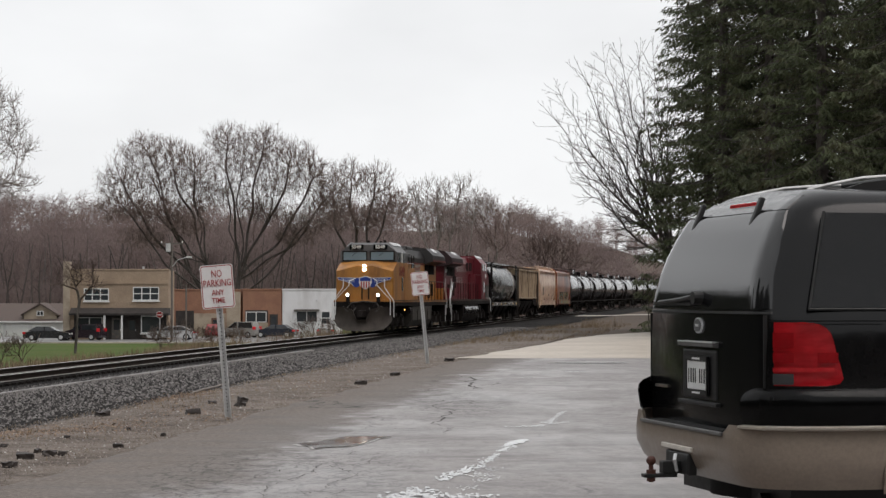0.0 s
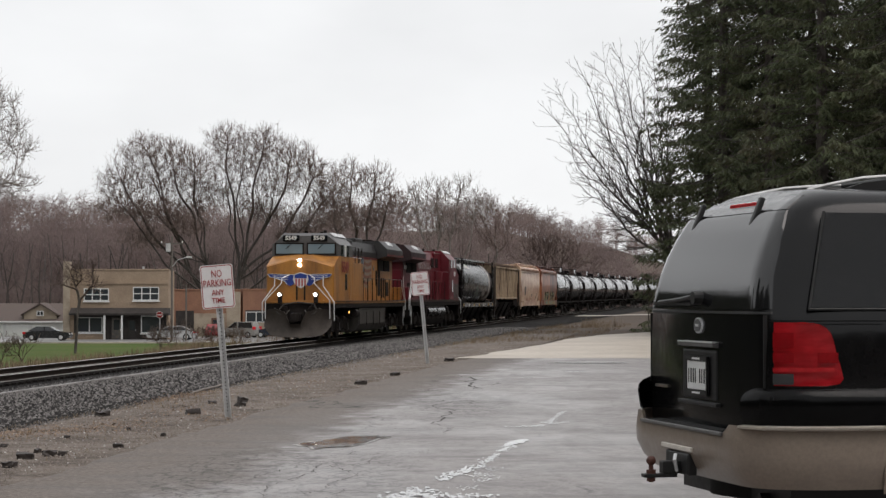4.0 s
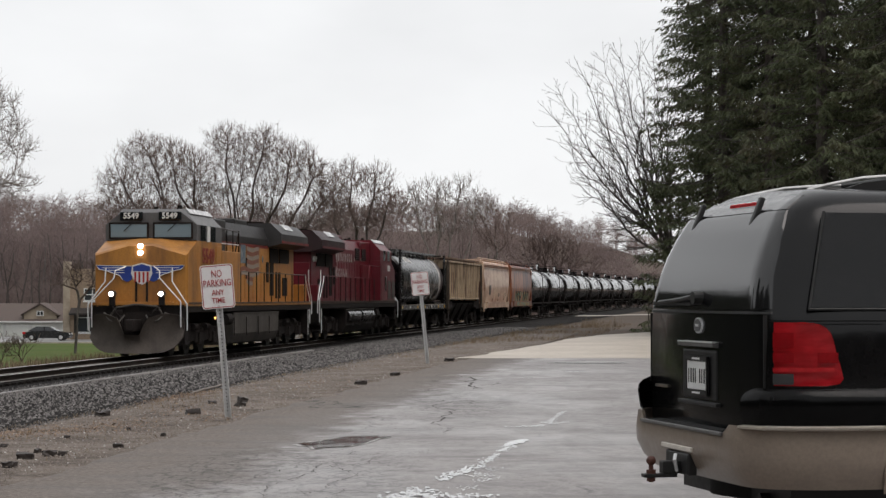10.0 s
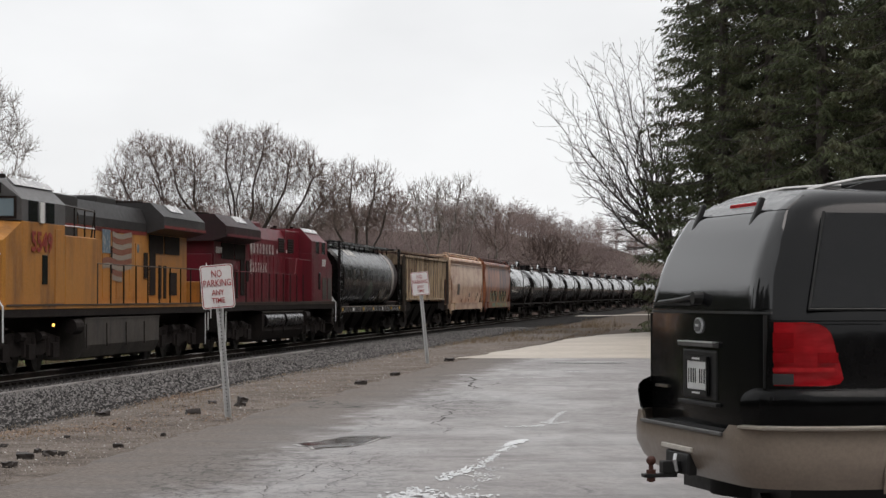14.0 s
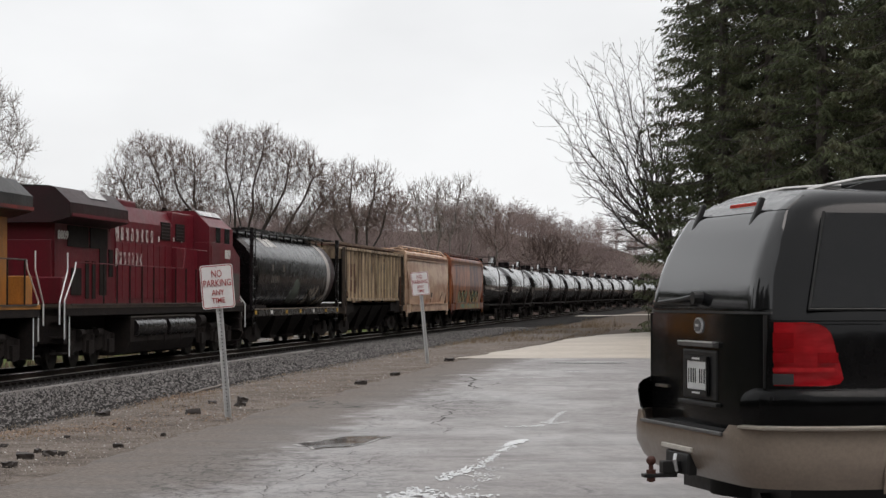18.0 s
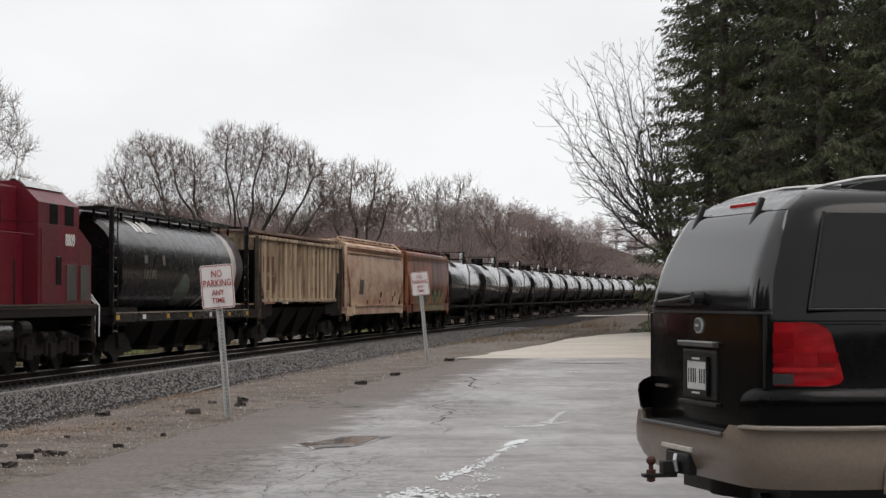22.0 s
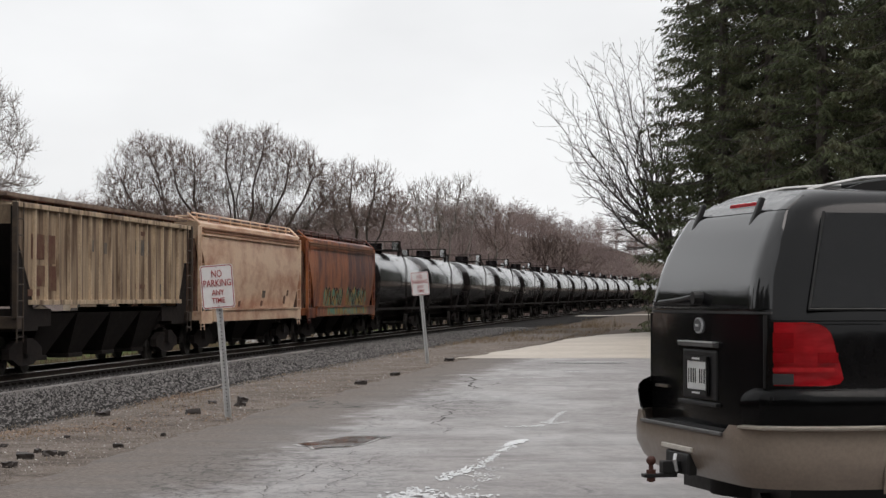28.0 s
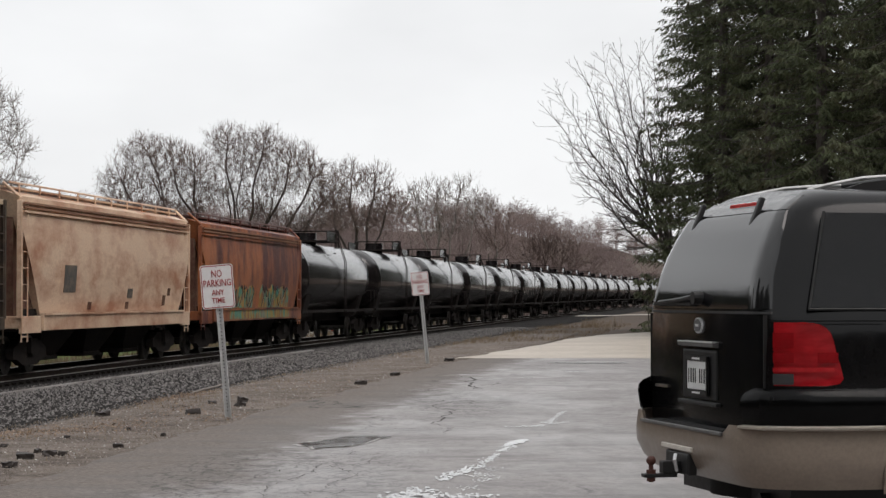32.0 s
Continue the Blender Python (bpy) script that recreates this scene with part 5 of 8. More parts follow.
PIT = [(-1.55, 22.05), (-1.37, 21.6), (-1.28, 21.1), (-1.24, 21.5), (-0.99, 21.6), (-0.85, 22.25), (-0.72, 23.35), (-0.58, 23.75), (-0.84, 24.0), (-1.04, 23.85), (-1.26, 23.05), (-1.42, 22.55)]
tagged(pool("puddle", PIT, 0.05, RIM, 0.006, 7), "pale wet rim of the pothole", "puddle", kind="structure")
tagged(pool("pothole_water", PIT, -0.005, PUDDLE, 0.011, 8), "brown puddle standing in a pothole", "puddle", kind="structure")
def wet_streak():
    """Rainwater lying in a broken, grainy line along an old seam of the asphalt."""
    rng = random.Random(21)
    verts, faces = [], []
    def drop(x, y, rx, ry):
        ph, c, n = rng.uniform(0, 6), len(verts), 12
        z = gh(x, y) + 0.068 + c * 0.0000001
        verts.append((x, y, z))
        for j in range(n):
            a = 2 * math.pi * j / n
            w = 1 + 0.35 * math.sin(3 * a + ph) + 0.3 * math.sin(5 * a + 2 * ph)
            px, py = x + rx * w * math.cos(a), y + ry * w * math.sin(a)
            verts.append((px, py, z))
        faces.extend((c, c + 1 + j, c + 1 + (j + 1) % n) for j in range(n))
    for line, count, wide, size in SEAMS:
        ends = [Vector(p) for p in line]
        gaps = [(b - a).length for a, b in zip(ends, ends[1:])]
        for _ in range(count):
            q = rng.random() * sum(gaps)
            i = 0
            while q > gaps[i] and i < len(gaps) - 1:
                q -= gaps[i]
                i += 1
            p = ends[i].lerp(ends[i + 1], min(1, q / gaps[i]))
            thick = 0.35 + 1.3 * abs(noise.noise(Vector((p.x * 2.3, p.y * 0.9, 4.0))))
            if noise.noise(Vector((p.x * 3.1, p.y * 1.3, 1.5))) < -0.2:
                continue
            wide_ = wide * 2.1
            k = rng.random()
            drop(p.x + rng.gauss(0, wide_ * thick), p.y + rng.gauss(0, wide_ * thick * 2.5), size * (0.2 + 1.0 * k * thick), size * (0.6 + 3.0 * k * thick))
    tagged(raw_mesh("wet_seam", verts, faces, WET), "broken line of rainwater along an asphalt seam", "puddle", kind="structure")


SEAMS = (
    ([(-0.36, 14.7), (-0.24, 15.05), (-0.08, 16.0), (0.01, 16.7), (0.34, 18.6)], 620, 0.035, 0.020),
    ([(0.34, 18.6), (0.56, 20.5), (0.73, 22.1)], 400, 0.022, 0.016),
    ([(0.66, 21.9), (0.90, 23.1)], 260, 0.022, 0.022),
    ([(0.77, 26.1), (1.21, 26.4), (1.44, 27.9), (1.75, 30.4)], 380, 0.018, 0.015),
    ([(1.18, 26.3), (1.64, 27.5)], 90, 0.03, 0.015),
    ([(0.34, 18.6), (0.40, 17.8), (0.29, 16.2), (0.17, 15.5)], 260, 0.04, 0.013),
    ([(-0.40, 14.75), (0.43, 14.95)], 260, 0.05, 0.022),
)


wet_streak()


def cracks():
    """Open cracks in the asphalt: jagged, tapering ribbons with short side branches."""
    rng = random.Random(31)
    verts, faces = [], []
    def ribbon(line, wide, depth=0):
        pts = [Vector(p) for p in line]
        for _ in range(4):
            fine = [pts[0]]
            for a, b in zip(pts, pts[1:]):
                d = b - a
                n = Vector((-d.y, d.x)) * rng.gauss(0, 0.075)
                fine += [a.lerp(b, 0.5) + Vector((n.x, n.y * 0.6)), b]
            pts = fine
        k0, twigs = len(verts), []
        for i, p in enumerate(pts):
            d = (pts[min(i + 1, len(pts) - 1)] - pts[max(i - 1, 0)]).normalized()
            w = 0.7 * wide * (0.35 + 0.65 * math.sin(math.pi * (i + 0.5) / len(pts))) * (1 + 0.45 * noise.noise(Vector((i * 0.35, line[0][0] * 9, 0.5))))
            for sgn in (-1, 1):
                q = p + Vector((-d.y, d.x)) * (w * sgn)
                verts.append((q.x, q.y, gh(q.x, q.y) + 0.0655 + 0.0002 * depth))
            if i:
                k = k0 + 2 * i
                faces.append((k - 2, k - 1, k + 1, k))
            if depth == 0 and 2 < i < len(pts) - 2 and rng.random() < 0.05:
                side = Vector((-d.y, d.x)) * rng.choice((-1, 1)) + d * rng.uniform(-0.5, 0.5)
                twigs.append([p, p + side * rng.uniform(0.1, 0.4) + Vector((0, rng.uniform(-0.5, 0.5)))])
        for twig in twigs:
            ribbon(twig, wide * 0.55, 1)
    for line, wide in CRACKS:
        ribbon(line, wide)
    tagged(raw_mesh("cracks", verts, faces, surf("crack_shadow", (0.045, 0.040, 0.038), 0.95, grain=0.4, bump=0, spec=0.05)), "dark branching cracks in the wet asphalt", "crack", kind="structure")


CRACKS = (
    ([(-0.05, 46.6), (0.48, 41.74), (0.57, 37.81)], 0.024),
    ([(0.5, 32.0), (0.44, 33.8), (0.18, 30.7), (-0.03, 27.9), (-0.07, 26.9), (0.01, 24.3)], 0.014),
    ([(-0.68, 25.7), (-0.2, 25.84)], 0.013),
    ([(-0.52, 19.83), (-0.67, 18.93), (-0.81, 18.34)], 0.006),
    ([(-0.86, 14.6), (-0.85, 16.29), (-0.71, 17.35), (-0.95, 19.19)], 0.005),
    ([(0.72, 37.81), (1.41, 41.74)], 0.017),
    ([(-0.33, 33.07), (-0.04, 33.99)], 0.013),
    ([(-1.27, 14.6), (-1.23, 16.61), (-1.05, 17.43), (-0.96, 19.28)], 0.005),
    ([(-1.65, 15.99), (-1.46, 17.28), (-1.29, 19.55)], 0.004),
    ([(-0.9, 35.58), (-0.4, 37.81), (0.16, 36.66)], 0.013),
    ([(-1.25, 15.2), (-0.95, 15.4), (-0.7, 15.2), (-0.3, 15.35)], 0.006),
    ([(-1.5, 17.0), (-1.1, 16.8), (-0.85, 17.0)], 0.004),
    ([(-1.3, 18.4), (-1.0, 18.2), (-0.7, 18.6)], 0.004),
    ([(-0.2, 25.8), (0.6, 25.5), (1.5, 25.9)], 0.007),
    ([(-0.95, 21.0), (-0.85, 20.2), (-0.55, 19.9)], 0.006),
    ([(0.35, 20.9), (-0.3, 20.6), (-0.62, 20.75)], 0.004),
)
cracks()
rngp = random.Random(23)
for cx, cy, rx, ry in ((0.9, 45.2, 0.65, 0.30), (1.5, 45.8, 0.5, 0.25), (1.6, 43.6, 0.55, 0.28), (2.3, 44.4, 0.5, 0.3), (3.4, 47.5, 0.8, 0.4), (2.5, 37.7, 0.4, 0.5), (2.0, 33.0, 0.16, 0.5), (3.3, 41.0, 0.5, 0.4)):
    tagged(blob("puddle", cx, cy, rx, ry, DAMP, 0.0, rngp.randint(0, 999), rough=0.7), "thin film of rainwater on asphalt", "puddle", group="puddles", kind="structure")
tagged(blob("pothole_water", 3.6, 53.6, 0.95, 0.45, PUDDLE, 0.012, 9, rough=0.4), "dark puddle near the concrete apron", "puddle", kind="structure")


# ---------------------------------------------------------------- tracks
def build_track(name, centre, label, u0, u1, ties_as_parts):
    T = thing(name, label, "railway track", kind="structure")
    us = np.arange(-60, 330, 3.0)
    prof = [(-0.07, -0.17), (-0.07, -0.15), (-0.012, -0.13), (-0.012, -0.045), (-0.036, -0.035), (-0.036, -0.002), (-0.025, 0.0), (0.025, 0.0), (0.036, -0.002), (0.036, -0.035), (0.012, -0.045), (0.012, -0.13), (0.07, -0.15), (0.07, -0.17)]
    for o in (-0.7525, 0.7525):
        bm = new_bm()
        rings = []
        for u in us:
            base = on_track(u, centre + o)
            side = (on_track(u, centre + o + 1) - base)
            side.z = 0
            rings.append([base + side * y + Vector((0, 0, z)) for y, z in prof])
        loft(bm, rings)
        rail = part("rail", bm, RAIL_SIDE, T, "rusty-sided steel rail with polished head")
        for e in (-1, 1):
            part("rail_foot", loft(new_bm(), [[on_track(u, centre + o + e * k) + Vector((0, 0, z)) for k, z in ((0.014, -0.131), (0.068, -0.146), (0.072, -0.168), (0.014, -0.168))] for u in us]), RAIL_FOOT, rail, "foot of the rail, painted pale as if lit")
        part("running_surface", loft(new_bm(), [[on_track(u, centre + o + k) + Vector((0, 0, z)) for k, z in ((-0.032, -0.004), (-0.03, 0.003), (0.03, 0.003), (0.032, -0.004))] for u in us]), RAIL_TOP, rail, "polished rail head with sky shine put into its colour")
    bm = box(new_bm(), -1.28, 1.28, -0.11, 0.11, -0.33, -0.145)
    me = None
    verts, faces = [], []
    for k, u in enumerate(np.arange(-20, 300, 0.53)):
        p, th = on_track(u, centre), float(np.interp(u, U, TH))
        if ties_as_parts and u0 <= u < u1:
            if me is None:
                first = part("tie", bm, TIE, T)
                me = first.data
                ob = first
            else:
                ob = new("tie", me)
                ob.parent = T
            ob.matrix_basis = pose(p.x, p.y, p.z, 0, 0, -math.degrees(th))
        else:
            c, s = math.cos(th), math.sin(th)
            n = len(verts)
            for x in (-1.28, 1.28):
                for y in (-0.11, 0.11):
                    for z in (-0.33, -0.145):
                        verts.append((p.x + x * c + y * s, p.y - x * s + y * c, p.z + z))
            faces += [tuple(n + i for i in q) for q in ((0, 1, 3, 2), (4, 6, 7, 5), (0, 4, 5, 1), (2, 3, 7, 6), (0, 2, 6, 4), (1, 5, 7, 3))]
    raw_mesh("ties", verts, faces, TIE, T)["kind"] = "stuff"
    return T


build_track("track_main", 0.0, "single line of wet steel rails on dark timber ties", 15, 110, True)
spare = new_bm()
loft(spare, [[on_track(u, 3.35 + 0.05 * math.sin(u * 0.05)) + Vector((k, 0, z)) for k, z in ((-0.08, -0.19), (-0.06, -0.05), (-0.03, -0.025), (0.035, -0.03), (0.05, -0.10), (0.09, -0.19))] for u in np.arange(-20, 62, 2.0)])
tagged(part("spare_rail", spare, surf("weathered_rail", (0.29, 0.275, 0.262), 0.45, 0.0, second=(0.10, 0.085, 0.078), scale=2.2, stretch=(1, 0.3, 1), grain=0.4)), "weathered loose rail lying on the ballast shoulder", "rail")


def scatter_stones(name, count, u0, u1, o0, o1, size0, size1, mat_, label, seed, dz=0.0):
    rng = np.random.default_rng(seed)
    base = np.array([(1, 0, -0.25), (-1, 0, -0.25), (0, 1, -0.25), (0, -1, -0.25), (0, 0, 1)], float)
    tri = np.array([(0, 2, 4), (2, 1, 4), (1, 3, 4), (3, 0, 4)])
    u = u0 + (u1 - u0) * rng.random(count) ** 1.25
    o = o0 + (o1 - o0) * rng.random(count)
    x = np.interp(u, U, TX) + o * np.cos(np.interp(u, U, TH))
    y = np.interp(u, U, TY) - o * np.sin(np.interp(u, U, TH))
    z = ground_height(x, y) + 0.035 + dz
    s = rng.uniform(size0, size1, (count, 1, 1)) * rng.uniform(0.6, 1.3, (count, 1, 3))
    a = rng.uniform(0, 6.28, count)
    v = base[None] * s * rng.uniform(0.7, 1.3, (count, 5, 1))
    vx = v[:, :, 0] * np.cos(a)[:, None] - v[:, :, 1] * np.sin(a)[:, None]
    vy = v[:, :, 0] * np.sin(a)[:, None] + v[:, :, 1] * np.cos(a)[:, None]
    verts = np.stack([vx + x[:, None], vy + y[:, None], v[:, :, 2] * 0.8 + z[:, None]], -1).reshape(-1, 3)
    faces = (tri[None] + (np.arange(count) * 5)[:, None, None]).reshape(-1, 3)
    return tagged(raw_mesh(name, verts.tolist(), faces.tolist(), mat_), label, "stones", kind="stuff")


def stone_material(name, a, b):
    m, nt, p = material(name)
    g = nt.nodes.new("ShaderNodeNewGeometry")
    nt.links.new(ramp2(nt, g.outputs["Random Per Island"], a, b, 0, 1), p.inputs["Base Color"])
    p.inputs["Roughness"].default_value = 0.75
    p.inputs["Specular IOR Level"].default_value = 0.2
    return m


scatter_stones("ballast_stones", 64000, -8, 110, 2.0, 8.0, 0.016, 0.038, stone_material("ballast_grey", (0.018, 0.0165, 0.016), (0.27, 0.253, 0.244)), "crushed grey ballast stones, wet", 3)
scatter_stones("track_stones", 6000, 5, 120, -2.4, 1.6, 0.03, 0.055, stone_material("ballast_dark", (0.006, 0.0056, 0.005), (0.018, 0.017, 0.016)), "dark oily ballast between the rails", 4, -0.02)
scatter_stones("gravel", 24000, -10, 75, 7.4, 11.0, 0.005, 0.017, stone_material("gravel_tan", (0.14, 0.118, 0.10), (0.33, 0.285, 0.25)), "loose gravel and pebbles on the dirt shoulder", 5, 0.010)
scatter_stones("pebbles", 900, -10, 60, 10.6, 14.2, 0.003, 0.007, stone_material("pebble_grey", (0.15, 0.132, 0.122), (0.31, 0.28, 0.26)), "loose grit washed over the edge of the asphalt", 6, 0.028)
scatter_stones("white_flecks", 2200, -10, 60, 7.9, 11.2, 0.006, 0.016, stone_material("white_fleck", (0.35, 0.33, 0.31), (0.62, 0.60, 0.57)), "pale limestone chips on the dirt shoulder", 16, 0.006)
scatter_stones("shoulder_stones", 6000, 0, 90, 1.75, 3.0, 0.015, 0.035, stone_material("shoulder_grey", (0.012, 0.011, 0.011), (0.17, 0.16, 0.157)), "grey ballast beside the near rail", 17, 0.01)


# ---------------------------------------------------------------- bare trees
BARK = surf("grey_bark", (0.078, 0.064, 0.058), 0.85, second=(0.11, 0.10, 0.09), scale=2, grain=0.5, bump=0.6)
def twig_mass(name, a, b, scale):
    """Fine bare twigs, thin enough that light passes round them to both sides."""
    m, nt, p = material(name)
    g = nt.nodes.new("ShaderNodeNewGeometry")
    col = mixed(nt, ramp2(nt, noise_at(nt, scale, 4), (0, 0, 0), (1, 1, 1), 0.38, 0.64), a, b)
    col = mixed(nt, 0.5, col, ramp2(nt, g.outputs["Random Per Island"], tuple(c * 0.6 for c in a), tuple(c * 1.5 for c in b), 0, 1))
    nt.links.new(col, p.inputs["Base Color"])
    p.inputs["Roughness"].default_value, p.inputs["Specular IOR Level"].default_value = 0.9, 0.1
    tr = nt.nodes.new("ShaderNodeBsdfTranslucent")
    nt.links.new(col, tr.inputs[0])
    mx = nt.nodes.new("ShaderNodeMixShader")
    mx.inputs[0].default_value = 0.5
    nt.links.new(p.outputs[0], mx.inputs[1])
    nt.links.new(tr.outputs[0], mx.inputs[2])
    nt.links.new(mx.outputs[0], nt.nodes["Material Output"].inputs[0])
    return m


TWIG = twig_mass("twig_bark", (0.150, 0.110, 0.096), (0.190, 0.145, 0.128), 0.4)
PALE_BARK = surf("pale_bark", (0.24, 0.21, 0.19), 0.8, grain=0.5)
PALE_TWIG = surf("pale_twigs", (0.24, 0.205, 0.185), 0.9, grain=0.3, bump=0)
WOODS = twig_mass("woodland_twigs", (0.185, 0.147, 0.142), (0.258, 0.199, 0.184), 0.05)


class Tree:
    def __init__(self, seed):
        self.rng = random.Random(seed)
        self.v, self.f = ([], []), ([], [])
        self.slim = 0.0

    def tube(self, a, b, ra, rb, bucket):
        n = 7 if ra > 0.15 else 4 if ra > 0.05 else 3
        V, F = self.v[bucket], self.f[bucket]
        q = (b - a).to_track_quat("Z", "Y")
        k = len(V)
        if ra < self.slim:
            w = q @ Vector((1, 0, 0))
            V.extend((tuple(a - w * ra), tuple(a + w * ra), tuple(b + w * rb), tuple(b - w * rb)))
            F.append((k, k + 1, k + 2, k + 3))
            return
        for p, r in ((a, ra), (b, rb)):
            for i in range(n):
                w = 2 * math.pi * i / n
                V.append(tuple(p + q @ Vector((r * math.cos(w), r * math.sin(w), 0))))
        for i in range(n):
            F.append((k + i, k + (i + 1) % n, k + n + (i + 1) % n, k + n + i))

    def branch(self, p, d, length, r, level, o):
        """One limb, which forks at its end and puts out side twigs on the way."""
        rng = self.rng
        segs = 3 if level < o["levels"] else 2
        for i in range(segs):
            w = o["wobble"]
            d = (d + Vector((rng.gauss(0, w), rng.gauss(0, w), rng.gauss(0, w) + (o["lift"] if level else 0.03)))).normalized()
            q = p + d * (length / segs)
            r2 = max(o["min_r"], r * o["taper"] ** (1 / segs))
            self.tube(p, q, r, r2, 0 if level < 3 else 1)
            p, r = q, r2
            if level > 1 and rng.random() < o["side"]:
                self.twig(p, d, length * rng.uniform(0.35, 0.7), max(o["min_r"], r * 0.4), o, o["twigs"])
        if level < o["levels"]:
            n = o["limbs"] if level == 0 else (3 if rng.random() < o["three"] else 2)
            turn = rng.uniform(0, 6.283)
            for k in range(n):
                side = d.orthogonal().normalized()
                side.rotate(Matrix.Rotation(turn + 6.283 * k / n + rng.uniform(-0.4, 0.4), 3, d))
                ang = radians(rng.uniform(*(o["angle0"] if level == 0 else o["angle"])))
                nd = (d * math.cos(ang) + side * math.sin(ang)).normalized()
                self.branch(p, nd, length * rng.uniform(*o["ratio"]) * (o["first"] if level == 0 else 1.0), r * (0.80 if n == 2 else 0.68), level + 1, o)
        else:
            for _ in range(o["tips"]):
                self.twig(p, d, length * rng.uniform(0.5, 1.0), o["min_r"], o, o["twigs"])

    def twig(self, p, d, length, r, o, more):
        rng = self.rng
        for i in range(2):
            d = (d + Vector((rng.gauss(0, 0.30), rng.gauss(0, 0.30), rng.gauss(0, 0.30) + 0.08))).normalized()
            q = p + d * (length / 2)
            self.tube(p, q, r, r * 0.7, 1)
            p = q
            if more:
                self.twig(p, d, length * 0.5, r * 0.7, o, more - 1)


STYLE = dict(taper=0.86, wobble=0.10, lift=0.03, min_r=0.016, side=0.35, three=0.35, limbs=4, angle0=(25, 48), angle=(14, 36), ratio=(0.70, 0.90), first=1.0, levels=7, tips=2, twigs=1)


def bare_tree(label, at, height, trunk_r, seed, bark=None, twig=None, name="bare_tree", lean=(0, 0, 1), **over):
    o = dict(STYLE, **over)
    t = Tree(seed)
    t.branch(Vector((0, 0, -0.2)), Vector(lean).normalized(), height * o.pop("stem", 0.22), trunk_r, 0, o)
    top = max(v[2] for b in t.v for v in b)
    k = height / top
    T = thing(name, label, "tree", pose(at[0], at[1], at[2] if len(at) > 2 else gh(at[0], at[1])))
    for b, nm, mt in ((0, "trunk", bark or BARK), (1, "crown", twig or TWIG)):
        raw_mesh(nm, [tuple(c * k for c in v) for v in t.v[b]], t.f[b], mt, T)
    return T


def grown_tree(label, at, lobes, seed, bark=None, twig=None, fork=5.0, count=900, step=0.5, reach=5.0, tip=0.030, twig_len=(0.7, 1.5), sprigs=5, lean=(0, 0), name="bare_tree", limbs=()):
    """A leafless crown that grows towards scattered points in its lobes, with fine twigs at every thin limb."""
    rng = np.random.default_rng(seed)
    base = gh(at[0], at[1])
    size = np.array([r[3] * r[4] for r in lobes])
    pts = []
    for lobe, share in zip(lobes, size / size.sum()):
        cx, cy, cz, rx, rz = lobe
        v = rng.normal(size=(int(count * share), 3))
        v = v / np.linalg.norm(v, axis=1)[:, None] * rng.random((len(v), 1)) ** 0.42
        pts.append(v * (rx, rx * 1.15, rz) + (cx, cy, cz - base))
    A = np.concatenate(pts)
    stem = [np.array((lean[0] * k / 8, lean[1] * k / 8, -0.3 + (fork + 0.3) * k / 8)) for k in range(9)]
    P, parent = list(stem), [-1] + list(range(8))
    for j in limbs:
        cx, cy, cz, rx, rz = lobes[j]
        end = np.array((cx, cy, cz - base))
        start = int(rng.integers(4, 9))
        p0 = P[start]
        span = np.linalg.norm(end - p0)
        mid = p0 + (end - p0) * np.array((0.62, 0.6, 0.44))
        n, ph = int(span / step), rng.uniform(0, 6.28, 4)
        last = start
        for k in range(1, n + 1):
            f = k / n
            q = p0 * (1 - f) ** 2 + mid * 2 * f * (1 - f) + end * f ** 2
            w = 0.035 * span * math.sin(math.pi * f)
            q = q + w * np.array((math.sin(5 * f + ph[0]) + 0.5 * math.sin(13 * f + ph[1]), math.sin(6 * f + ph[2]), 0.7 * math.sin(9 * f + ph[3])))
            P.append(q)
            parent.append(last)
            last = len(P) - 1
    S = np.array(P)
    d = np.linalg.norm(A[:, None] - S[None], axis=2)
    near, dist = d.argmin(1), d.min(1)
    for _ in range(170):
        live = dist < max(reach, dist.min() * 1.25)
        if len(P) > 14000:
            break
        idx = near[live]
        v = A[live] - np.array(P)[idx]
        v /= np.linalg.norm(v, axis=1)[:, None] + 1e-6
        acc = np.zeros((len(P), 3))
        np.add.at(acc, idx, v)
        grow = np.unique(idx)
        n0 = len(P)
        for g in grow:
            q = acc[g] / (np.linalg.norm(acc[g]) + 1e-6) + rng.normal(0, 0.22, 3)
            if parent[g] >= 0:
                q = q + 0.55 * (P[g] - P[parent[g]]) / step
            q = q / np.linalg.norm(q) * step
            P.append(P[g] + q)
            parent.append(int(g))
        new_d = np.linalg.norm(A[:, None] - np.array(P[n0:])[None], axis=2)
        k, m = new_d.argmin(1), new_d.min(1)
        near, dist = np.where(m < dist, k + n0, near), np.minimum(m, dist)
        keep = dist > step * 1.6
        A, near, dist = A[keep], near[keep], dist[keep]
        if not len(A):
            break
    n = len(P)
    area = np.zeros(n)
    for i in range(n - 1, 0, -1):
        area[i] = max(area[i], tip ** 2.5)
        area[parent[i]] += area[i]
    rad = area ** (1 / 2.5)
    t = Tree(seed)
    t.slim = 0.03 if at[1] > 200 else 0.008
    o = dict(STYLE)
    for i in range(1, n):
        a, b = Vector(P[parent[i]]), Vector(P[i])
        r0, r1 = min(rad[parent[i]], rad[i] * 1.25), rad[i]
        t.tube(a, b, r0, r1, 0 if r1 > tip * 3 else 1)
        if r1 < tip * 2.6:
            for _ in range(sprigs + (1 if r1 < tip * 1.2 else 0)):
                dv = (b - a).normalized() + Vector((t.rng.gauss(0, 0.6), t.rng.gauss(0, 0.6), t.rng.gauss(0, 0.5)))
                t.twig(b, dv.normalized(), t.rng.uniform(*twig_len), tip * 0.85, o, 1)
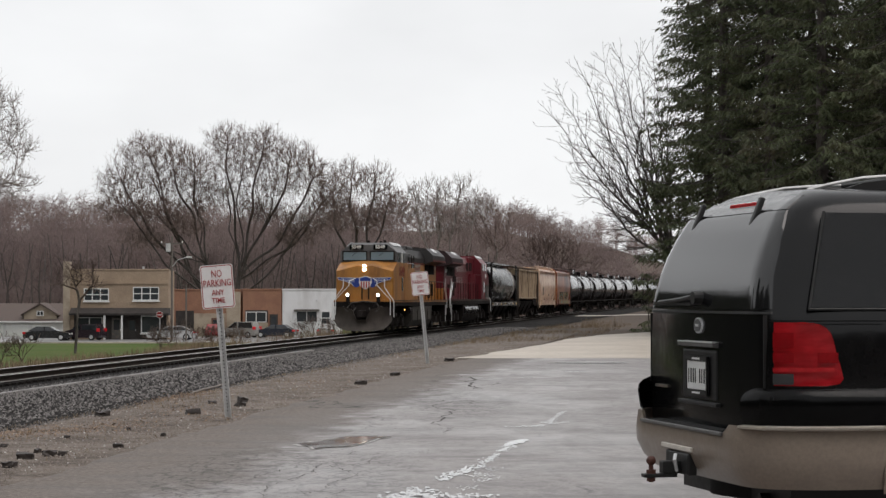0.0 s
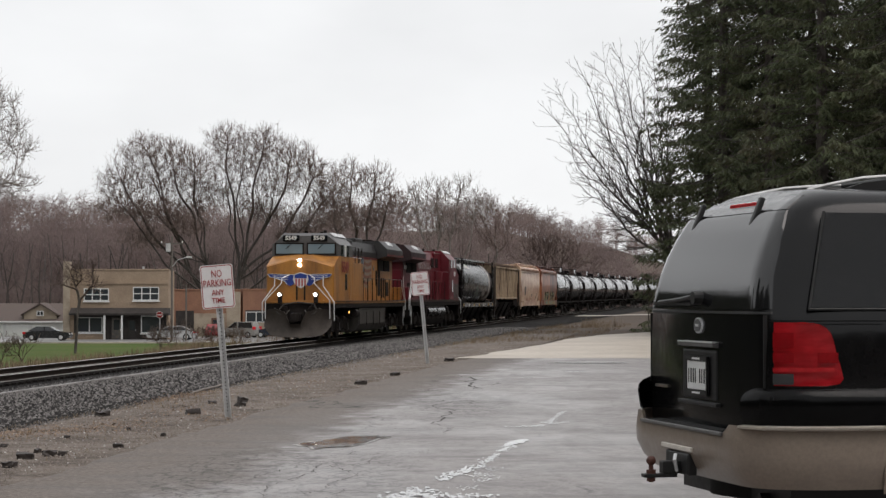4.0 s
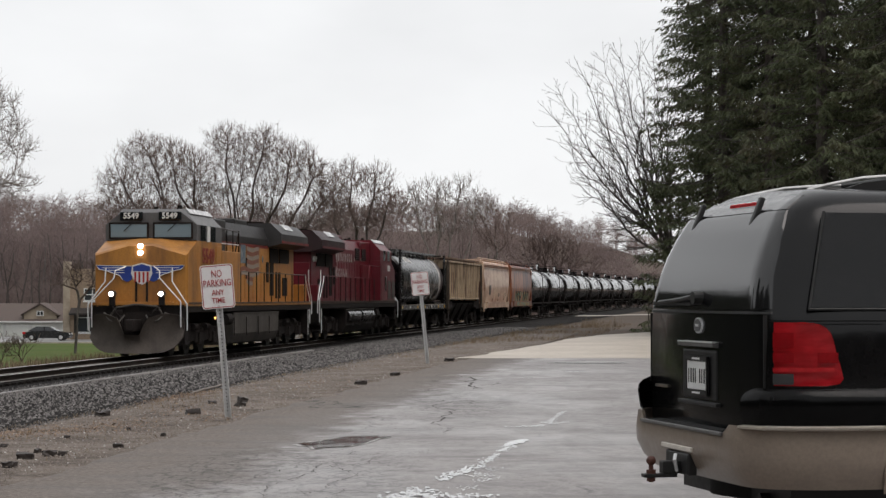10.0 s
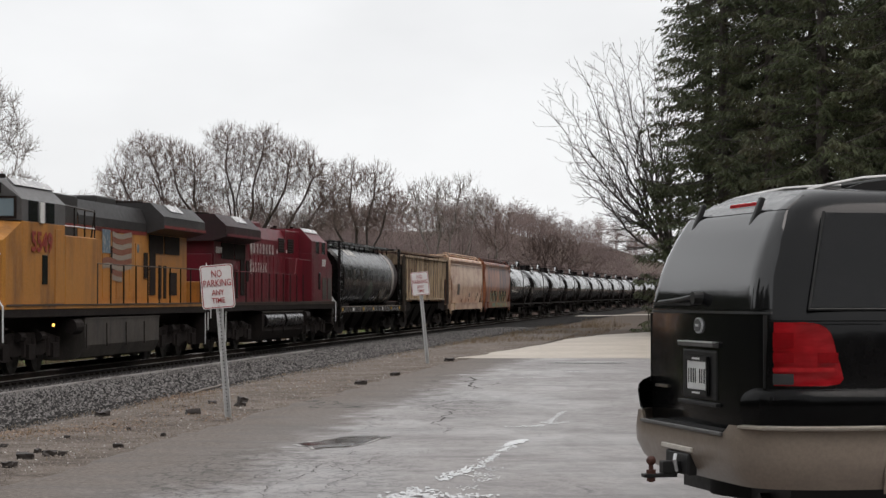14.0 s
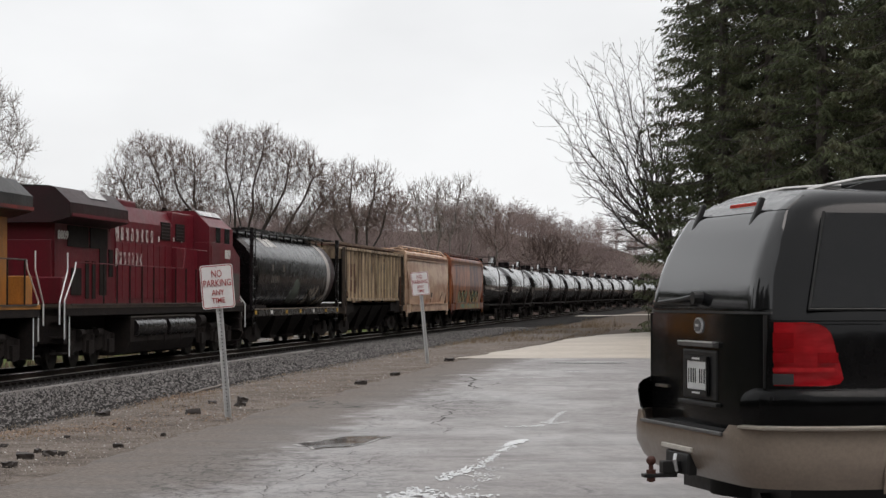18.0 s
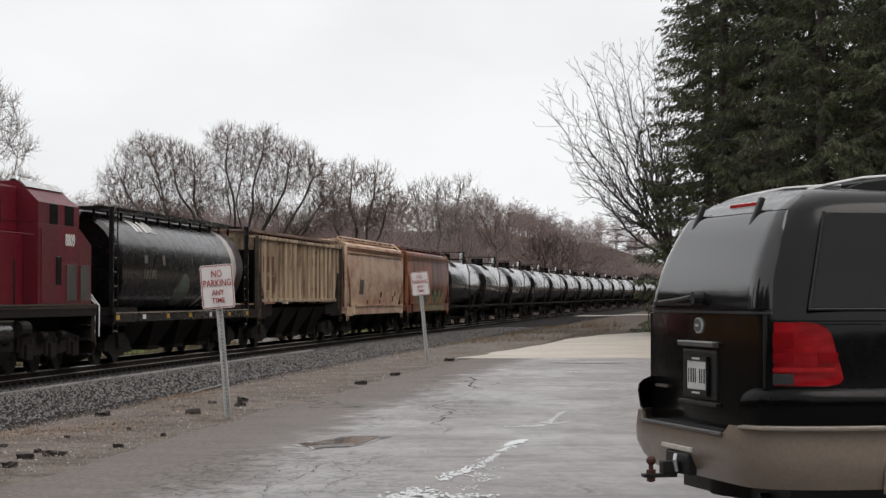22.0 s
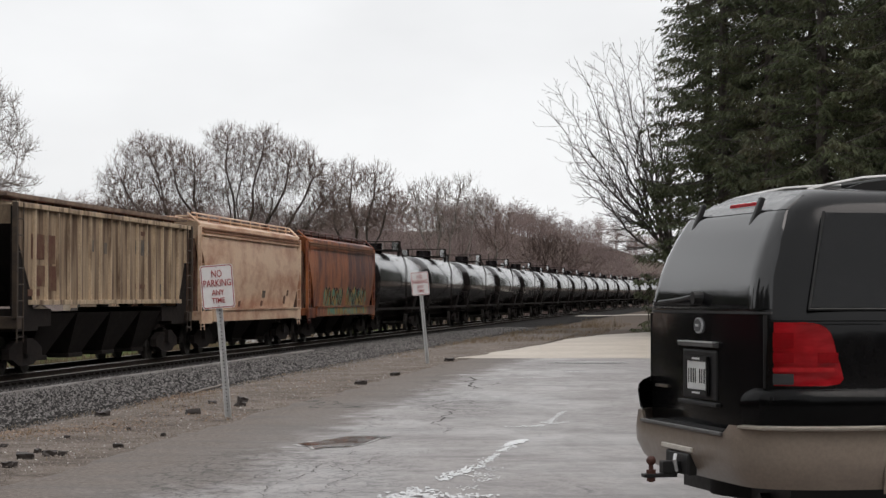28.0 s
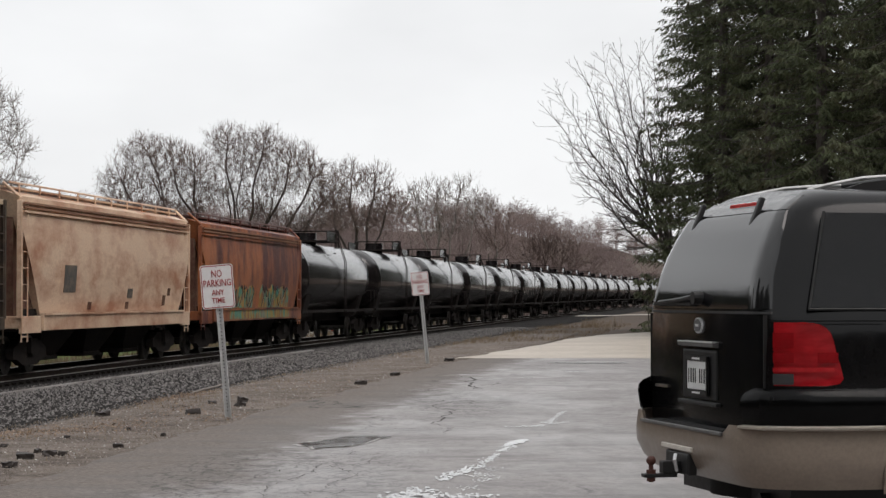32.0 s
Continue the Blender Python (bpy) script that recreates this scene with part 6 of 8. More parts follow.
    T = thing(name, label, "tree", pose(at[0], at[1], base))
    for b, nm, mt in ((0, "trunk", bark or BARK), (1, "crown", twig or TWIG)):
        raw_mesh(nm, t.v[b], t.f[b], mt, T, smooth_=b == 0)
    return T


def fan_tree(label, at, fork, limbs, seed, r0=0.12, bark=None, twig=None, droop=0.0, seg=0.32, thin=0.006, shoots=3, long=1.0):
    """A leafless tree of several curved limbs that sweep up from one foot, with side shoots along each."""
    t = Tree(seed)
    t.slim = 0.03 if at[1] > 200 else 0.009
    rng = t.rng
    base = gh(at[0], at[1])
    def shoot(p, d, length, r, level):
        n = max(3, int(length / seg))
        for i in range(n):
            k = i / n
            d = (d + Vector((rng.gauss(0, 0.07), rng.gauss(0, 0.07), rng.gauss(0, 0.05) + 0.045 - droop * k))).normalized()
            q = p + d * (length / n)
            t.tube(p, q, max(thin * 1.15, r * (1 - 0.8 * k)), max(thin, r * (1 - 0.8 * (k + 1 / n))), 0 if level == 0 else 1)
            p = q
            if level < 3 and k > (0.22 if level == 0 else 0.12) and rng.random() < (0.95, 0.68, 0.5)[level]:
                side = d.orthogonal().normalized()
                side.rotate(Matrix.Rotation(rng.uniform(0, 6.283), 3, d))
                a = radians(rng.uniform(20, 46))
                shoot(p, (d * math.cos(a) + side * math.sin(a)).normalized(), length * (1 - 0.75 * k) * rng.uniform(0.26, 0.5), r * (1 - 0.8 * k) * 0.55, level + 1)
    for dx, dy, top, lift in limbs:
        foot = Vector((rng.gauss(0, 0.12), rng.gauss(0, 0.12), -0.3))
        neck = Vector((dx * 0.05, dy * 0.1, fork * rng.uniform(0.8, 1.15)))
        end = Vector((dx, dy, top - base))
        mid = neck.lerp(end, 0.5) + Vector((dx * 0.05, 0, -0.5 * lift))
        t.tube(foot, neck, r0, r0 * 0.8, 0)
        n = 16
        p = neck
        for i in range(n):
            k = (i + 1) / n
            q = neck * (1 - k) ** 2 + mid * (2 * k * (1 - k)) + end * k ** 2 + Vector((rng.gauss(0, 0.06), rng.gauss(0, 0.06), rng.gauss(0, 0.05)))
            r = r0 * 0.8 * (1 - 0.86 * k)
            t.tube(p, q, r0 * 0.8 * (1 - 0.86 * i / n), r, 0)
            d = (q - p).normalized()
            p = q
            if k > 0.15:
                for _ in range(shoots):
                    side = d.orthogonal().normalized()
                    side.rotate(Matrix.Rotation(rng.uniform(0, 6.283), 3, d))
                    a = radians(rng.uniform(20, 58))
                    shoot(p, (d * math.cos(a) + side * math.sin(a)).normalized(), long * (end - neck).length * (0.12 + 0.26 * (1 - k)) * rng.uniform(0.6, 1.15), r * 0.55, 1)
        shoot(p, d, seg * 3.2, r, 1)
    T = thing("bare_tree", label, "tree", pose(at[0], at[1], base))
    for b, nm, mt in ((0, "trunk", bark or BARK), (1, "crown", twig or TWIG)):
        raw_mesh(nm, t.v[b], t.f[b], mt, T)
    return T


def wood_shape(seed, wide):
    """One woodland tree of unit height: stem, rising limbs, and a round crown of fine shoots."""
    rng = random.Random(seed)
    V, F = [], []
    def strip(a, b, ra, rb):
        d = b - a
        w = d.cross(Vector((rng.gauss(0, 1), rng.gauss(0, 1), rng.gauss(0, 0.5)))).normalized()
        k = len(V)
        V.extend((tuple(a - w * ra), tuple(a + w * ra), tuple(b + w * rb), tuple(b - w * rb)))
        F.append((k, k + 1, k + 2, k + 3))
    def shoot(p, d, length, r, level):
        n = (3, 2, 2)[level]
        for i in range(n):
            d = (d + Vector((rng.gauss(0, 0.20), rng.gauss(0, 0.20), rng.gauss(0, 0.16) + 0.05))).normalized()
            q = p + d * (length / n)
            strip(p, q, r * (1 - 0.25 * i), r * (1 - 0.25 * (i + 1)))
            p = q
            if level < 2:
                for _ in range((3, 4)[level] if i else 2):
                    side = d.orthogonal().normalized()
                    side.rotate(Matrix.Rotation(rng.uniform(0, 6.283), 3, d))
                    a = radians(rng.uniform(22, 62))
                    shoot(p, (d * math.cos(a) + side * math.sin(a)).normalized(), length * rng.uniform(0.45, 0.72), max(0.0026, r * 0.62), level + 1)
    top = Vector((rng.gauss(0, 0.02), rng.gauss(0, 0.02), 0.5))
    strip(Vector((0, 0, -0.03)), top, 0.012, 0.008)
    for k in range(7):
        z = 0.2 + 0.3 * k / 6
        a = k * 2.4 + rng.uniform(-0.4, 0.4)
        out = wide * (1.0 - 0.75 * k / 6)
        shoot(Vector((top.x * z * 2, top.y * z * 2, z)), Vector((out * math.cos(a), out * math.sin(a), 0.62)).normalized(), rng.uniform(0.26, 0.34), 0.0062, 0)
    v = np.array(V)
    return v / v[:, 2].max(), np.array(F)


def woods():
    """Bare woodland on the hillside, far behind the town."""
    rng = random.Random(77)
    shapes = [wood_shape(300 + s, (0.45, 0.7, 0.55, 0.85, 0.6, 0.5)[s]) for s in range(6)]
    verts, faces, n = [], [], 0
    def place(x, y, h):
        nonlocal n
        v, f = rng.choice(shapes)
        a = rng.uniform(0, 6.28)
        w = h * rng.uniform(0.85, 1.25)
        c, s = math.cos(a), math.sin(a)
        verts.append(np.stack([x + w * (v[:, 0] * c - v[:, 1] * s), y + w * (v[:, 0] * s + v[:, 1] * c), gh(x, y) + h * v[:, 2]], -1))
        faces.append(f + n)
        n += len(v)
    for y0, y1, count in ((300, 340, 150), (340, 390, 125), (390, 460, 100), (460, 560, 60)):
        for k in range(count):
            y = rng.uniform(y0, y1)
            px = (k + rng.random()) / count
            x = (-0.235 + 0.33 * px) * y
            u, off = track_off(x, y)
            if -14 < off < 9 or (x < -20 and y < 290):
                continue
            bear = x / y
            tall = float(np.interp(bear, [-0.24, -0.17, -0.05, 0.0, 0.025, 0.05, 0.066, 0.1], [1.0, 1.0, 1.0, 0.92, 0.80, 0.80, 0.5, 0.6]))
            place(x, y, rng.uniform(10.5, 15.0) * tall * (0.62 if y > 460 else 1.0))
    for k in range(130):
        y = rng.uniform(430, 720)
        x = (0.0 + 0.115 * (k + rng.random()) / 130) * y
        u, off = track_off(x, y)
        if not -12 < off < 9:
            place(x, y, rng.uniform(7.5, 11.5))
    for k in range(70):
        y = rng.uniform(300, 400)
        x = (0.02 + 0.085 * (k + rng.random()) / 70) * y
        u, off = track_off(x, y)
        if not -10 < off < 9:
            place(x, y, rng.uniform(7.0, 10.0))
    for k in range(80):
        y = rng.uniform(360, 470)
        x = (0.045 + 0.06 * (k + rng.random()) / 80) * y
        u, off = track_off(x, y)
        if not -8 < off < 9:
            place(x, y, rng.uniform(8.0, 11.5))
    for k in range(150):
        y = rng.uniform(286, 312)
        x = (-0.235 + 0.30 * (k + rng.random()) / 150) * y
        u, off = track_off(x, y)
        if not -14 < off < 9:
            place(x, y, rng.uniform(4.5, 8.0))
    for k in range(60):
        y = rng.uniform(480, 640)
        x = (0.03 + 0.065 * (k + rng.random()) / 60) * y
        u, off = track_off(x, y)
        if not -10 < off < 9:
            place(x, y, rng.uniform(5.5, 8.5))
    for k in range(60):
        y = rng.uniform(320, 420)
        x = (0.015 + 0.065 * (k + rng.random()) / 60) * y
        u, off = track_off(x, y)
        if not -9 < off < 9:
            place(x, y, rng.uniform(3.5, 6.0))
    me = np.concatenate(faces)
    tagged(raw_mesh("woodland", np.concatenate(verts).tolist(), me.tolist(), WOODS), "leafless brown-grey woodland covering the hillside", "woods", kind="stuff")


woods()


def wood_edge():
    """Darker stems and limbs that stand out at the edge of the woodland."""
    t = Tree(91)
    rng = t.rng
    t.slim = 0.05
    for k in range(110):
        y = rng.uniform(280, 300)
        x = (-0.232 + 0.255 * (k + rng.random()) / 110) * y
        u, off = track_off(x, y)
        if off > -14:
            continue
        p, d, r = Vector((x, y, gh(x, y) - 0.3)), Vector((rng.gauss(0, 0.06), 0, 1)).normalized(), rng.uniform(0.10, 0.24)
        n = rng.randint(7, 10)
        for i in range(n):
            q = p + d * 1.35
            t.tube(p, q, r, r * 0.87, 0)
            p, r = q, r * 0.87
            d = (d + Vector((rng.gauss(0, 0.08), rng.gauss(0, 0.08), 0.05))).normalized()
            for _ in range(1 if i > 2 else 0):
                a, e, w = p, Vector((rng.choice((-1, 1)) * rng.uniform(0.4, 1.0), rng.gauss(0, 0.4), rng.uniform(0.5, 1.0))).normalized(), r * 0.55
                for _ in range(4):
                    b = a + e * rng.uniform(0.5, 0.95)
                    t.tube(a, b, w, w * 0.75, 0)
                    a, w = b, w * 0.75
                    e = (e + Vector((rng.gauss(0, 0.2), rng.gauss(0, 0.2), 0.12))).normalized()
    tagged(raw_mesh("woodland_stems", t.v[0], t.f[0], BARK), "dark leafless stems at the edge of the woodland", "woods", kind="stuff")


wood_edge()
# crown lobes: x and y from the trunk, height over the track, half width, half height
grown_tree("spreading leafless old shade tree behind the shops", (-28.4, 258),
           ((-8.0, 0, 19.4, 3.8, 2.4), (-5.2, 1, 18.9, 3.2, 2.3), (-11.4, 1, 16.0, 3.2, 2.2), (-2.2, -1, 17.2, 3.4, 2.6), (-7.4, 1, 16.0, 4.0, 2.2), (-11.0, -1, 13.0, 3.4, 1.9), (-2.4, 1, 14.2, 3.4, 2.2), (-6.8, -2, 12.2, 4.0, 1.7), (-8.6, 0, 9.0, 3.0, 1.2), (-3.0, -2, 10.4, 3.2, 1.5)), 5, lean=(-0.7, 0), fork=8.6, count=6000, step=0.4, reach=2.2, tip=0.022, sprigs=4, twig_len=(0.5, 1.1), limbs=(0, 1, 2, 3, 4, 5, 6, 7, 8))
grown_tree("tall leafless shade tree behind the shops", (-26.0, 262),
           ((-1.0, 0, 21.0, 3.0, 2.3), (3.4, 1, 20.6, 3.2, 2.5), (1.0, -1, 18.2, 3.4, 2.2), (6.8, 0, 18.8, 3.6, 2.6), (9.8, 0, 16.8, 3.4, 2.5), (5.2, -1, 15.8, 3.8, 2.1), (11.2, 1, 14.0, 3.4, 2.1), (-1.2, 1, 15.0, 3.2, 2.1), (3.2, 0, 12.8, 4.0, 1.7), (9.4, -1, 11.4, 3.8, 1.8), (7.6, 0, 9.2, 3.0, 1.3)), 12, lean=(0.5, 0), fork=8.8, count=7200, step=0.4, reach=2.2, tip=0.022, sprigs=4, twig_len=(0.5, 1.1), limbs=(0, 1, 2, 3, 4, 5, 6, 7, 8, 9, 10))
grown_tree("leafless tree at the edge of the woods", (-11.6, 288),
           ((-3.6, 0, 15.4, 3.0, 2.8), (-1.0, 0, 17.6, 3.0, 2.9), (2.2, 1, 17.2, 3.0, 2.8), (4.0, -1, 14.4, 2.8, 2.4), (-0.4, -1, 12.4, 4.6, 2.2)), 23, fork=6.5, count=1300, sprigs=3, tip=0.034, limbs=(0, 1, 2, 3))
grown_tree("pale-barked leafless tree before the woods", (-1.2, 292),
           ((-2.6, 0, 15.0, 2.3, 2.8), (0.4, 1, 15.8, 2.5, 2.8), (3.6, 0, 16.2, 2.5, 2.6), (6.2, 0, 14.4, 2.3, 2.3), (1.5, 0, 11.8, 4.0, 2.0)), 31, PALE_BARK, PALE_TWIG, fork=5.5, count=760, sprigs=2, tip=0.034, limbs=(0, 1, 2, 3))
grown_tree("leafless tree above the far tank cars", (6.4, 296),
           ((-0.8, 0, 13.2, 2.4, 2.6), (2.2, 0, 12.4, 2.0, 2.2), (0.8, 0, 9.6, 2.8, 1.8)), 36, PALE_BARK, fork=2.6, count=520, sprigs=2)
bare_tree("leafless tree beyond the far tank cars", (17.0, 330), 15.5, 0.35, 38, levels=6, angle0=(14, 38), min_r=0.028)
grown_tree("small leafless street tree on the lawn", (-28.3, 161),
           ((0.3, 0, 3.6, 1.5, 1.0), (-0.9, 0, 2.9, 0.9, 0.9), (1.4, 0, 2.5, 0.9, 0.8)), 41, fork=1.9, count=170, step=0.28, tip=0.028, twig_len=(0.3, 0.7), sprigs=1, lean=(0.15, 0))
fan_tree("leafless tree with many fine upswept limbs beside the spruces", (12.0, 110), 4.4,
         ((-6.1, 0, 11.2, 1.7), (-5.7, 1, 12.4, 1.4), (-5.4, -1, 9.2, 1.5), (-4.6, 0, 13.4, 1.0), (-4.8, 1, 7.6, 1.2), (-3.6, -1, 14.0, 0.7), (-2.6, 0.5, 14.3, 0.4), (-1.7, 0.5, 14.4, 0.3), (-0.9, 0, 14.2, 0.2), (-0.2, 0.5, 13.8, 0.2), (-3.8, 0.6, 11.0, 0.9), (-2.4, 0.3, 12.0, 0.6)), 52, 0.10, BARK, BARK, thin=0.008, shoots=3, long=0.95)
grown_tree("leafless tree reaching in over the bank", (-25.8, 112),
           ((2.1, 0, 11.7, 1.3, 1.4), (2.7, 0.5, 9.9, 1.3, 1.2), (2.7, -0.5, 7.7, 1.6, 0.8), (0.3, 0.5, 12.4, 1.8, 1.9), (-0.3, 0, 9.0, 1.8, 1.9)), 63, PALE_BARK, PALE_TWIG, fork=3.0, count=900, step=0.26, reach=3.0, tip=0.012, twig_len=(0.3, 0.75), sprigs=3)

# ---------------------------------------------------------------- spruces
def needle_material():
    m, nt, p = material("spruce_needles")
    g = nt.nodes.new("ShaderNodeNewGeometry")
    tone = ramp2(nt, g.outputs["Random Per Island"], (0.062, 0.074, 0.040), (0.118, 0.136, 0.070), 0.1, 1.0)
    tone = mixed(nt, ramp2(nt, noise_at(nt, 0.55, 4), (0, 0, 0), (0.75, 0.75, 0.75), 0.5, 0.72), tone, (0.105, 0.082, 0.056))
    nt.links.new(tone, p.inputs["Base Color"])
    p.inputs["Roughness"].default_value, p.inputs["Specular IOR Level"].default_value = 0.6, 0.25
    return m


NEEDLES = needle_material()


def spruce_mesh(seed, height, spread):
    """Trunk, boughs that sag and lift at the tip, and hanging branchlets thick with needles."""
    rng = random.Random(seed)
    t = Tree(seed)
    V, F = [], []
    t.tube(Vector((0, 0, -0.2)), Vector((0, 0, height)), 0.34, 0.03, 0)
    def leaf(root, tip, wide):
        c = len(V)
        mid = root.lerp(tip, 0.35)
        V.extend((tuple(root), tuple(mid - wide), tuple(tip), tuple(mid + wide)))
        F.append((c, c + 1, c + 2, c + 3))
    for k in range(int(height * 15)):
        z = 1.4 + (height - 1.8) * (k + rng.random()) / (height * 15)
        h = (z - 1.4) / (height - 1.4)
        a = rng.uniform(0, 6.283)
        out = Vector((math.cos(a), math.sin(a), 0))
        side = Vector((-out.y, out.x, 0))
        L = (spread * (1 - h) ** 0.75 + 0.35) * rng.choice((0.6, 0.8, 0.95, 1.0, 1.12))
        sag, lift = rng.uniform(0.15, 0.62), rng.uniform(0.1, 0.42)
        bend = rng.uniform(-0.25, 0.25)
        def at(s):
            return Vector((0, 0, z)) + out * (L * s) + side * (bend * L * s * s) + Vector((0, 0, L * (-sag * s + lift * s * s)))
        t.tube(at(0), at(0.5), 0.035, 0.022, 0)
        t.tube(at(0.5), at(1), 0.022, 0.006, 0)
        n = max(5, int(L / 0.21))
        for i in range(n):
            s = 0.22 + 0.80 * (i + rng.random()) / n
            q = at(min(s, 1.0))
            for sgn in (-1, 1):
                w = (0.16 + 0.52 * (1.05 - s)) * rng.uniform(0.5, 1.25) * min(1.0, 0.4 + L / 3)
                hang = rng.uniform(0.1, 0.75)
                d = (side * sgn + out * rng.uniform(0.25, 0.9) + Vector((0, 0, -hang))).normalized()
                for j in range(3):
                    root = q + d * (w * j / 3) + Vector((0, 0, -0.12 * w * j))
                    for e in (-1, 1):
                        tip = root + d * rng.uniform(0.10, 0.26) + out * (e * rng.uniform(0.03, 0.12)) + Vector((0, 0, rng.uniform(-0.20, 0.03)))
                        leaf(root, tip, Vector((rng.gauss(0, 1), rng.gauss(0, 1), rng.gauss(0, 1))).normalized() * rng.uniform(0.022, 0.045))
    return t, V, F


SPRUCES = ((12.9, 96, 30, 0), (14.4, 92, 29, 1), (16.8, 95, 28, 2), (19.2, 90, 30, 0), (15.6, 86, 28, 2), (18.0, 83, 29, 1), (21.5, 95, 28, 2), (13.6, 107, 29, 1), (15.6, 101, 30, 0))


def spruces():
    made = {}
    for x, y, h, kind in SPRUCES:
        m = pose(x, y, gh(x, y), 0, 0, (x * 97) % 360)
        if kind not in made:
            T = thing("spruce", "tall dark green spruce with drooping boughs", "conifer", m, group="row of spruces")
            t, V, F = spruce_mesh(80 + kind, h, 3.7)
            raw_mesh("trunk", t.v[0], t.f[0], BARK, T)
            raw_mesh("crown", V, F, NEEDLES, T)
            made[kind] = T
        else:
            copy_thing(made[kind], m)


spruces()


# ---------------------------------------------------------------- unseen evergreens added round the lot to darken reflections
def reflected_belt():
    rng = random.Random(9)
    line = [(78, 400), (52, 260), (35, 160), (31, 112), (38, 84), (40, 50), (40, 20), (36, -10), (24, -34), (4, -44), (-18, -40), (-36, -28), (-46, 0), (-48, 40), (-46, 85), (-47, 130), (-58, 200), (-80, 270)]
    pts = []
    for (ax, ay), (bx, by) in zip(line, line[1:]):
        n = int(math.hypot(bx - ax, by - ay) / 1.5)
        pts += [(ax + (bx - ax) * k / n, ay + (by - ay) * k / n) for k in range(n)]
    verts, faces = [], []
    for i, (x, y) in enumerate(pts):
        # Heights are set by how much sky the wet paint and glass should mirror.
        top = ((17 if x > 10 else 26) if y < 30 else 17 if x < 0 else 30 if y < 105 else 29) + 6 * noise.noise(Vector((i * 0.23, 0, 0))) + rng.uniform(-1.6, 1.6)
        for k, z in enumerate((-0.5, 4, 9, 13, top)):
            verts.append((x + rng.uniform(-0.8, 0.8), y + rng.uniform(-0.8, 0.8), gh(x, y) + z))
    for i in range(len(pts) - 1):
        for k in range(4):
            a = i * 5 + k
            faces.append((a, a + 1, a + 6, a + 5))
    ob = raw_mesh("backdrop", verts, faces, surf("dense_evergreen", (0.03, 0.034, 0.026), 0.9, second=(0.05, 0.05, 0.035), scale=0.4, grain=0.5, grain_scale=3, bump=0, spec=0.1))
    tagged(ob, "unseen belt of dark evergreens added to darken reflections", "trees", kind="structure")


reflected_belt()

# ---------------------------------------------------------------- parking signs
SIGN_WHITE = surf("sign_white", (0.86, 0.84, 0.83), 0.45, second=(0.74, 0.72, 0.70), scale=3, lo=0.5, hi=0.8, grain=0.1, bump=0)
SIGN_RED = surf("sign_red", (0.38, 0.05, 0.05), 0.5, grain=0.15, bump=0)
GALV = surf("galvanised_steel", (0.62, 0.62, 0.62), 0.45, 0.3, second=(0.48, 0.48, 0.47), scale=6, grain=0.25)


def rounded(w, h, r, n=5):
    pts = []
    for cx, cz, a0 in ((w / 2 - r, h / 2 - r, 0), (-w / 2 + r, h / 2 - r, 90), (-w / 2 + r, -h / 2 + r, 180), (w / 2 - r, -h / 2 + r, 270)):
        pts += [(cx + r * math.cos(radians(a0 + 90 * i / n)), cz + r * math.sin(radians(a0 + 90 * i / n))) for i in range(n + 1)]
    return pts


def parking_sign(x, y, height, lean, turn):
    z = gh(x, y) + 0.03
    S = thing("parking_sign", "white no-parking sign with red letters on a leaning steel post", "sign", pose(x, y, z, 0, -lean, turn), group="parking signs")
    # U-channel post, its web pierced by a row of holes
    bm = new_bm()
    box(bm, -0.045, -0.035, -0.02, 0.025, -0.1, height + 0.1)
    box(bm, 0.035, 0.045, -0.02, 0.025, -0.1, height + 0.1)
    box(bm, -0.018, 0.018, 0.018, 0.024, -0.1, height + 0.1)
    box(bm, -0.036, -0.018, -0.004, 0.022, -0.1, height + 0.1)
    box(bm, 0.018, 0.036, -0.004, 0.022, -0.1, height + 0.1)
    post = part("post", bm, GALV, S, "galvanised U-channel post")
    holes = new_bm()
    for k in range(int((height - 0.2) / 0.05)):
        box(holes, -0.006, 0.006, 0.0165, 0.0185, 0.1 + k * 0.05, 0.117 + k * 0.05)
    part("holes", holes, UNDER, post)["kind"] = "stuff"
    zc = height - 0.14
    panel = part("panel", prism(new_bm(), [(px, pz + zc) for px, pz in rounded(0.457, 0.61, 0.04)], -0.030, -0.026, "y"), SIGN_WHITE, S)
    o, i = rounded(0.435, 0.588, 0.035), rounded(0.413, 0.566, 0.027)
    bm = new_bm()
    n = len(o)
    ring = [[bm.verts.new((a, yy, b + zc)) for a, b in q] for q, yy in ((o, -0.0325), (i, -0.0325))]
    for k in range(n):
        bm.faces.new((ring[0][k], ring[0][(k + 1) % n], ring[1][(k + 1) % n], ring[1][k]))
    part("border", bm, SIGN_RED, panel, "red border line")
    for text, dz, size, st in (("NO", 0.175, 0.142, 0.68), ("PARKING", 0.045, 0.138, 0.68), ("ANY", -0.085, 0.108, 0.78), ("TIME", -0.195, 0.108, 0.80)):
        writing("lettering", text, size, SIGN_RED, panel, pose(0, -0.034, zc + dz, 90, 0, 0), 0.0004, st)
    for dz in (-0.27, 0.27):
        part("bolt", rod(new_bm(), (0, -0.036, zc + dz), (0, -0.028, zc + dz), 0.012, 8), GALV, panel)
    return S


parking_sign(-2.98, 29.1, 1.98, 4.8, 2)
parking_sign(-0.40, 54.3, 2.22, 5.3, -3)


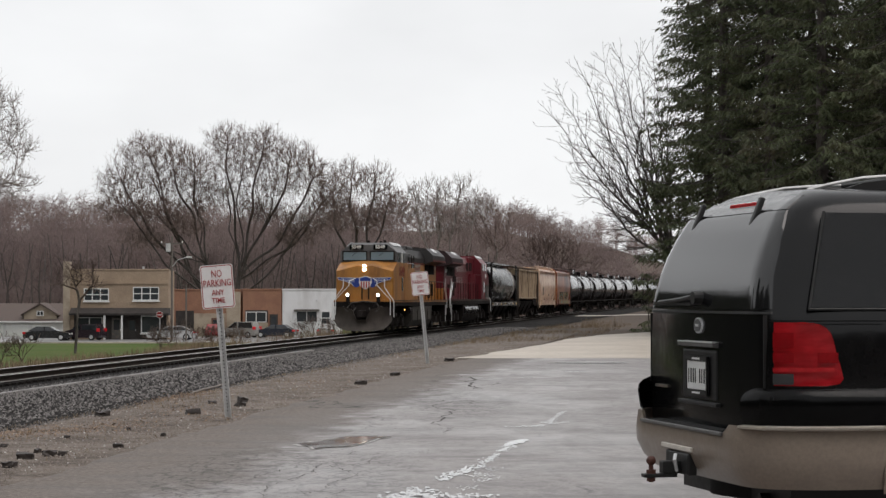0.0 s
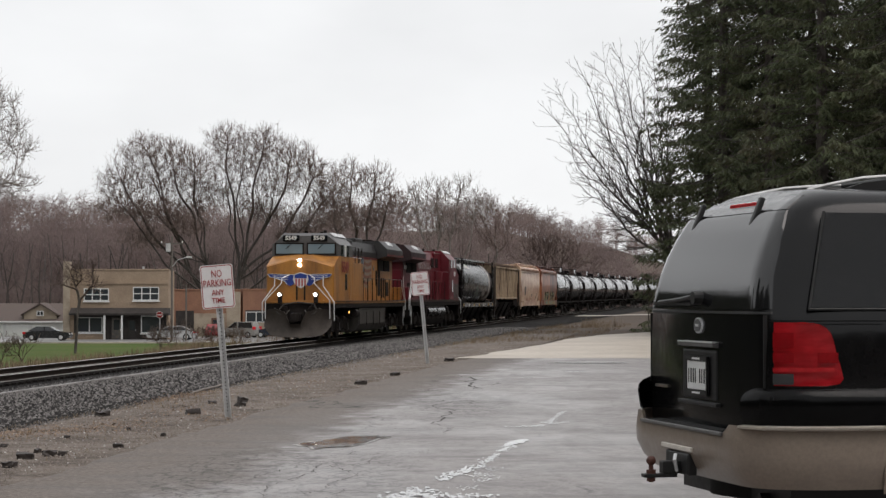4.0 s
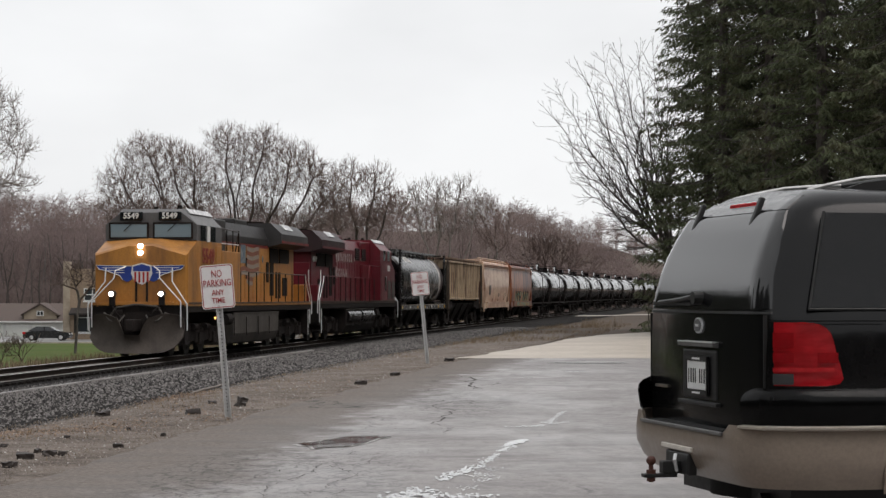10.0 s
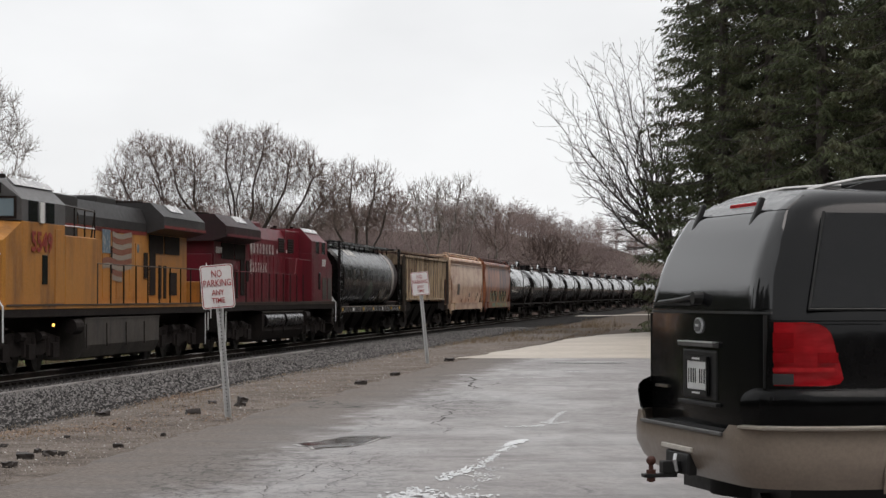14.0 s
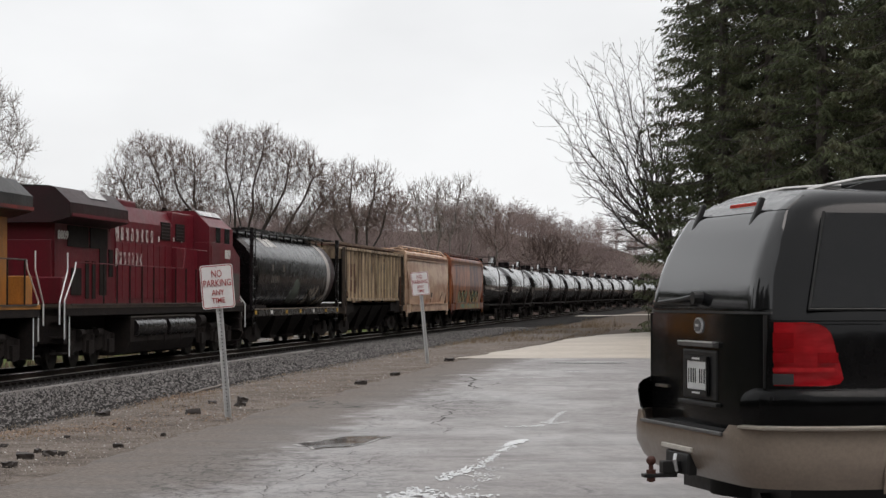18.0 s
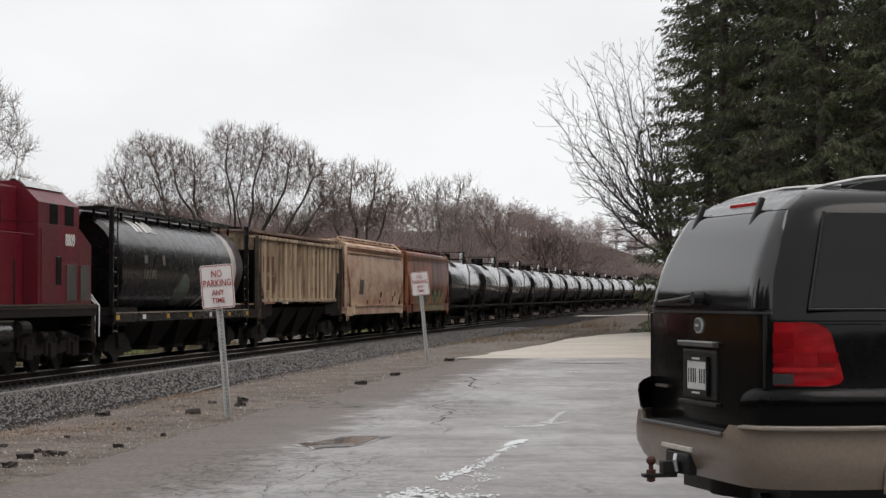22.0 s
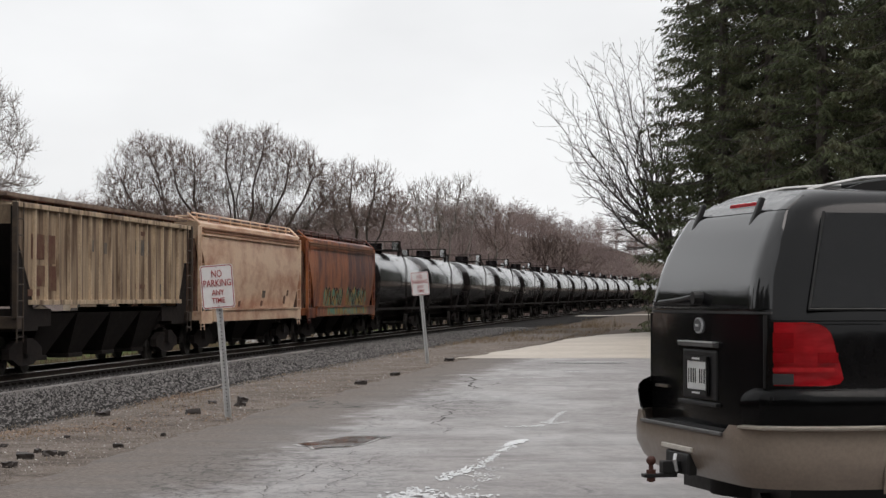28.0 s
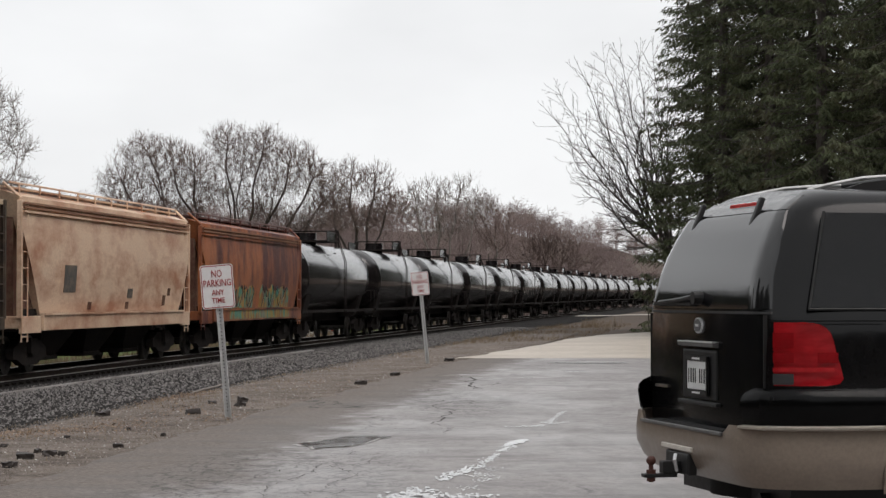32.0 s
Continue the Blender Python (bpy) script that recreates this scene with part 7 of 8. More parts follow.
# ---------------------------------------------------------------- rubble and posts
def rubble(x, y, s, seed):
    rng = random.Random(seed)
    bm = box(new_bm(), -s, s, -s * 0.6, s * 0.6, -0.03, s * 0.55)
    bmesh.ops.subdivide_edges(bm, edges=bm.edges, cuts=1, use_grid_fill=True)
    for v in bm.verts:
        v.co += Vector((rng.uniform(-1, 1), rng.uniform(-1, 1), rng.uniform(-1, 1))) * s * 0.22
    ob = part("rubble", bm, CHUNK)
    ob.matrix_world = pose(x, y, gh(x, y) + 0.05, 0, 0, rng.uniform(0, 360))
    tagged(ob, "dark broken lump of asphalt on the dirt", "rubble", group="rubble lumps")


for i, (x, y, s) in enumerate(((-3.85, 18.6, 0.06), (-3.97, 19.9, 0.075), (-3.83, 20.4, 0.065), (-3.72, 20.5, 0.05), (-4.06, 21.0, 0.045), (-4.63, 22.1, 0.04), (-3.41, 22.0, 0.045), (-3.6, 30.2, 0.10), (-3.22, 33.6, 0.11),
                               (-3.12, 32.4, 0.09), (-3.66, 33.2, 0.06), (-3.27, 24.5, 0.04), (-4.85, 29.8, 0.10), (-1.04, 45.5, 0.10), (-1.59, 40.6, 0.11), (0.17, 56.0, 0.13), (-3.9, 26.0, 0.035), (-4.3, 24.0, 0.03))):
    rubble(x, y, s, i)

for x, y, h in ((11.05, 112.5, 1.5),):
    g = part("marker_post", box(new_bm(), -0.028, 0.028, -0.028, 0.028, -0.1, h, 0.008), STEEL)
    g.matrix_world = pose(x, y, gh(x, y) + 0.02)
    tagged(g, "slim rusty steel marker post in the grass", "post", group="marker posts")

# ---------------------------------------------------------------- parked vehicle at the lot's edge
SUV_BLACK = surf("wet_black_car_paint", (0.006, 0.006, 0.0065), 0.18, second=(0.011, 0.010, 0.010), scale=3, lo=0.5, hi=0.8, grain=0.2, grain_scale=60, bump=0.03, depth=0.002, coat=0.10, spec=0.22)
# Near-white colour paints the highlight along the bumper's edges.
SUV_LEDGE = surf("bumper_edge_highlight", (0.74, 0.68, 0.61), 0.4, grain=0.2, grain_scale=60, bump=0.05, depth=0.002)
SUV_TAN = surf("champagne_bumper", (0.265, 0.213, 0.170), 0.36, 0.0, second=(0.20, 0.160, 0.132), scale=2.5, stretch=(1, 1, 2), lo=0.5, hi=0.8, grain=0.2, grain_scale=50, bump=0.03, coat=0.25)
SUV_GLASS = glassy("privacy_glass", (0.010, 0.010, 0.011), 0.05)
SUV_TRIM = surf("black_plastic", (0.02, 0.02, 0.02), 0.5, grain=0.3, grain_scale=80, bump=0.2, depth=0.003)
STEP_GREY = surf("grey_step_pad", (0.13, 0.126, 0.124), 0.45, grain=0.3, grain_scale=80)
BADGE_FACE = surf("grey_badge_face", (0.16, 0.16, 0.165), 0.4, 0.3, grain=0.3, grain_scale=60, bump=0)
CHROME = surf("chrome", (0.8, 0.8, 0.81), 0.3, 0.35, grain=0.05, bump=0)
PLATE = surf("plate_white", (0.80, 0.81, 0.80), 0.4, grain=0.1, bump=0)
PLATE_BLACK = surf("plate_black", (0.015, 0.015, 0.015), 0.5, grain=0.1, bump=0)
HITCH_RUST = surf("rusty_ball", (0.10, 0.04, 0.03), 0.5, grain=0.5)
RUBBER = surf("tyre_rubber", (0.016, 0.016, 0.016), 0.8, grain=0.3)


def red_lens():
    m, nt, p = material("red_lens")
    fine = noise_at(nt, 9, 2, (1, 1, 3))
    nt.links.new(ramp2(nt, fine, (0.62, 0.018, 0.026), (0.78, 0.032, 0.044)), p.inputs["Base Color"])
    p.inputs["Roughness"].default_value = 0.12
    p.inputs["Coat Weight"].default_value = 0.5
    bumped(nt, p, noise_at(nt, 120, 1), 0.08, 0.002)
    return m


RED_LENS = red_lens()
RED_DEEP = surf("deep_red_cell", (0.46, 0.012, 0.018), 0.15, second=(0.56, 0.016, 0.024), scale=14, grain=0.2, bump=0, coat=0.5)
RED_BRIGHT = surf("bright_red_strip", (0.74, 0.035, 0.045), 0.12, grain=0.2, bump=0, coat=0.5)
GREY_LENS = glassy("grey_lens", (0.10, 0.10, 0.105), 0.12)


def suv():
    C = thing("suv", "wet black two-tone parked SUV with champagne bumper and tow hitch", "car", pose(1.237, 10.974, 0.262, 0, 0, 12.5))
    half = [(0.70, 0.46), (0.93, 0.50), (0.965, 0.62), (0.985, 0.80), (0.99, 0.98), (0.982, 1.14), (0.965, 1.27), (0.945, 1.31), (0.905, 1.48), (0.86, 1.66), (0.815, 1.80), (0.755, 1.875), (0.62, 1.918), (0.0, 1.935)]
    def back(z):
        k = max(0.0, z - 1.29)
        return 0.12 + 0.06 * k + 0.58 * k * k + (0.10 * (z - 1.80) / 0.13 if z > 1.80 else 0.0)
    def ring(off, w, blend):
        """Half section, from the sill up to the middle of the roof."""
        return [((back(z) if blend < 1 else 0.0) + off, y * w, z) for y, z in half]
    def hood(x, low, z1):
        return [(x, min(y, 0.96), min(z, z1 - 0.04 * (y / 0.96) ** 4) if z > low else z) for y, z in half]
    halves = [ring(0.0, 0.83, 0), ring(0.02, 0.885, 0), ring(0.06, 0.93, 0), ring(0.13, 0.965, 0), ring(0.26, 0.99, 0), ring(0.42, 1.0, 0)]
    halves += [[(x, y, z) for y, z in half] for x in (1.1, 2.0, 2.9)]
    halves += [[(3.35 + (1.9 - z) * 0.9 if z > 1.3 else 3.35, y, z) for y, z in half]]
    halves += [hood(4.1, 1.0, 1.22), hood(4.8, 1.0, 1.14), [(x_, y * 0.9, z) for x_, y, z in hood(5.1, 0.9, 1.05)]]
    bm = new_bm()
    rows = []
    for h in halves:
        left = [bm.verts.new(p) for p in h]
        right = [bm.verts.new((p[0], -p[1], p[2])) for p in h[:-1]]
        rows.append(left + list(reversed(right)))
    n = len(half)
    for a, b in zip(rows, rows[1:]):
        for i in range(len(a) - 1):
            bm.faces.new((a[i], a[i + 1], b[i + 1], b[i]))
    for r in (rows[0], rows[-1]):
        for i in range(n - 1):
            j = len(r) - 1 - i
            if j - 1 > i + 1:
                bm.faces.new((r[i], r[i + 1], r[j - 1], r[j]))
            else:
                bm.faces.new((r[i], r[i + 1], r[j]))
    bmesh.ops.remove_doubles(bm, verts=bm.verts, dist=0.0005)
    part("body", bm, SUV_BLACK, C, "wet black painted bodywork", True)
    part("floor_pan", box(new_bm(), 0.3, 4.9, -0.8, 0.8, 0.32, 0.5), SUV_TRIM, C)

    def wrap(zs, ys, push, mat_, name, label="", parent=None):
        """A panel that follows the tailgate: rows of half width over height."""
        bm = new_bm()
        g = []
        for z, w in zip(zs, ys):
            row = []
            for k in (-16, -15, -14, -13, -12, -8, -4, 0, 4, 8, 12, 13, 14, 15, 16):
                y = w * k / 16
                f = abs(y) / float(np.interp(z, [h[1] for h in half], [h[0] for h in half]))
                row.append(bm.verts.new((back(z) - push + float(np.interp(f, [0.0, 0.83, 0.885, 0.93, 0.965], [0.0, 0.0, 0.02, 0.06, 0.13])), y, z)))
            g.append(row)
        for a, b in zip(g, g[1:]):
            for i in range(14):
                bm.faces.new((a[i], a[i + 1], b[i + 1], b[i]))
        ext = bmesh.ops.extrude_face_region(bm, geom=bm.faces[:])
        bmesh.ops.translate(bm, verts=[v for v in ext["geom"] if isinstance(v, bmesh.types.BMVert)], vec=(push + 0.01, 0, 0))
        return part(name, bm, mat_, parent or C, label, True)
    gz = [1.315, 1.40, 1.50, 1.60, 1.70, 1.79, 1.805]
    glass = wrap(gz, [0.872, 0.850, 0.825, 0.800, 0.765, 0.725, 0.715], 0.012, SUV_GLASS, "rear_window", "dark tinted rear window, wet")
    wrap([1.290, 1.303], [0.882, 0.878], 0.010, SUV_TRIM, "window_seal")
    wrap([1.81, 1.85, 1.885], [0.70, 0.675, 0.64], 0.012, SUV_BLACK, "spoiler")
    part("brake_lamp", box(new_bm(), back(1.86) - 0.025, back(1.86) + 0.02, -0.22, 0.22, 1.838, 1.872, 0.006), RED_LENS, C, "high red brake lamp")
    for y in (-0.36, 0.52):
        bm = box(new_bm(), -0.014, 0.014, -0.022, 0.022, -0.09, 0.09, 0.008)
        hg = part("hinge", bm, SUV_TRIM, C)
        hg.matrix_basis = pose(back(1.81) - 0.022, y, 1.80, 0, 22, 0)
    # wiper on its pivot
    rod(bm := new_bm(), (back(1.36) - 0.06, -0.02, 1.37), (back(1.36) + 0.02, -0.02, 1.37), 0.035, 12)
    pipe(bm, [(back(1.37) - 0.045, -0.02, 1.38), (back(1.37) - 0.045, 0.25, 1.36), (back(1.36) - 0.03, 0.62, 1.345)], 0.012)
    box(bm, back(1.35) - 0.035, back(1.35) - 0.02, 0.08, 0.70, 1.330, 1.346)
    part("wiper", bm, SUV_TRIM, C)
    # tailgate seams
    for s in (-1, 1):
        part("seam", box(new_bm(), 0.131, 0.15, s * 0.872 - 0.004, s * 0.872 + 0.004, 0.90, 1.285), PLATE_BLACK, C)
    # badge, handle, plate recess, plate
    rod(bm := new_bm(), (0.110, 0, 1.226), (0.125, 0, 1.226), 0.041, 24)
    bmesh.ops.transform(bm, matrix=Matrix.Translation((0, 0.02, 0)) @ Matrix.Diagonal((1, 1.5, 1, 1)), verts=bm.verts)
    b = part("badge", bm, CHROME, C, "oval chrome badge", True)
    rod(bm := new_bm(), (0.106, 0, 1.226), (0.1105, 0, 1.226), 0.033, 24)
    bmesh.ops.transform(bm, matrix=Matrix.Translation((0, 0.02, 0)) @ Matrix.Diagonal((1, 1.55, 1, 1)), verts=bm.verts)
    part("badge_face", bm, BADGE_FACE, b)
    part("bar", box(new_bm(), 0.104, 0.107, -0.002, 0.042, 1.219, 1.233, 0.003), CHROME, b)
    part("plate_recess", box(new_bm(), 0.112, 0.13, -0.26, 0.27, 0.84, 1.10, 0.01), PLATE_BLACK, C)
    part("grab_handle", prism(new_bm(), [(0.088, 1.118), (0.088, 1.136), (0.125, 1.144), (0.125, 1.112)], -0.27, 0.28, "y"), STEP_GREY, C, "glossy handle bar over the plate")
    part("handle_trim", box(new_bm(), 0.086, 0.12, -0.27, 0.28, 1.137, 1.144), CHROME, C)
    pl = part("license_plate", box(new_bm(), 0.096, 0.104, -0.150, 0.150, 0.890, 1.040, 0.002), PLATE, C, "white plate with dark bars")
    fr = new_bm()
    for a in ((-0.165, -0.150, 0.860, 1.066), (0.150, 0.165, 0.860, 1.066), (-0.165, 0.165, 0.860, 0.890), (-0.165, 0.165, 1.040, 1.066)):
        box(fr, 0.092, 0.106, *a)
    part("plate_frame", fr, PLATE_BLACK, pl)
    for z in (0.874, 1.053):
        part("bar", box(new_bm(), 0.090, 0.0925, -0.06, 0.06, z - 0.005, z + 0.005), PLATE, pl)
    for k in range(8):
        if k != 4:
            y = 0.118 - k * 0.034
            part("bar", box(new_bm(), 0.0935, 0.0975, y - (0.008 if k % 3 else 0.004), y + 0.006, 0.925, 1.0), PLATE_BLACK, pl)
    part("tailgate_ledge", box(new_bm(), 0.095, 0.125, -0.30, 0.30, 0.81, 0.83, 0.004), SUV_TRIM, C)
    part("model_badge", box(new_bm(), 0.114, 0.12, 0.54, 0.74, 0.878, 0.892), GREY_PATCH, C)

    # panels that wrap the rear corner, in plan from the tailgate round to the side
    corner = [(0.115, 0.70), (0.115, 0.80), (0.125, 0.83), (0.153, 0.896), (0.170, 0.915), (0.186, 0.928), (0.25, 0.957), (0.36, 0.981), (0.46, 0.990), (0.72, 0.995)]
    def around(name, zs, a, b, push, mat_, s, label="", parent=None, ends=None):
        bm = new_bm()
        g = []
        pts = corner[a:b]
        for j, z in enumerate(zs):
            row = []
            out_ = push[j] if isinstance(push, list) else push
            for i, (x, y) in enumerate(pts):
                q = corner[max(0, a + i - 1)], corner[min(len(corner) - 1, a + i + 1)]
                t = Vector((q[1][0] - q[0][0], q[1][1] - q[0][1])).normalized()
                nx, ny = -t.y, t.x
                x = min(x, ends[j]) if ends else x
                out_ = (push[j] if isinstance(push, list) else push) * (1.7 if isinstance(push, list) and x < 0.16 else 1.0)
                row.append(bm.verts.new((x + nx * out_, s * (y + ny * out_), z)))
            g.append(row)
        for p, q in zip(g, g[1:]):
            for i in range(len(p) - 1):
                bm.faces.new((p[i], p[i + 1], q[i + 1], q[i]))
        bmesh.ops.solidify(bm, geom=bm.faces[:], thickness=0.012)
        return part(name, bm, mat_, parent or C, label, True)
    for s in (-1, 1):
        lamp = around("tail_lamp", [0.945, 0.955, 0.98, 1.04, 1.10, 1.16, 1.20, 1.228, 1.245, 1.252], 4, 10, 0.008, RED_LENS, s, "red wrap-round tail lamp", ends=[0.40, 0.47, 0.49, 0.475, 0.455, 0.44, 0.425, 0.40, 0.36, 0.30])
        around("reversing_lens", [0.952, 1.005], 4, 7, 0.0215, GREY_LENS, s, "clear reversing lens", lamp)
        around("lens_strip", [1.012, 1.034], 4, 9, 0.0206, RED_BRIGHT, s, "bright lower strip of the lamp", lamp, ends=[0.44, 0.44])
        for z, h_, a, b in ((1.056, 0.05, 4, 7), (1.056, 0.05, 7, 9), (1.128, 0.075, 4, 7)):
            around("lamp_cell", [z, z + h_], a, b, 0.0204, RED_DEEP, s, "", lamp)
        for z in (1.116,):
            around("lens_rib", [z, z + 0.006], 4, 9, 0.0206, RED_LENS, s, "", lamp, ends=[0.40, 0.40])
        around("quarter_seam", [1.255, 1.262], 3, 10, 0.006, PLATE_BLACK, s)
        # black upper corner of the bumper, bulging out
        around("bumper_corner", [0.742, 0.76, 0.85, 0.885, 0.91, 0.932], 1, 10, [0.03, 0.04, 0.048, 0.045, 0.032, 0.004], SUV_BLACK, s, "black upper bumper corner")
        # Thin ledge in the near-white colour, a painted highlight.
        around("bumper_ledge", [0.728, 0.738, 0.748, 0.756], 1 if s < 0 else 5, 10, [0.018, 0.056, 0.058, 0.03], SUV_LEDGE, s)
        # quarter window on the side
        o = [(0.34, 1.325), (0.47, 1.78), (1.35, 1.80), (1.42, 1.325)]
        def side_y(z):
            return float(np.interp(z, [h[1] for h in half], [h[0] for h in half]))
        bm = new_bm()
        g = []
        for k in range(6):
            z = 1.325 + (1.79 - 1.325) * k / 5
            x0, x1 = 0.345 + 0.125 * k / 5, 1.42 - 0.07 * k / 5
            g.append([bm.verts.new((x, s * (side_y(z) + 0.006), z)) for x in (x0, x0 + 0.3, x0 + 0.6, x1)])
        for p, q in zip(g, g[1:]):
            for i in range(3):
                bm.faces.new((p[i], p[i + 1], q[i + 1], q[i]))
        bmesh.ops.solidify(bm, geom=bm.faces[:], thickness=0.01)
        part("quarter_window", bm, SUV_GLASS, C, "dark tinted side window, wet", True)
        pts = [(0.335, s * (side_y(1.318) + 0.008), 1.316), (0.335 + 0.13, s * (side_y(1.79) + 0.008), 1.795)]
        part("window_seal", pipe(new_bm(), pts, 0.007), PLATE_BLACK, C)
        part("window_seal", pipe(new_bm(), [(0.33, s * (side_y(1.315) + 0.006), 1.315), (1.45, s * (side_y(1.315) + 0.006), 1.315)], 0.007), PLATE_BLACK, C)
        for a, b in ((1.55, 2.55), (2.68, 3.6)):
            part("door_window", box(new_bm(), a, b, s * 0.93 - 0.035, s * 0.93 + 0.035, 1.33, 1.70, 0.02), SUV_GLASS, C)
    # bumper: a champagne shell with raised corners and a step pad between them
    plan = [(0.72, 1.012), (0.5, 1.012), (0.30, 0.995), (0.17, 0.955), (0.07, 0.885), (0.02, 0.80), (0.005, 0.70), (0.0, 0.62), (0.0, 0.3)]
    plan = plan + [(x, -y) for x, y in reversed(plan)]
    levels = [(0.44, 0.10, 0.05), (0.50, 0.04, 0.02), (0.58, 0.005, 0.0), (0.66, 0.0, 0.0), (0.70, 0.006, 0.0), (0.748, 0.012, 0.004)]
    bm = new_bm()
    g = []
    for z, inn, iny in levels:
        row = []
        for x, y in plan:
            zz = min(z, 0.69) if abs(y) < 0.66 else z
            row.append(bm.verts.new((x + (inn if x < 0.4 else 0), y - math.copysign(iny, y), zz)))
        g.append(row)
    for p, q in zip(g, g[1:]):
        for i in range(len(p) - 1):
            bm.faces.new((p[i], p[i + 1], q[i + 1], q[i]))
    bmesh.ops.remove_doubles(bm, verts=bm.verts, dist=0.002)
    bmesh.ops.solidify(bm, geom=bm.faces[:], thickness=0.02)
    bu = part("bumper", bm, SUV_TAN, C, "dirty champagne bumper", True)
    part("bumper_shelf", prism(new_bm(), [(0.02, -0.66), (0.02, 0.66), (0.14, 0.74), (0.14, -0.74)], 0.66, 0.685, "z"), SUV_TAN, bu)
    part("step_pad", prism(new_bm(), [(0.004, -0.62), (0.004, 0.62), (0.11, 0.66), (0.11, -0.66)], 0.688, 0.705, "z"), STEP_GREY, bu, "grey ribbed step pad")
    for k in range(3):
        part("pad_rib", box(new_bm(), 0.02 + k * 0.03, 0.032 + k * 0.03, -0.58, 0.58, 0.704, 0.711), SUV_TRIM, bu)
    part("pad_edge", box(new_bm(), -0.010, 0.006, -0.64, 0.64, 0.688, 0.706, 0.005), STEP_GREY, bu)
    part("hitch_opening", box(new_bm(), -0.002, 0.05, -0.14, 0.22, 0.45, 0.565, 0.01), SUV_TRIM, bu)
    part("opening_lip", box(new_bm(), -0.008, 0.01, -0.20, 0.28, 0.575, 0.60, 0.005), SUV_LEDGE, bu)
    for s in (-1, 1):
        part("lower_cladding", prism(new_bm(), [(s * 0.99, 0.42), (s * 1.01, 0.50), (s * 1.012, 0.745), (s * 0.985, 0.752)], 0.7, 0.82), SUV_TAN, C)
        part("lower_cladding", prism(new_bm(), [(s * 0.97, 0.40), (s * 1.0, 0.46), (s * 1.0, 0.70), (s * 0.97, 0.72)], 1.72, 3.75), SUV_TAN, C)
    # hitch with its ball
    hit = part("tow_hitch", box(new_bm(), -0.10, 0.3, -0.035, 0.035, 0.455, 0.52, 0.006), SUV_TRIM, C)
    part("drawbar", box(new_bm(), -0.20, -0.02, -0.03, 0.03, 0.435, 0.455, 0.004), SUV_TRIM, hit)
    bm = new_bm()
    bmesh.ops.create_uvsphere(bm, u_segments=14, v_segments=10, radius=0.026, matrix=Matrix.Translation((-0.155, 0, 0.522)))
    rod(bm, (-0.155, 0, 0.41), (-0.155, 0, 0.505), 0.013, 10)
    rod(bm, (-0.155, 0, 0.455), (-0.155, 0, 0.475), 0.026, 10)
    rod(bm, (-0.155, 0, 0.415), (-0.155, 0, 0.435), 0.024, 6)
    part("hitch_ball", bm, HITCH_RUST, hit, "rusty tow ball", True)
    part("hitch_pin", pipe(new_bm(), [(-0.03, -0.05, 0.47), (-0.05, -0.07, 0.53), (-0.04, -0.06, 0.56)], 0.010), CHROME, hit)
    part("spare_tyre", rod(new_bm(), (0.55, -0.0, 0.34), (0.55, -0.0, 0.52), 0.36, 28), RUBBER, C, "spare tyre slung under the tail", True)
    # roof rails
    for s in (-1, 1):
        y = s * 0.53
        pts = [(0.50, y, 1.915), (0.62, y, 1.945), (0.80, y, 1.98), (1.05, y, 2.0), (1.4, y, 2.005), (2.6, y, 2.0), (2.95, y, 1.93)]
        r = part("roof_rail", pipe(new_bm(), pts, 0.009, 8), GALV, C, "curved silver roof rail", True)
        for x in (1.1, 2.3):
            part("rail_foot", box(new_bm(), x - 0.08, x + 0.08, y - 0.03, y + 0.03, 1.90, 1.99, 0.01), SUV_TRIM, r)
        part("rail_fairing", prism(new_bm(), [(0.62, 1.90), (0.80, 1.955), (1.05, 1.98), (1.3, 1.985), (1.3, 1.90)], y - 0.02, y + 0.02, "y"), SUV_TRIM, r)
    for x in (1.15, 2.2):
        part("cross_bar", rod(new_bm(), (x, -0.53, 2.0), (x, 0.53, 2.0), 0.014, 8), SUV_TRIM, C)
    # wheels
    for x in (1.30, 4.32):
        for s in (-1, 1):
            rod(bm := new_bm(), (x, s * 0.72, 0.385), (x, s * 0.97, 0.385), 0.385, 28)
            w = part("wheel", bm, RUBBER, C, "", True)
            rod(bm := new_bm(), (x, s * 0.95, 0.385), (x, s * 0.978, 0.385), 0.23, 20)
            part("rim", bm, GALV, w)
    part("grille", box(new_bm(), 5.08, 5.12, -0.5, 0.5, 0.65, 0.95, 0.02), CHROME, C)
    part("exhaust_pipe", rod(new_bm(), (0.25, -0.5, 0.36), (0.9, -0.5, 0.38), 0.03, 10), SUV_TRIM, C)
    return C


suv()

# ---------------------------------------------------------------- the town below the bank
BRICK_TAN = surf("tan_brick", (0.38, 0.285, 0.205), 0.8, second=(0.29, 0.215, 0.155), scale=0.8, lo=0.4, hi=0.7, grain=0.5, grain_scale=8, bump=0.4)
BRICK_RED = surf("orange_brick", (0.32, 0.165, 0.105), 0.8, second=(0.24, 0.12, 0.08), scale=0.8, lo=0.4, hi=0.7, grain=0.5, grain_scale=8, bump=0.4)
STUCCO = surf("beige_stucco", (0.42, 0.35, 0.27), 0.85, second=(0.25, 0.20, 0.15), scale=0.7, grain=0.3)
WHITEWASH = surf("white_painted_block", (0.78, 0.78, 0.78), 0.7, second=(0.60, 0.59, 0.58), scale=0.7, stretch=(1, 1, 0.4), grain=0.2)
SHINGLE = surf("brown_shingles", (0.12, 0.092, 0.082), 0.9, second=(0.11, 0.09, 0.08), scale=1.5, grain=0.5)
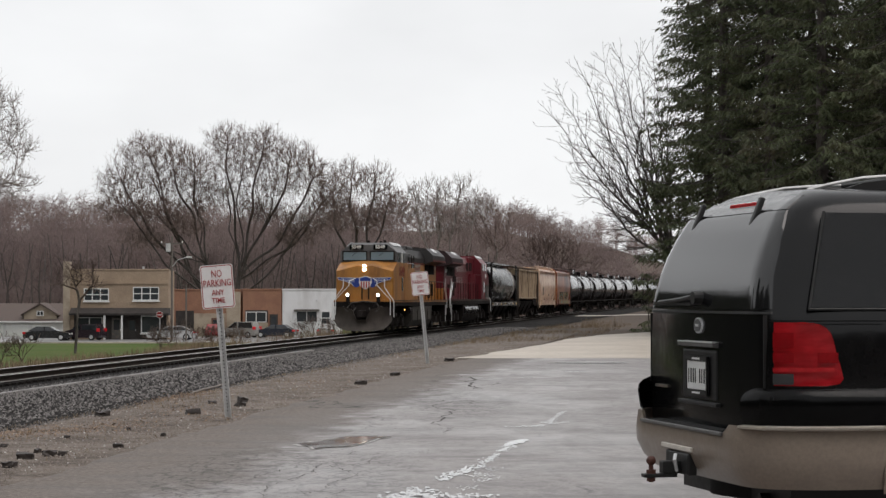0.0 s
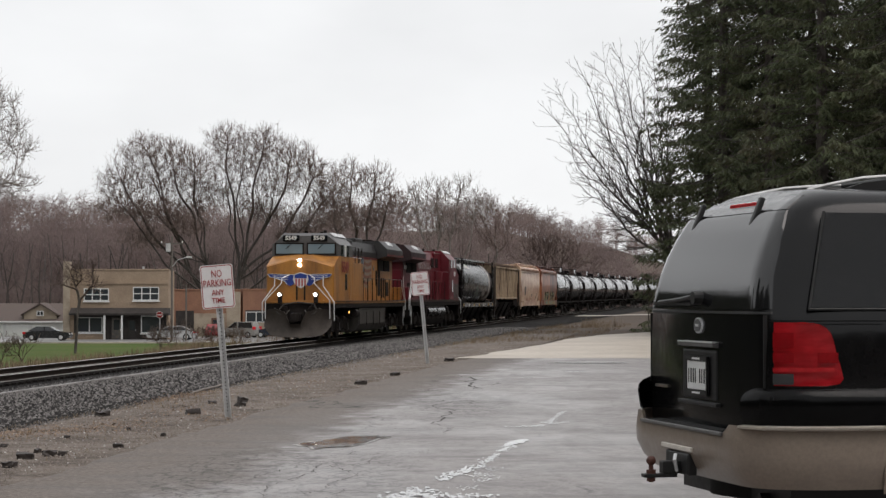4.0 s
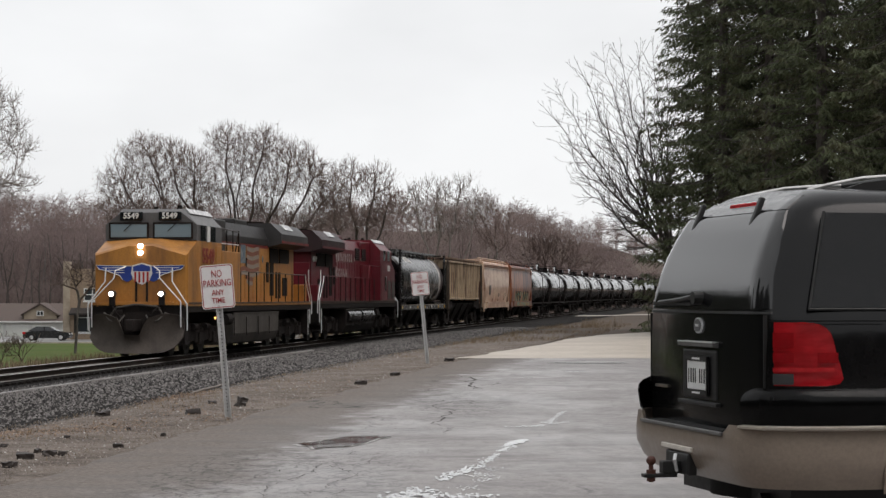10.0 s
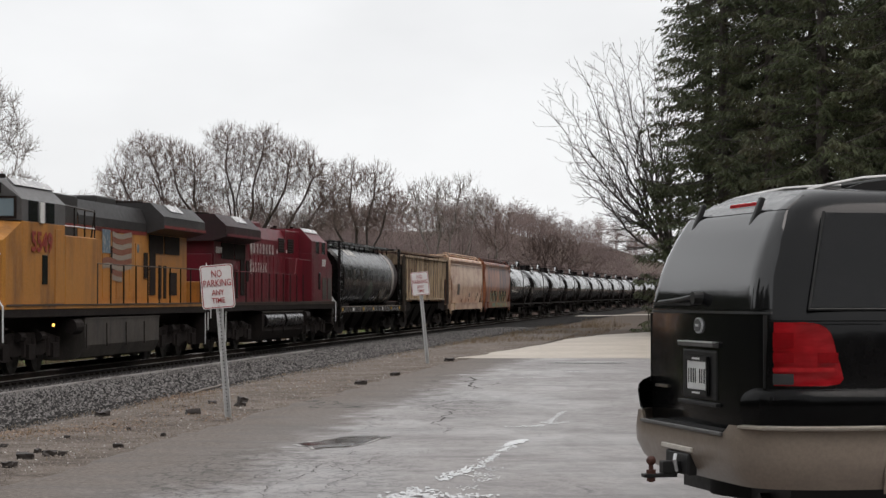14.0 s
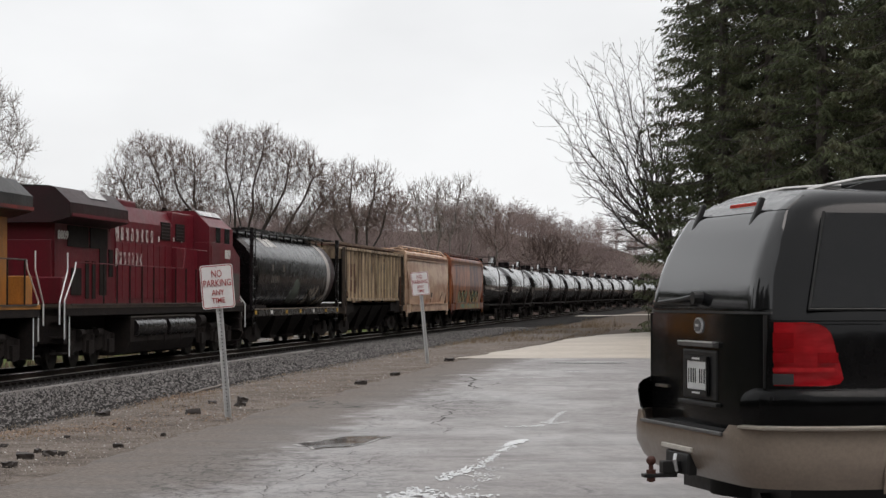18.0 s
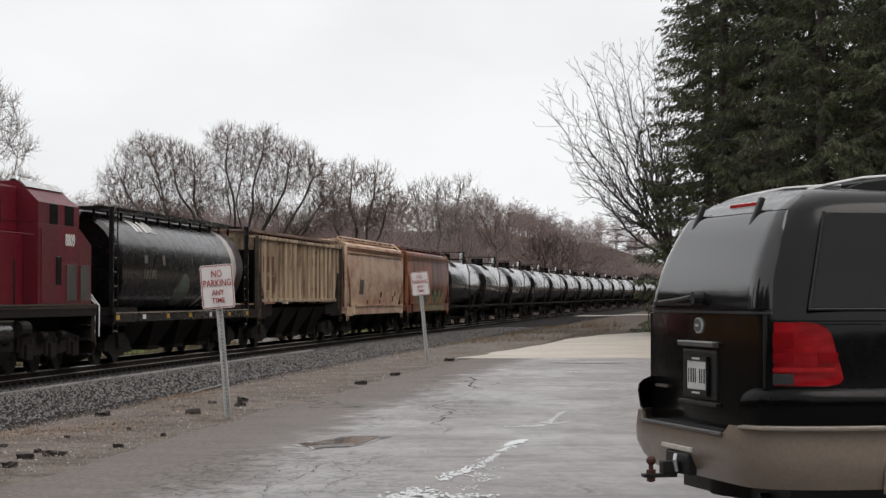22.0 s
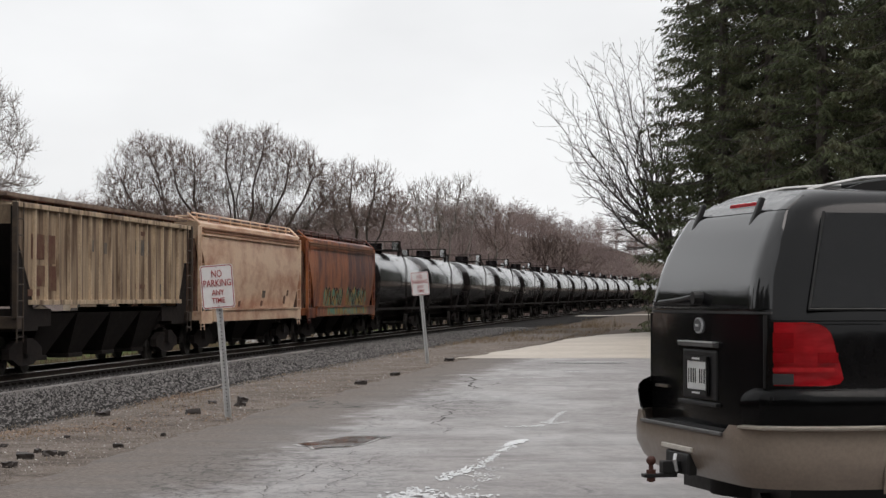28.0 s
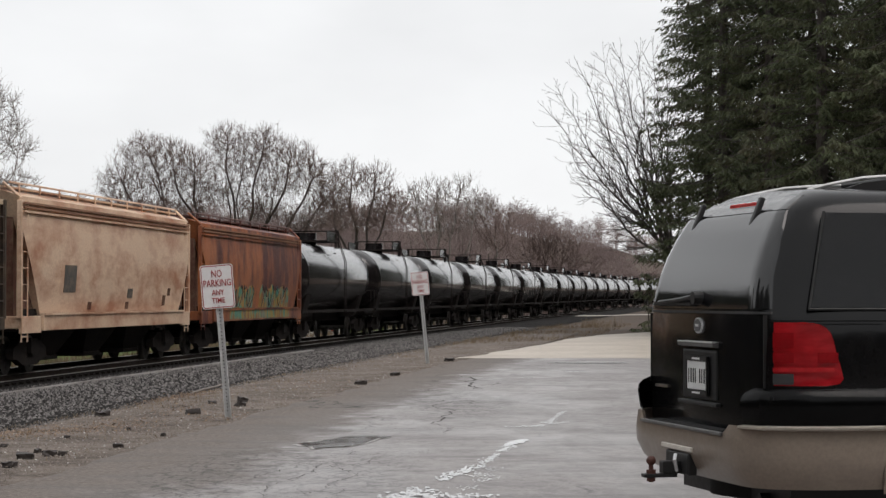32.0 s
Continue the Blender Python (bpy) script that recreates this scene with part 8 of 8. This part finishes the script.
AWNING = surf("dark_awning", (0.035, 0.03, 0.028), 0.8, second=(0.06, 0.05, 0.045), scale=1, grain=0.4)
TRIM_WHITE = surf("white_trim", (0.78, 0.78, 0.76), 0.6, grain=0.2)
SHOP_GLASS = glassy("shop_glass", (0.04, 0.045, 0.05), 0.12)
POLE = surf("weathered_pole", (0.16, 0.14, 0.125), 0.85, grain=0.5)
TOWN_Z = -2.68
ROADSIDE = mottled("street_asphalt", (0.20, 0.20, 0.198), (0.25, 0.245, 0.24), (0.30, 0.29, 0.28), 0.1, 4, 0.4, 0.2)


def window(B, x, y, z, w, h, panes=1, rows=1, sill=True):
    W = part("window", box(new_bm(), x - w / 2, x + w / 2, y - 0.05, y + 0.12, z - h / 2, z + h / 2), SHOP_GLASS, B)
    fr = new_bm()
    t = 0.09
    for k in range(panes + 1):
        c = x - w / 2 + w * k / panes
        box(fr, c - t / 2, c + t / 2, y - 0.10, y - 0.045, z - h / 2 - t / 2, z + h / 2 + t / 2)
    for k in range(rows + 1):
        c = z - h / 2 + h * k / rows
        box(fr, x - w / 2, x + w / 2, y - 0.098, y - 0.047, c - t / 2, c + t / 2)
    part("frame", fr, TRIM_WHITE, W)
    if sill:
        part("sill", box(new_bm(), x - w / 2 - 0.12, x + w / 2 + 0.12, y - 0.18, y - 0.04, z - h / 2 - 0.18, z - h / 2 - 0.06), TRIM_WHITE, W)
    return W


def door(B, x, y, w, h, mat_, glass=True):
    D = part("door", box(new_bm(), x - w / 2, x + w / 2, y - 0.06, y + 0.05, 0.1, h, 0.01), mat_, B)
    if glass:
        part("pane", box(new_bm(), x - w * 0.3, x + w * 0.3, y - 0.075, y - 0.055, h * 0.45, h * 0.9), SHOP_GLASS, D)
    part("handle", box(new_bm(), x + w * 0.36, x + w * 0.42, y - 0.12, y - 0.06, h * 0.42, h * 0.5), CHROME, D)
    return D


def block(label, x0, x1, y, deep, top, wall, cap=None):
    B = thing("shop_building", label, "building", pose(0, 0, TOWN_Z))
    part("wall", box(new_bm(), x0, x1, y, y + deep, 0, top), wall, B)
    part("roof", box(new_bm(), x0 + 0.3, x1 - 0.3, y + 0.3, y + deep - 0.3, top + 0.002, top + 0.06), SHINGLE, B)
    part("parapet_cap", box(new_bm(), x0 - 0.08, x1 + 0.08, y - 0.08, y + 0.3, top, top + 0.14, 0.02), cap or wall, B)
    return B


def shops():
    # two-storey tan brick shop with a dark awning
    y = 215.0
    B = block("two-storey tan brick shop with a dark awning", -38.7, -28.2, y, 4.6, 7.15, BRICK_TAN)
    part("chimney", box(new_bm(), -39.0, -38.3, y - 0.2, y + 0.8, 0, 8.05, 0.03), STUCCO, B, "pale brick corner pier")
    window(B, -35.6, y, 4.65, 2.5, 1.2, 3, 2)
    window(B, -30.5, y, 4.75, 2.6, 1.3, 3, 2)
    part("ledge", box(new_bm(), -38.2, -28.3, y - 0.12, y + 0.02, 5.75, 5.9), BRICK_TAN, B)
    part("awning", prism(new_bm(), [(y - 1.3, 2.55), (y - 1.3, 2.75), (y + 0.02, 3.3), (y + 0.02, 2.55)], -38.2, -28.0, "x"), AWNING, B, "dark shingled awning")
    part("shopfront", box(new_bm(), -37.9, -28.4, y - 0.03, y + 0.05, 0.05, 2.55), AWNING, B)
    window(B, -36.3, y - 0.05, 1.55, 2.6, 1.5, 2, 1)
    part("stall_riser", box(new_bm(), -37.9, -34.9, y - 0.1, y, 0.0, 0.72), BRICK_TAN, B)
    door(B, -33.5, y - 0.1, 1.0, 2.3, GREY_PATCH)
    part("column", box(new_bm(), -32.9, -32.72, y - 1.2, y - 1.0, 0, 2.55), TRIM_WHITE, B)
    part("column", box(new_bm(), -34.7, -34.5, y - 1.2, y - 1.0, 0, 2.55), TRIM_WHITE, B)
    door(B, -31.9, y - 0.1, 0.9, 2.2, AWNING)
    window(B, -30.0, y - 0.1, 1.6, 1.9, 1.7, 1, 1)
    part("vent_pipe", rod(new_bm(), (-31.0, y + 1.5, 7.1), (-31.0, y + 1.5, 7.6), 0.12, 8), GALV, B)
    # one-storey brick range
    y = 232.0
    B = block("one-storey orange brick garage with beige front", -30.4, -22.4, y, 14, 5.15, BRICK_RED)
    part("front_panel", box(new_bm(), -24.0, -22.45, y - 0.06, y, 0, 5.0), STUCCO, B)
    part("front_panel", box(new_bm(), -29.4, -24.1, y - 0.05, y, 0, 2.6), STUCCO, B)
    part("garage_door", box(new_bm(), -29.6, -27.6, y - 0.1, y + 0.02, 0, 2.9), AWNING, B)
    door(B, -25.2, y - 0.1, 0.9, 2.1, BROWN_PATCH)
    B = block("one-storey orange brick shop with dark shopfront", -22.2, -17.9, y, 12, 5.2, BRICK_RED)
    part("shopfront", box(new_bm(), -21.9, -19.4, y - 0.04, y, 1.6, 2.95), AWNING, B)
    window(B, -20.7, y - 0.02, 2.2, 2.2, 1.1, 2, 1, False)
    door(B, -18.75, y - 0.05, 0.9, 2.5, AWNING)
    part("front_panel", box(new_bm(), -21.9, -19.4, y - 0.05, y, 0, 1.55), STUCCO, B)
    B = block("white-painted one-storey block building with metal awning", -17.8, -11.6, y, 10, 5.2, WHITEWASH)
    window(B, -15.1, y, 2.25, 2.3, 1.2, 2, 1, False)
    part("awning", box(new_bm(), -16.5, -13.7, y - 0.5, y, 2.85, 3.05), GREY_PATCH, B)
    window(B, -13.0, y, 2.1, 0.95, 1.4, 1, 2, False)
    part("lamp", box(new_bm(), -14.1, -13.9, y - 0.2, y, 3.9, 4.1), GALV, B)
    # garage with a dormer
    y = 232.0
    H = thing("house", "low house with brown shingle roof, dormer and white garage doors", "house", pose(0, 0, TOWN_Z))
    part("wall", box(new_bm(), -52, -42.0, y, y + 9, 0, 1.75), WHITEWASH, H)
    part("roof", prism(new_bm(), [(y - 0.4, 1.7), (y + 4.5, 3.7), (y + 9.4, 1.7)], -52.4, -41.7, "x"), SHINGLE, H)
    part("gutter", box(new_bm(), -52.4, -41.7, y - 0.5, y - 0.38, 1.60, 1.75), TRIM_WHITE, H)
    d = part("dormer", prism(new_bm(), [(-46.5, 1.9), (-46.5, 2.5), (-44.7, 3.55), (-42.9, 2.5), (-42.9, 1.9)], y + 0.3, y + 4, "y"), STUCCO, H, "beige gabled dormer")
    part("dormer_roof", loft(new_bm(), [[(-46.8, yy, 2.35), (-44.7, yy, 3.6), (-42.6, yy, 2.35), (-42.6, yy, 2.5), (-44.7, yy, 3.78), (-46.8, yy, 2.5)] for yy in (y - 0.1, y + 4)]), SHINGLE, d)
    window(H, -44.7, y + 0.3, 2.6, 0.7, 0.5, 2, 1, False)
    for x in (-50.0, -47.2, -44.3):
        part("garage_door", box(new_bm(), x - 1.2, x + 1.2, y - 0.06, y, 0, 1.5, 0.01), TRIM_WHITE, H)
    # street before the shops
    st = raw_mesh("street", [(-80, 197, TOWN_Z + 0.06), (10, 197, TOWN_Z + 0.06), (10, 231, TOWN_Z + 0.06), (-80, 231, TOWN_Z + 0.06)], [(0, 1, 2, 3)], ROADSIDE)
    tagged(st, "wet grey street in front of the shops", "road", kind="structure")
    kb = part("kerb", box(new_bm(), -80, 5, 196.6, 196.95, TOWN_Z, TOWN_Z + 0.16, 0.02), CONCRETE)
    tagged(kb, "pale concrete kerb between lawn and street", "kerb", kind="structure")


shops()


def parked_car(label, x, y, turn, paint, length=4.7, height=1.45, tall=False):
    C = thing("car", label, "car", pose(x, y, TOWN_Z + 0.062, 0, 0, turn), group="cars by the shops")
    h, L = height, length / 2
    low = [(-L, 0.45), (-L + 0.1, 0.85 if not tall else 1.0), (-L * 0.55, 0.95 if not tall else 1.05), (L * 0.45, 0.95 if not tall else 1.05), (L - 0.15, 0.80), (L, 0.5), (L - 0.1, 0.25), (-L + 0.1, 0.25)]
    part("body", prism(new_bm(), low, -0.88, 0.88, "y"), paint, C)
    top = [(-L * (0.80 if not tall else 0.93), 0.93), (-L * (0.45 if not tall else 0.82), h), (L * 0.12, h), (L * 0.50, 0.93)]
    part("cabin", loft(new_bm(), [[(px, yy * (0.86 if pz < 1.2 else 0.66), pz) for px, pz in top] for yy in (-1, 1)]), paint, C)
    inner = [(px * 0.94 + 0.0, pz - 0.06 if pz > 1.2 else pz + 0.05) for px, pz in top]
    part("window_band", loft(new_bm(), [[(px, yy * (0.872 if pz < 1.2 else 0.70), pz) for px, pz in inner] for yy in (-1, 1)]), DARK_GLASS, C)
    part("pillar", box(new_bm(), -0.25, -0.13, -0.885, 0.885, 0.9, h - 0.03), paint, C)
    for sx in (-0.62, 0.62):
        for s in (-1, 1):
            rod(bm := new_bm(), (sx * L, s * 0.72, 0.33), (sx * L, s * 0.91, 0.33), 0.33, 18)
            w = part("wheel", bm, RUBBER, C)
            rod(bm := new_bm(), (sx * L, s * 0.90, 0.33), (sx * L, s * 0.925, 0.33), 0.2, 14)
            part("rim", bm, GALV, w)
    for s in (-1, 1):
        part("tail_lamp", box(new_bm(), -L - 0.02, -L + 0.28, s * 0.78 - 0.13, s * 0.78 + 0.13, 0.88 if tall else 0.68, 1.2 if tall else 0.86, 0.02), RED_LENS, C)
        part("head_lamp", box(new_bm(), L - 0.25, L - 0.03, s * 0.72 - 0.15, s * 0.72 + 0.15, 0.6, 0.76, 0.02), WHITE_PAINT, C)
    return C


def auto_paint(name, col):
    return surf(name, col, 0.25, 0.2, grain=0.1, bump=0.02, coat=0.5)


NAVY, SILVER_CAR, WHITE_CAR, RED_CAR = auto_paint("dark_blue_paint", (0.03, 0.035, 0.05)), auto_paint("silver_paint", (0.34, 0.33, 0.31)), auto_paint("white_paint", (0.6, 0.6, 0.6)), auto_paint("red_paint", (0.25, 0.03, 0.03))
DARK_CAR = auto_paint("charcoal_paint", (0.035, 0.035, 0.038))
parked_car("dark charcoal sedan parked at the lawn's edge", -39.45, 209, 0, DARK_CAR, 4.7, 1.4)
PLUM = auto_paint("dark_plum_paint", (0.034, 0.022, 0.028))
MOVER = parked_car("dark plum crossover driving along the street", -36.3, 212.2, 180, PLUM, 4.4, 1.62, True)
parked_car("white sedan parked by the lawn", -27.4, 212, 178, WHITE_CAR, 5.0, 1.42)
parked_car("red car half hidden behind a parking sign", -24.6, 226, 90, RED_CAR, 4.4, 1.45)
parked_car("silver crossover parked before the brick shop", -21.8, 224, 160, SILVER_CAR, 4.5, 1.7, True)
parked_car("dark blue sedan parked before the brick shop", -17.9, 224, 170, NAVY, 4.6, 1.4)
parked_car("silver sedan parked before the white building", -12.6, 226, 90, SILVER_CAR, 4.6, 1.5)


def utility_pole():
    P = thing("utility_pole", "weathered wooden utility pole with a transformer and street lamp", "pole", pose(-26.3, 203, TOWN_Z))
    part("pole", rod(new_bm(), (0, 0, -0.2), (0, 0, 10.3), 0.12, 10, 0.09), POLE, P)
    part("crossarm", box(new_bm(), -1.1, 1.1, -0.06, 0.06, 9.5, 9.65), POLE, P)
    rod(bm := new_bm(), (-0.35, -0.1, 8.8), (-0.35, -0.1, 9.6), 0.24, 12)
    part("transformer", bm, GALV, P, "grey transformer can")
    part("lamp_arm", pipe(new_bm(), [(0, 0, 7.3), (0.6, -0.3, 8.0), (1.5, -0.5, 8.25)], 0.04), GALV, P)
    part("street_lamp", box(new_bm(), 1.4, 2.0, -0.65, -0.35, 8.16, 8.34, 0.04), GALV, P)
    for k in (-1, 0, 1):
        part("insulator", rod(new_bm(), (k, 0, 9.65), (k, 0, 9.85), 0.05, 6), WHITE_PAINT, P)


utility_pole()


def stop_sign():
    S = thing("stop_sign", "red octagonal stop sign on a thin post by the street", "sign", pose(-28.55, 211, TOWN_Z + 0.06))
    part("post", box(new_bm(), -0.03, 0.03, 0.0, 0.05, -0.1, 2.9), GALV, S)
    ring = [(0.36 * math.cos(math.radians(22.5 + 45 * k)), 2.55 + 0.36 * math.sin(math.radians(22.5 + 45 * k))) for k in range(8)]
    rim = part("board", prism(new_bm(), ring, -0.02, 0.0, "y"), WHITE_PAINT, S, "white-edged board")
    part("face", prism(new_bm(), [(a * 0.91, 2.55 + (b - 2.55) * 0.91) for a, b in ring], -0.026, -0.0205, "y"), RED_CAR, rim, "faded red face")
    for k in range(4):
        part("letter_bar", box(new_bm(), -0.20 + 0.11 * k, -0.14 + 0.11 * k, -0.03, -0.0262, 2.50, 2.61), WHITE_PAINT, rim)


stop_sign()
part_pole = part("service_pole", rod(new_bm(), (0, 0, 0), (0, 0, 5.6), 0.09, 8), POLE)
part_pole.matrix_world = pose(-25.4, 207, TOWN_Z)
tagged(part_pole, "slim weathered wooden service pole", "pole")

# brush along the foot of the bank
for i, (x, y, h) in enumerate(((-27.0, 128, 2.6), (-26.2, 131, 2.2), (-20.0, 150, 2.6), (-19.2, 152, 3.0), (-18.3, 155, 2.4), (-17.4, 158, 2.6), (-13.0, 190, 2.6), (-11.8, 193, 2.8), (-10.6, 196, 2.6), (-9.2, 200, 2.4), (-16.2, 165, 2.2))):
    bare_tree("leafless brown brush below the bank", (x, y), h, 0.03, 400 + i, TWIG, name="shrub", levels=4, stem=0.18, limbs=5, angle0=(10, 45), angle=(12, 35), min_r=0.007)


def dead_grass():
    """Straw-coloured grass along the foot of the railway bank and on both verges."""
    rng = random.Random(88)
    verts, faces = [], []
    for count, u0, u1, o0, o1, h0, h1, wide, gate in ((8000, 70, 175, -4.2, -11.7, 0.2, 0.6, 0.020, -0.08), (7000, -8, 70, 7.5, 8.9, 0.02, 0.07, 0.007, 0.0),
                                                      (2500, -8, 60, 8.6, 10.6, 0.02, 0.06, 0.007, 0.15), (5000, 62, 118, 7.6, 12.5, 0.05, 0.22, 0.014, -0.05), (260, 103, 108, 10.0, 12.2, 0.25, 0.75, 0.014, -1.0),
                                                      (5000, 25, 75, -2.6, -8.0, 0.10, 0.35, 0.016, -0.15)):
        for _ in range(count):
            u = u0 + (u1 - u0) * rng.random()
            off = o0 + (o1 - o0) * rng.random() ** 1.3
            if noise.noise(Vector((u * 0.12 if h1 > 0.1 else u * 0.45, off * 0.5, 2.0))) < gate:
                continue
            p = on_track(u, off)
            if 58 < p.y < 101.5 and p.x > apron_edge(p.y) - 0.25 and off > 0:
                continue
            z = gh(p.x, p.y) + 0.035
            h, a, w = rng.uniform(h0, h1), rng.uniform(0, 6.28), rng.uniform(0.4, 1.0) * wide
            dx, dy = math.cos(a), math.sin(a)
            lean = rng.uniform(0.05, 0.9 if h1 < 0.1 else 0.5) * h
            c = len(verts)
            verts += [(p.x - dy * w, p.y + dx * w, z), (p.x + dy * w, p.y - dx * w, z), (p.x + dx * lean, p.y + dy * lean, z + h)]
            faces.append((c, c + 1, c + 2))
    tagged(raw_mesh("dead_grass", verts, faces, surf("straw", (0.25, 0.19, 0.125), 0.9, second=(0.17, 0.125, 0.085), scale=0.5, grain=0.3, bump=0, spec=0.1)), "tall and trodden straw-coloured dead grass beside the track", "grass", kind="stuff")


dead_grass()


def leaf_litter():
    """Wet orange-brown leaves and straw lying in drifts on the dirt shoulder."""
    rng = random.Random(17)
    verts, faces = [], []
    for cx, cy, sx, sy, count in LITTER:
        for _ in range(count):
            x, y, r, a = rng.gauss(cx, sx), rng.gauss(cy, sy), rng.uniform(0.008, 0.022), rng.uniform(0, 6.28)
            z, n = gh(x, y) + 0.050, len(verts)
            for k in range(4):
                b = a + k * 1.571
                w = r if k % 2 else r * 0.45
                verts.append((x + w * math.cos(b), y + w * math.sin(b), z + rng.uniform(-0.004, 0.012)))
            faces.append((n, n + 1, n + 2, n + 3))
    m, nt, p = material("wet_leaves")
    g = nt.nodes.new("ShaderNodeNewGeometry")
    nt.links.new(ramp2(nt, g.outputs["Random Per Island"], (0.10, 0.055, 0.032), (0.36, 0.225, 0.125), 0.1, 1.0), p.inputs["Base Color"])
    p.inputs["Roughness"].default_value = 0.6
    tagged(raw_mesh("leaf_litter", verts, faces, m), "orange-brown wet leaves and straw on the dirt", "leaves", kind="stuff")


# centre, spread across and along, number of leaves
LITTER = ((-4.7, 36.2, 0.22, 1.3, 800), (-4.3, 36.8, 0.3, 1.6, 500), (-4.23, 27.0, 0.3, 1.0, 500), (-4.75, 25.4, 0.35, 0.9, 450), (-3.86, 31.5, 0.3, 1.0, 300), (-3.15, 29.5, 0.3, 0.8, 300), (-5.06, 24.6, 0.3, 0.8, 350), (-2.6, 41.0, 0.5, 2.5, 300))
leaf_litter()


def fallen_stick():
    pts = [(-4.53, 37.8, 0), (-4.47, 39.2, 0.02), (-4.43, 40.8, 0.01), (-4.36, 42.6, 0.03)]
    k = part("stick", pipe(new_bm(), [(x, y, gh(x, y) + 0.06 + z) for x, y, z in pts], 0.022, 6), PALE_BARK)
    tagged(k, "pale weathered stick lying on the dirt", "stick")


fallen_stick()

motions()
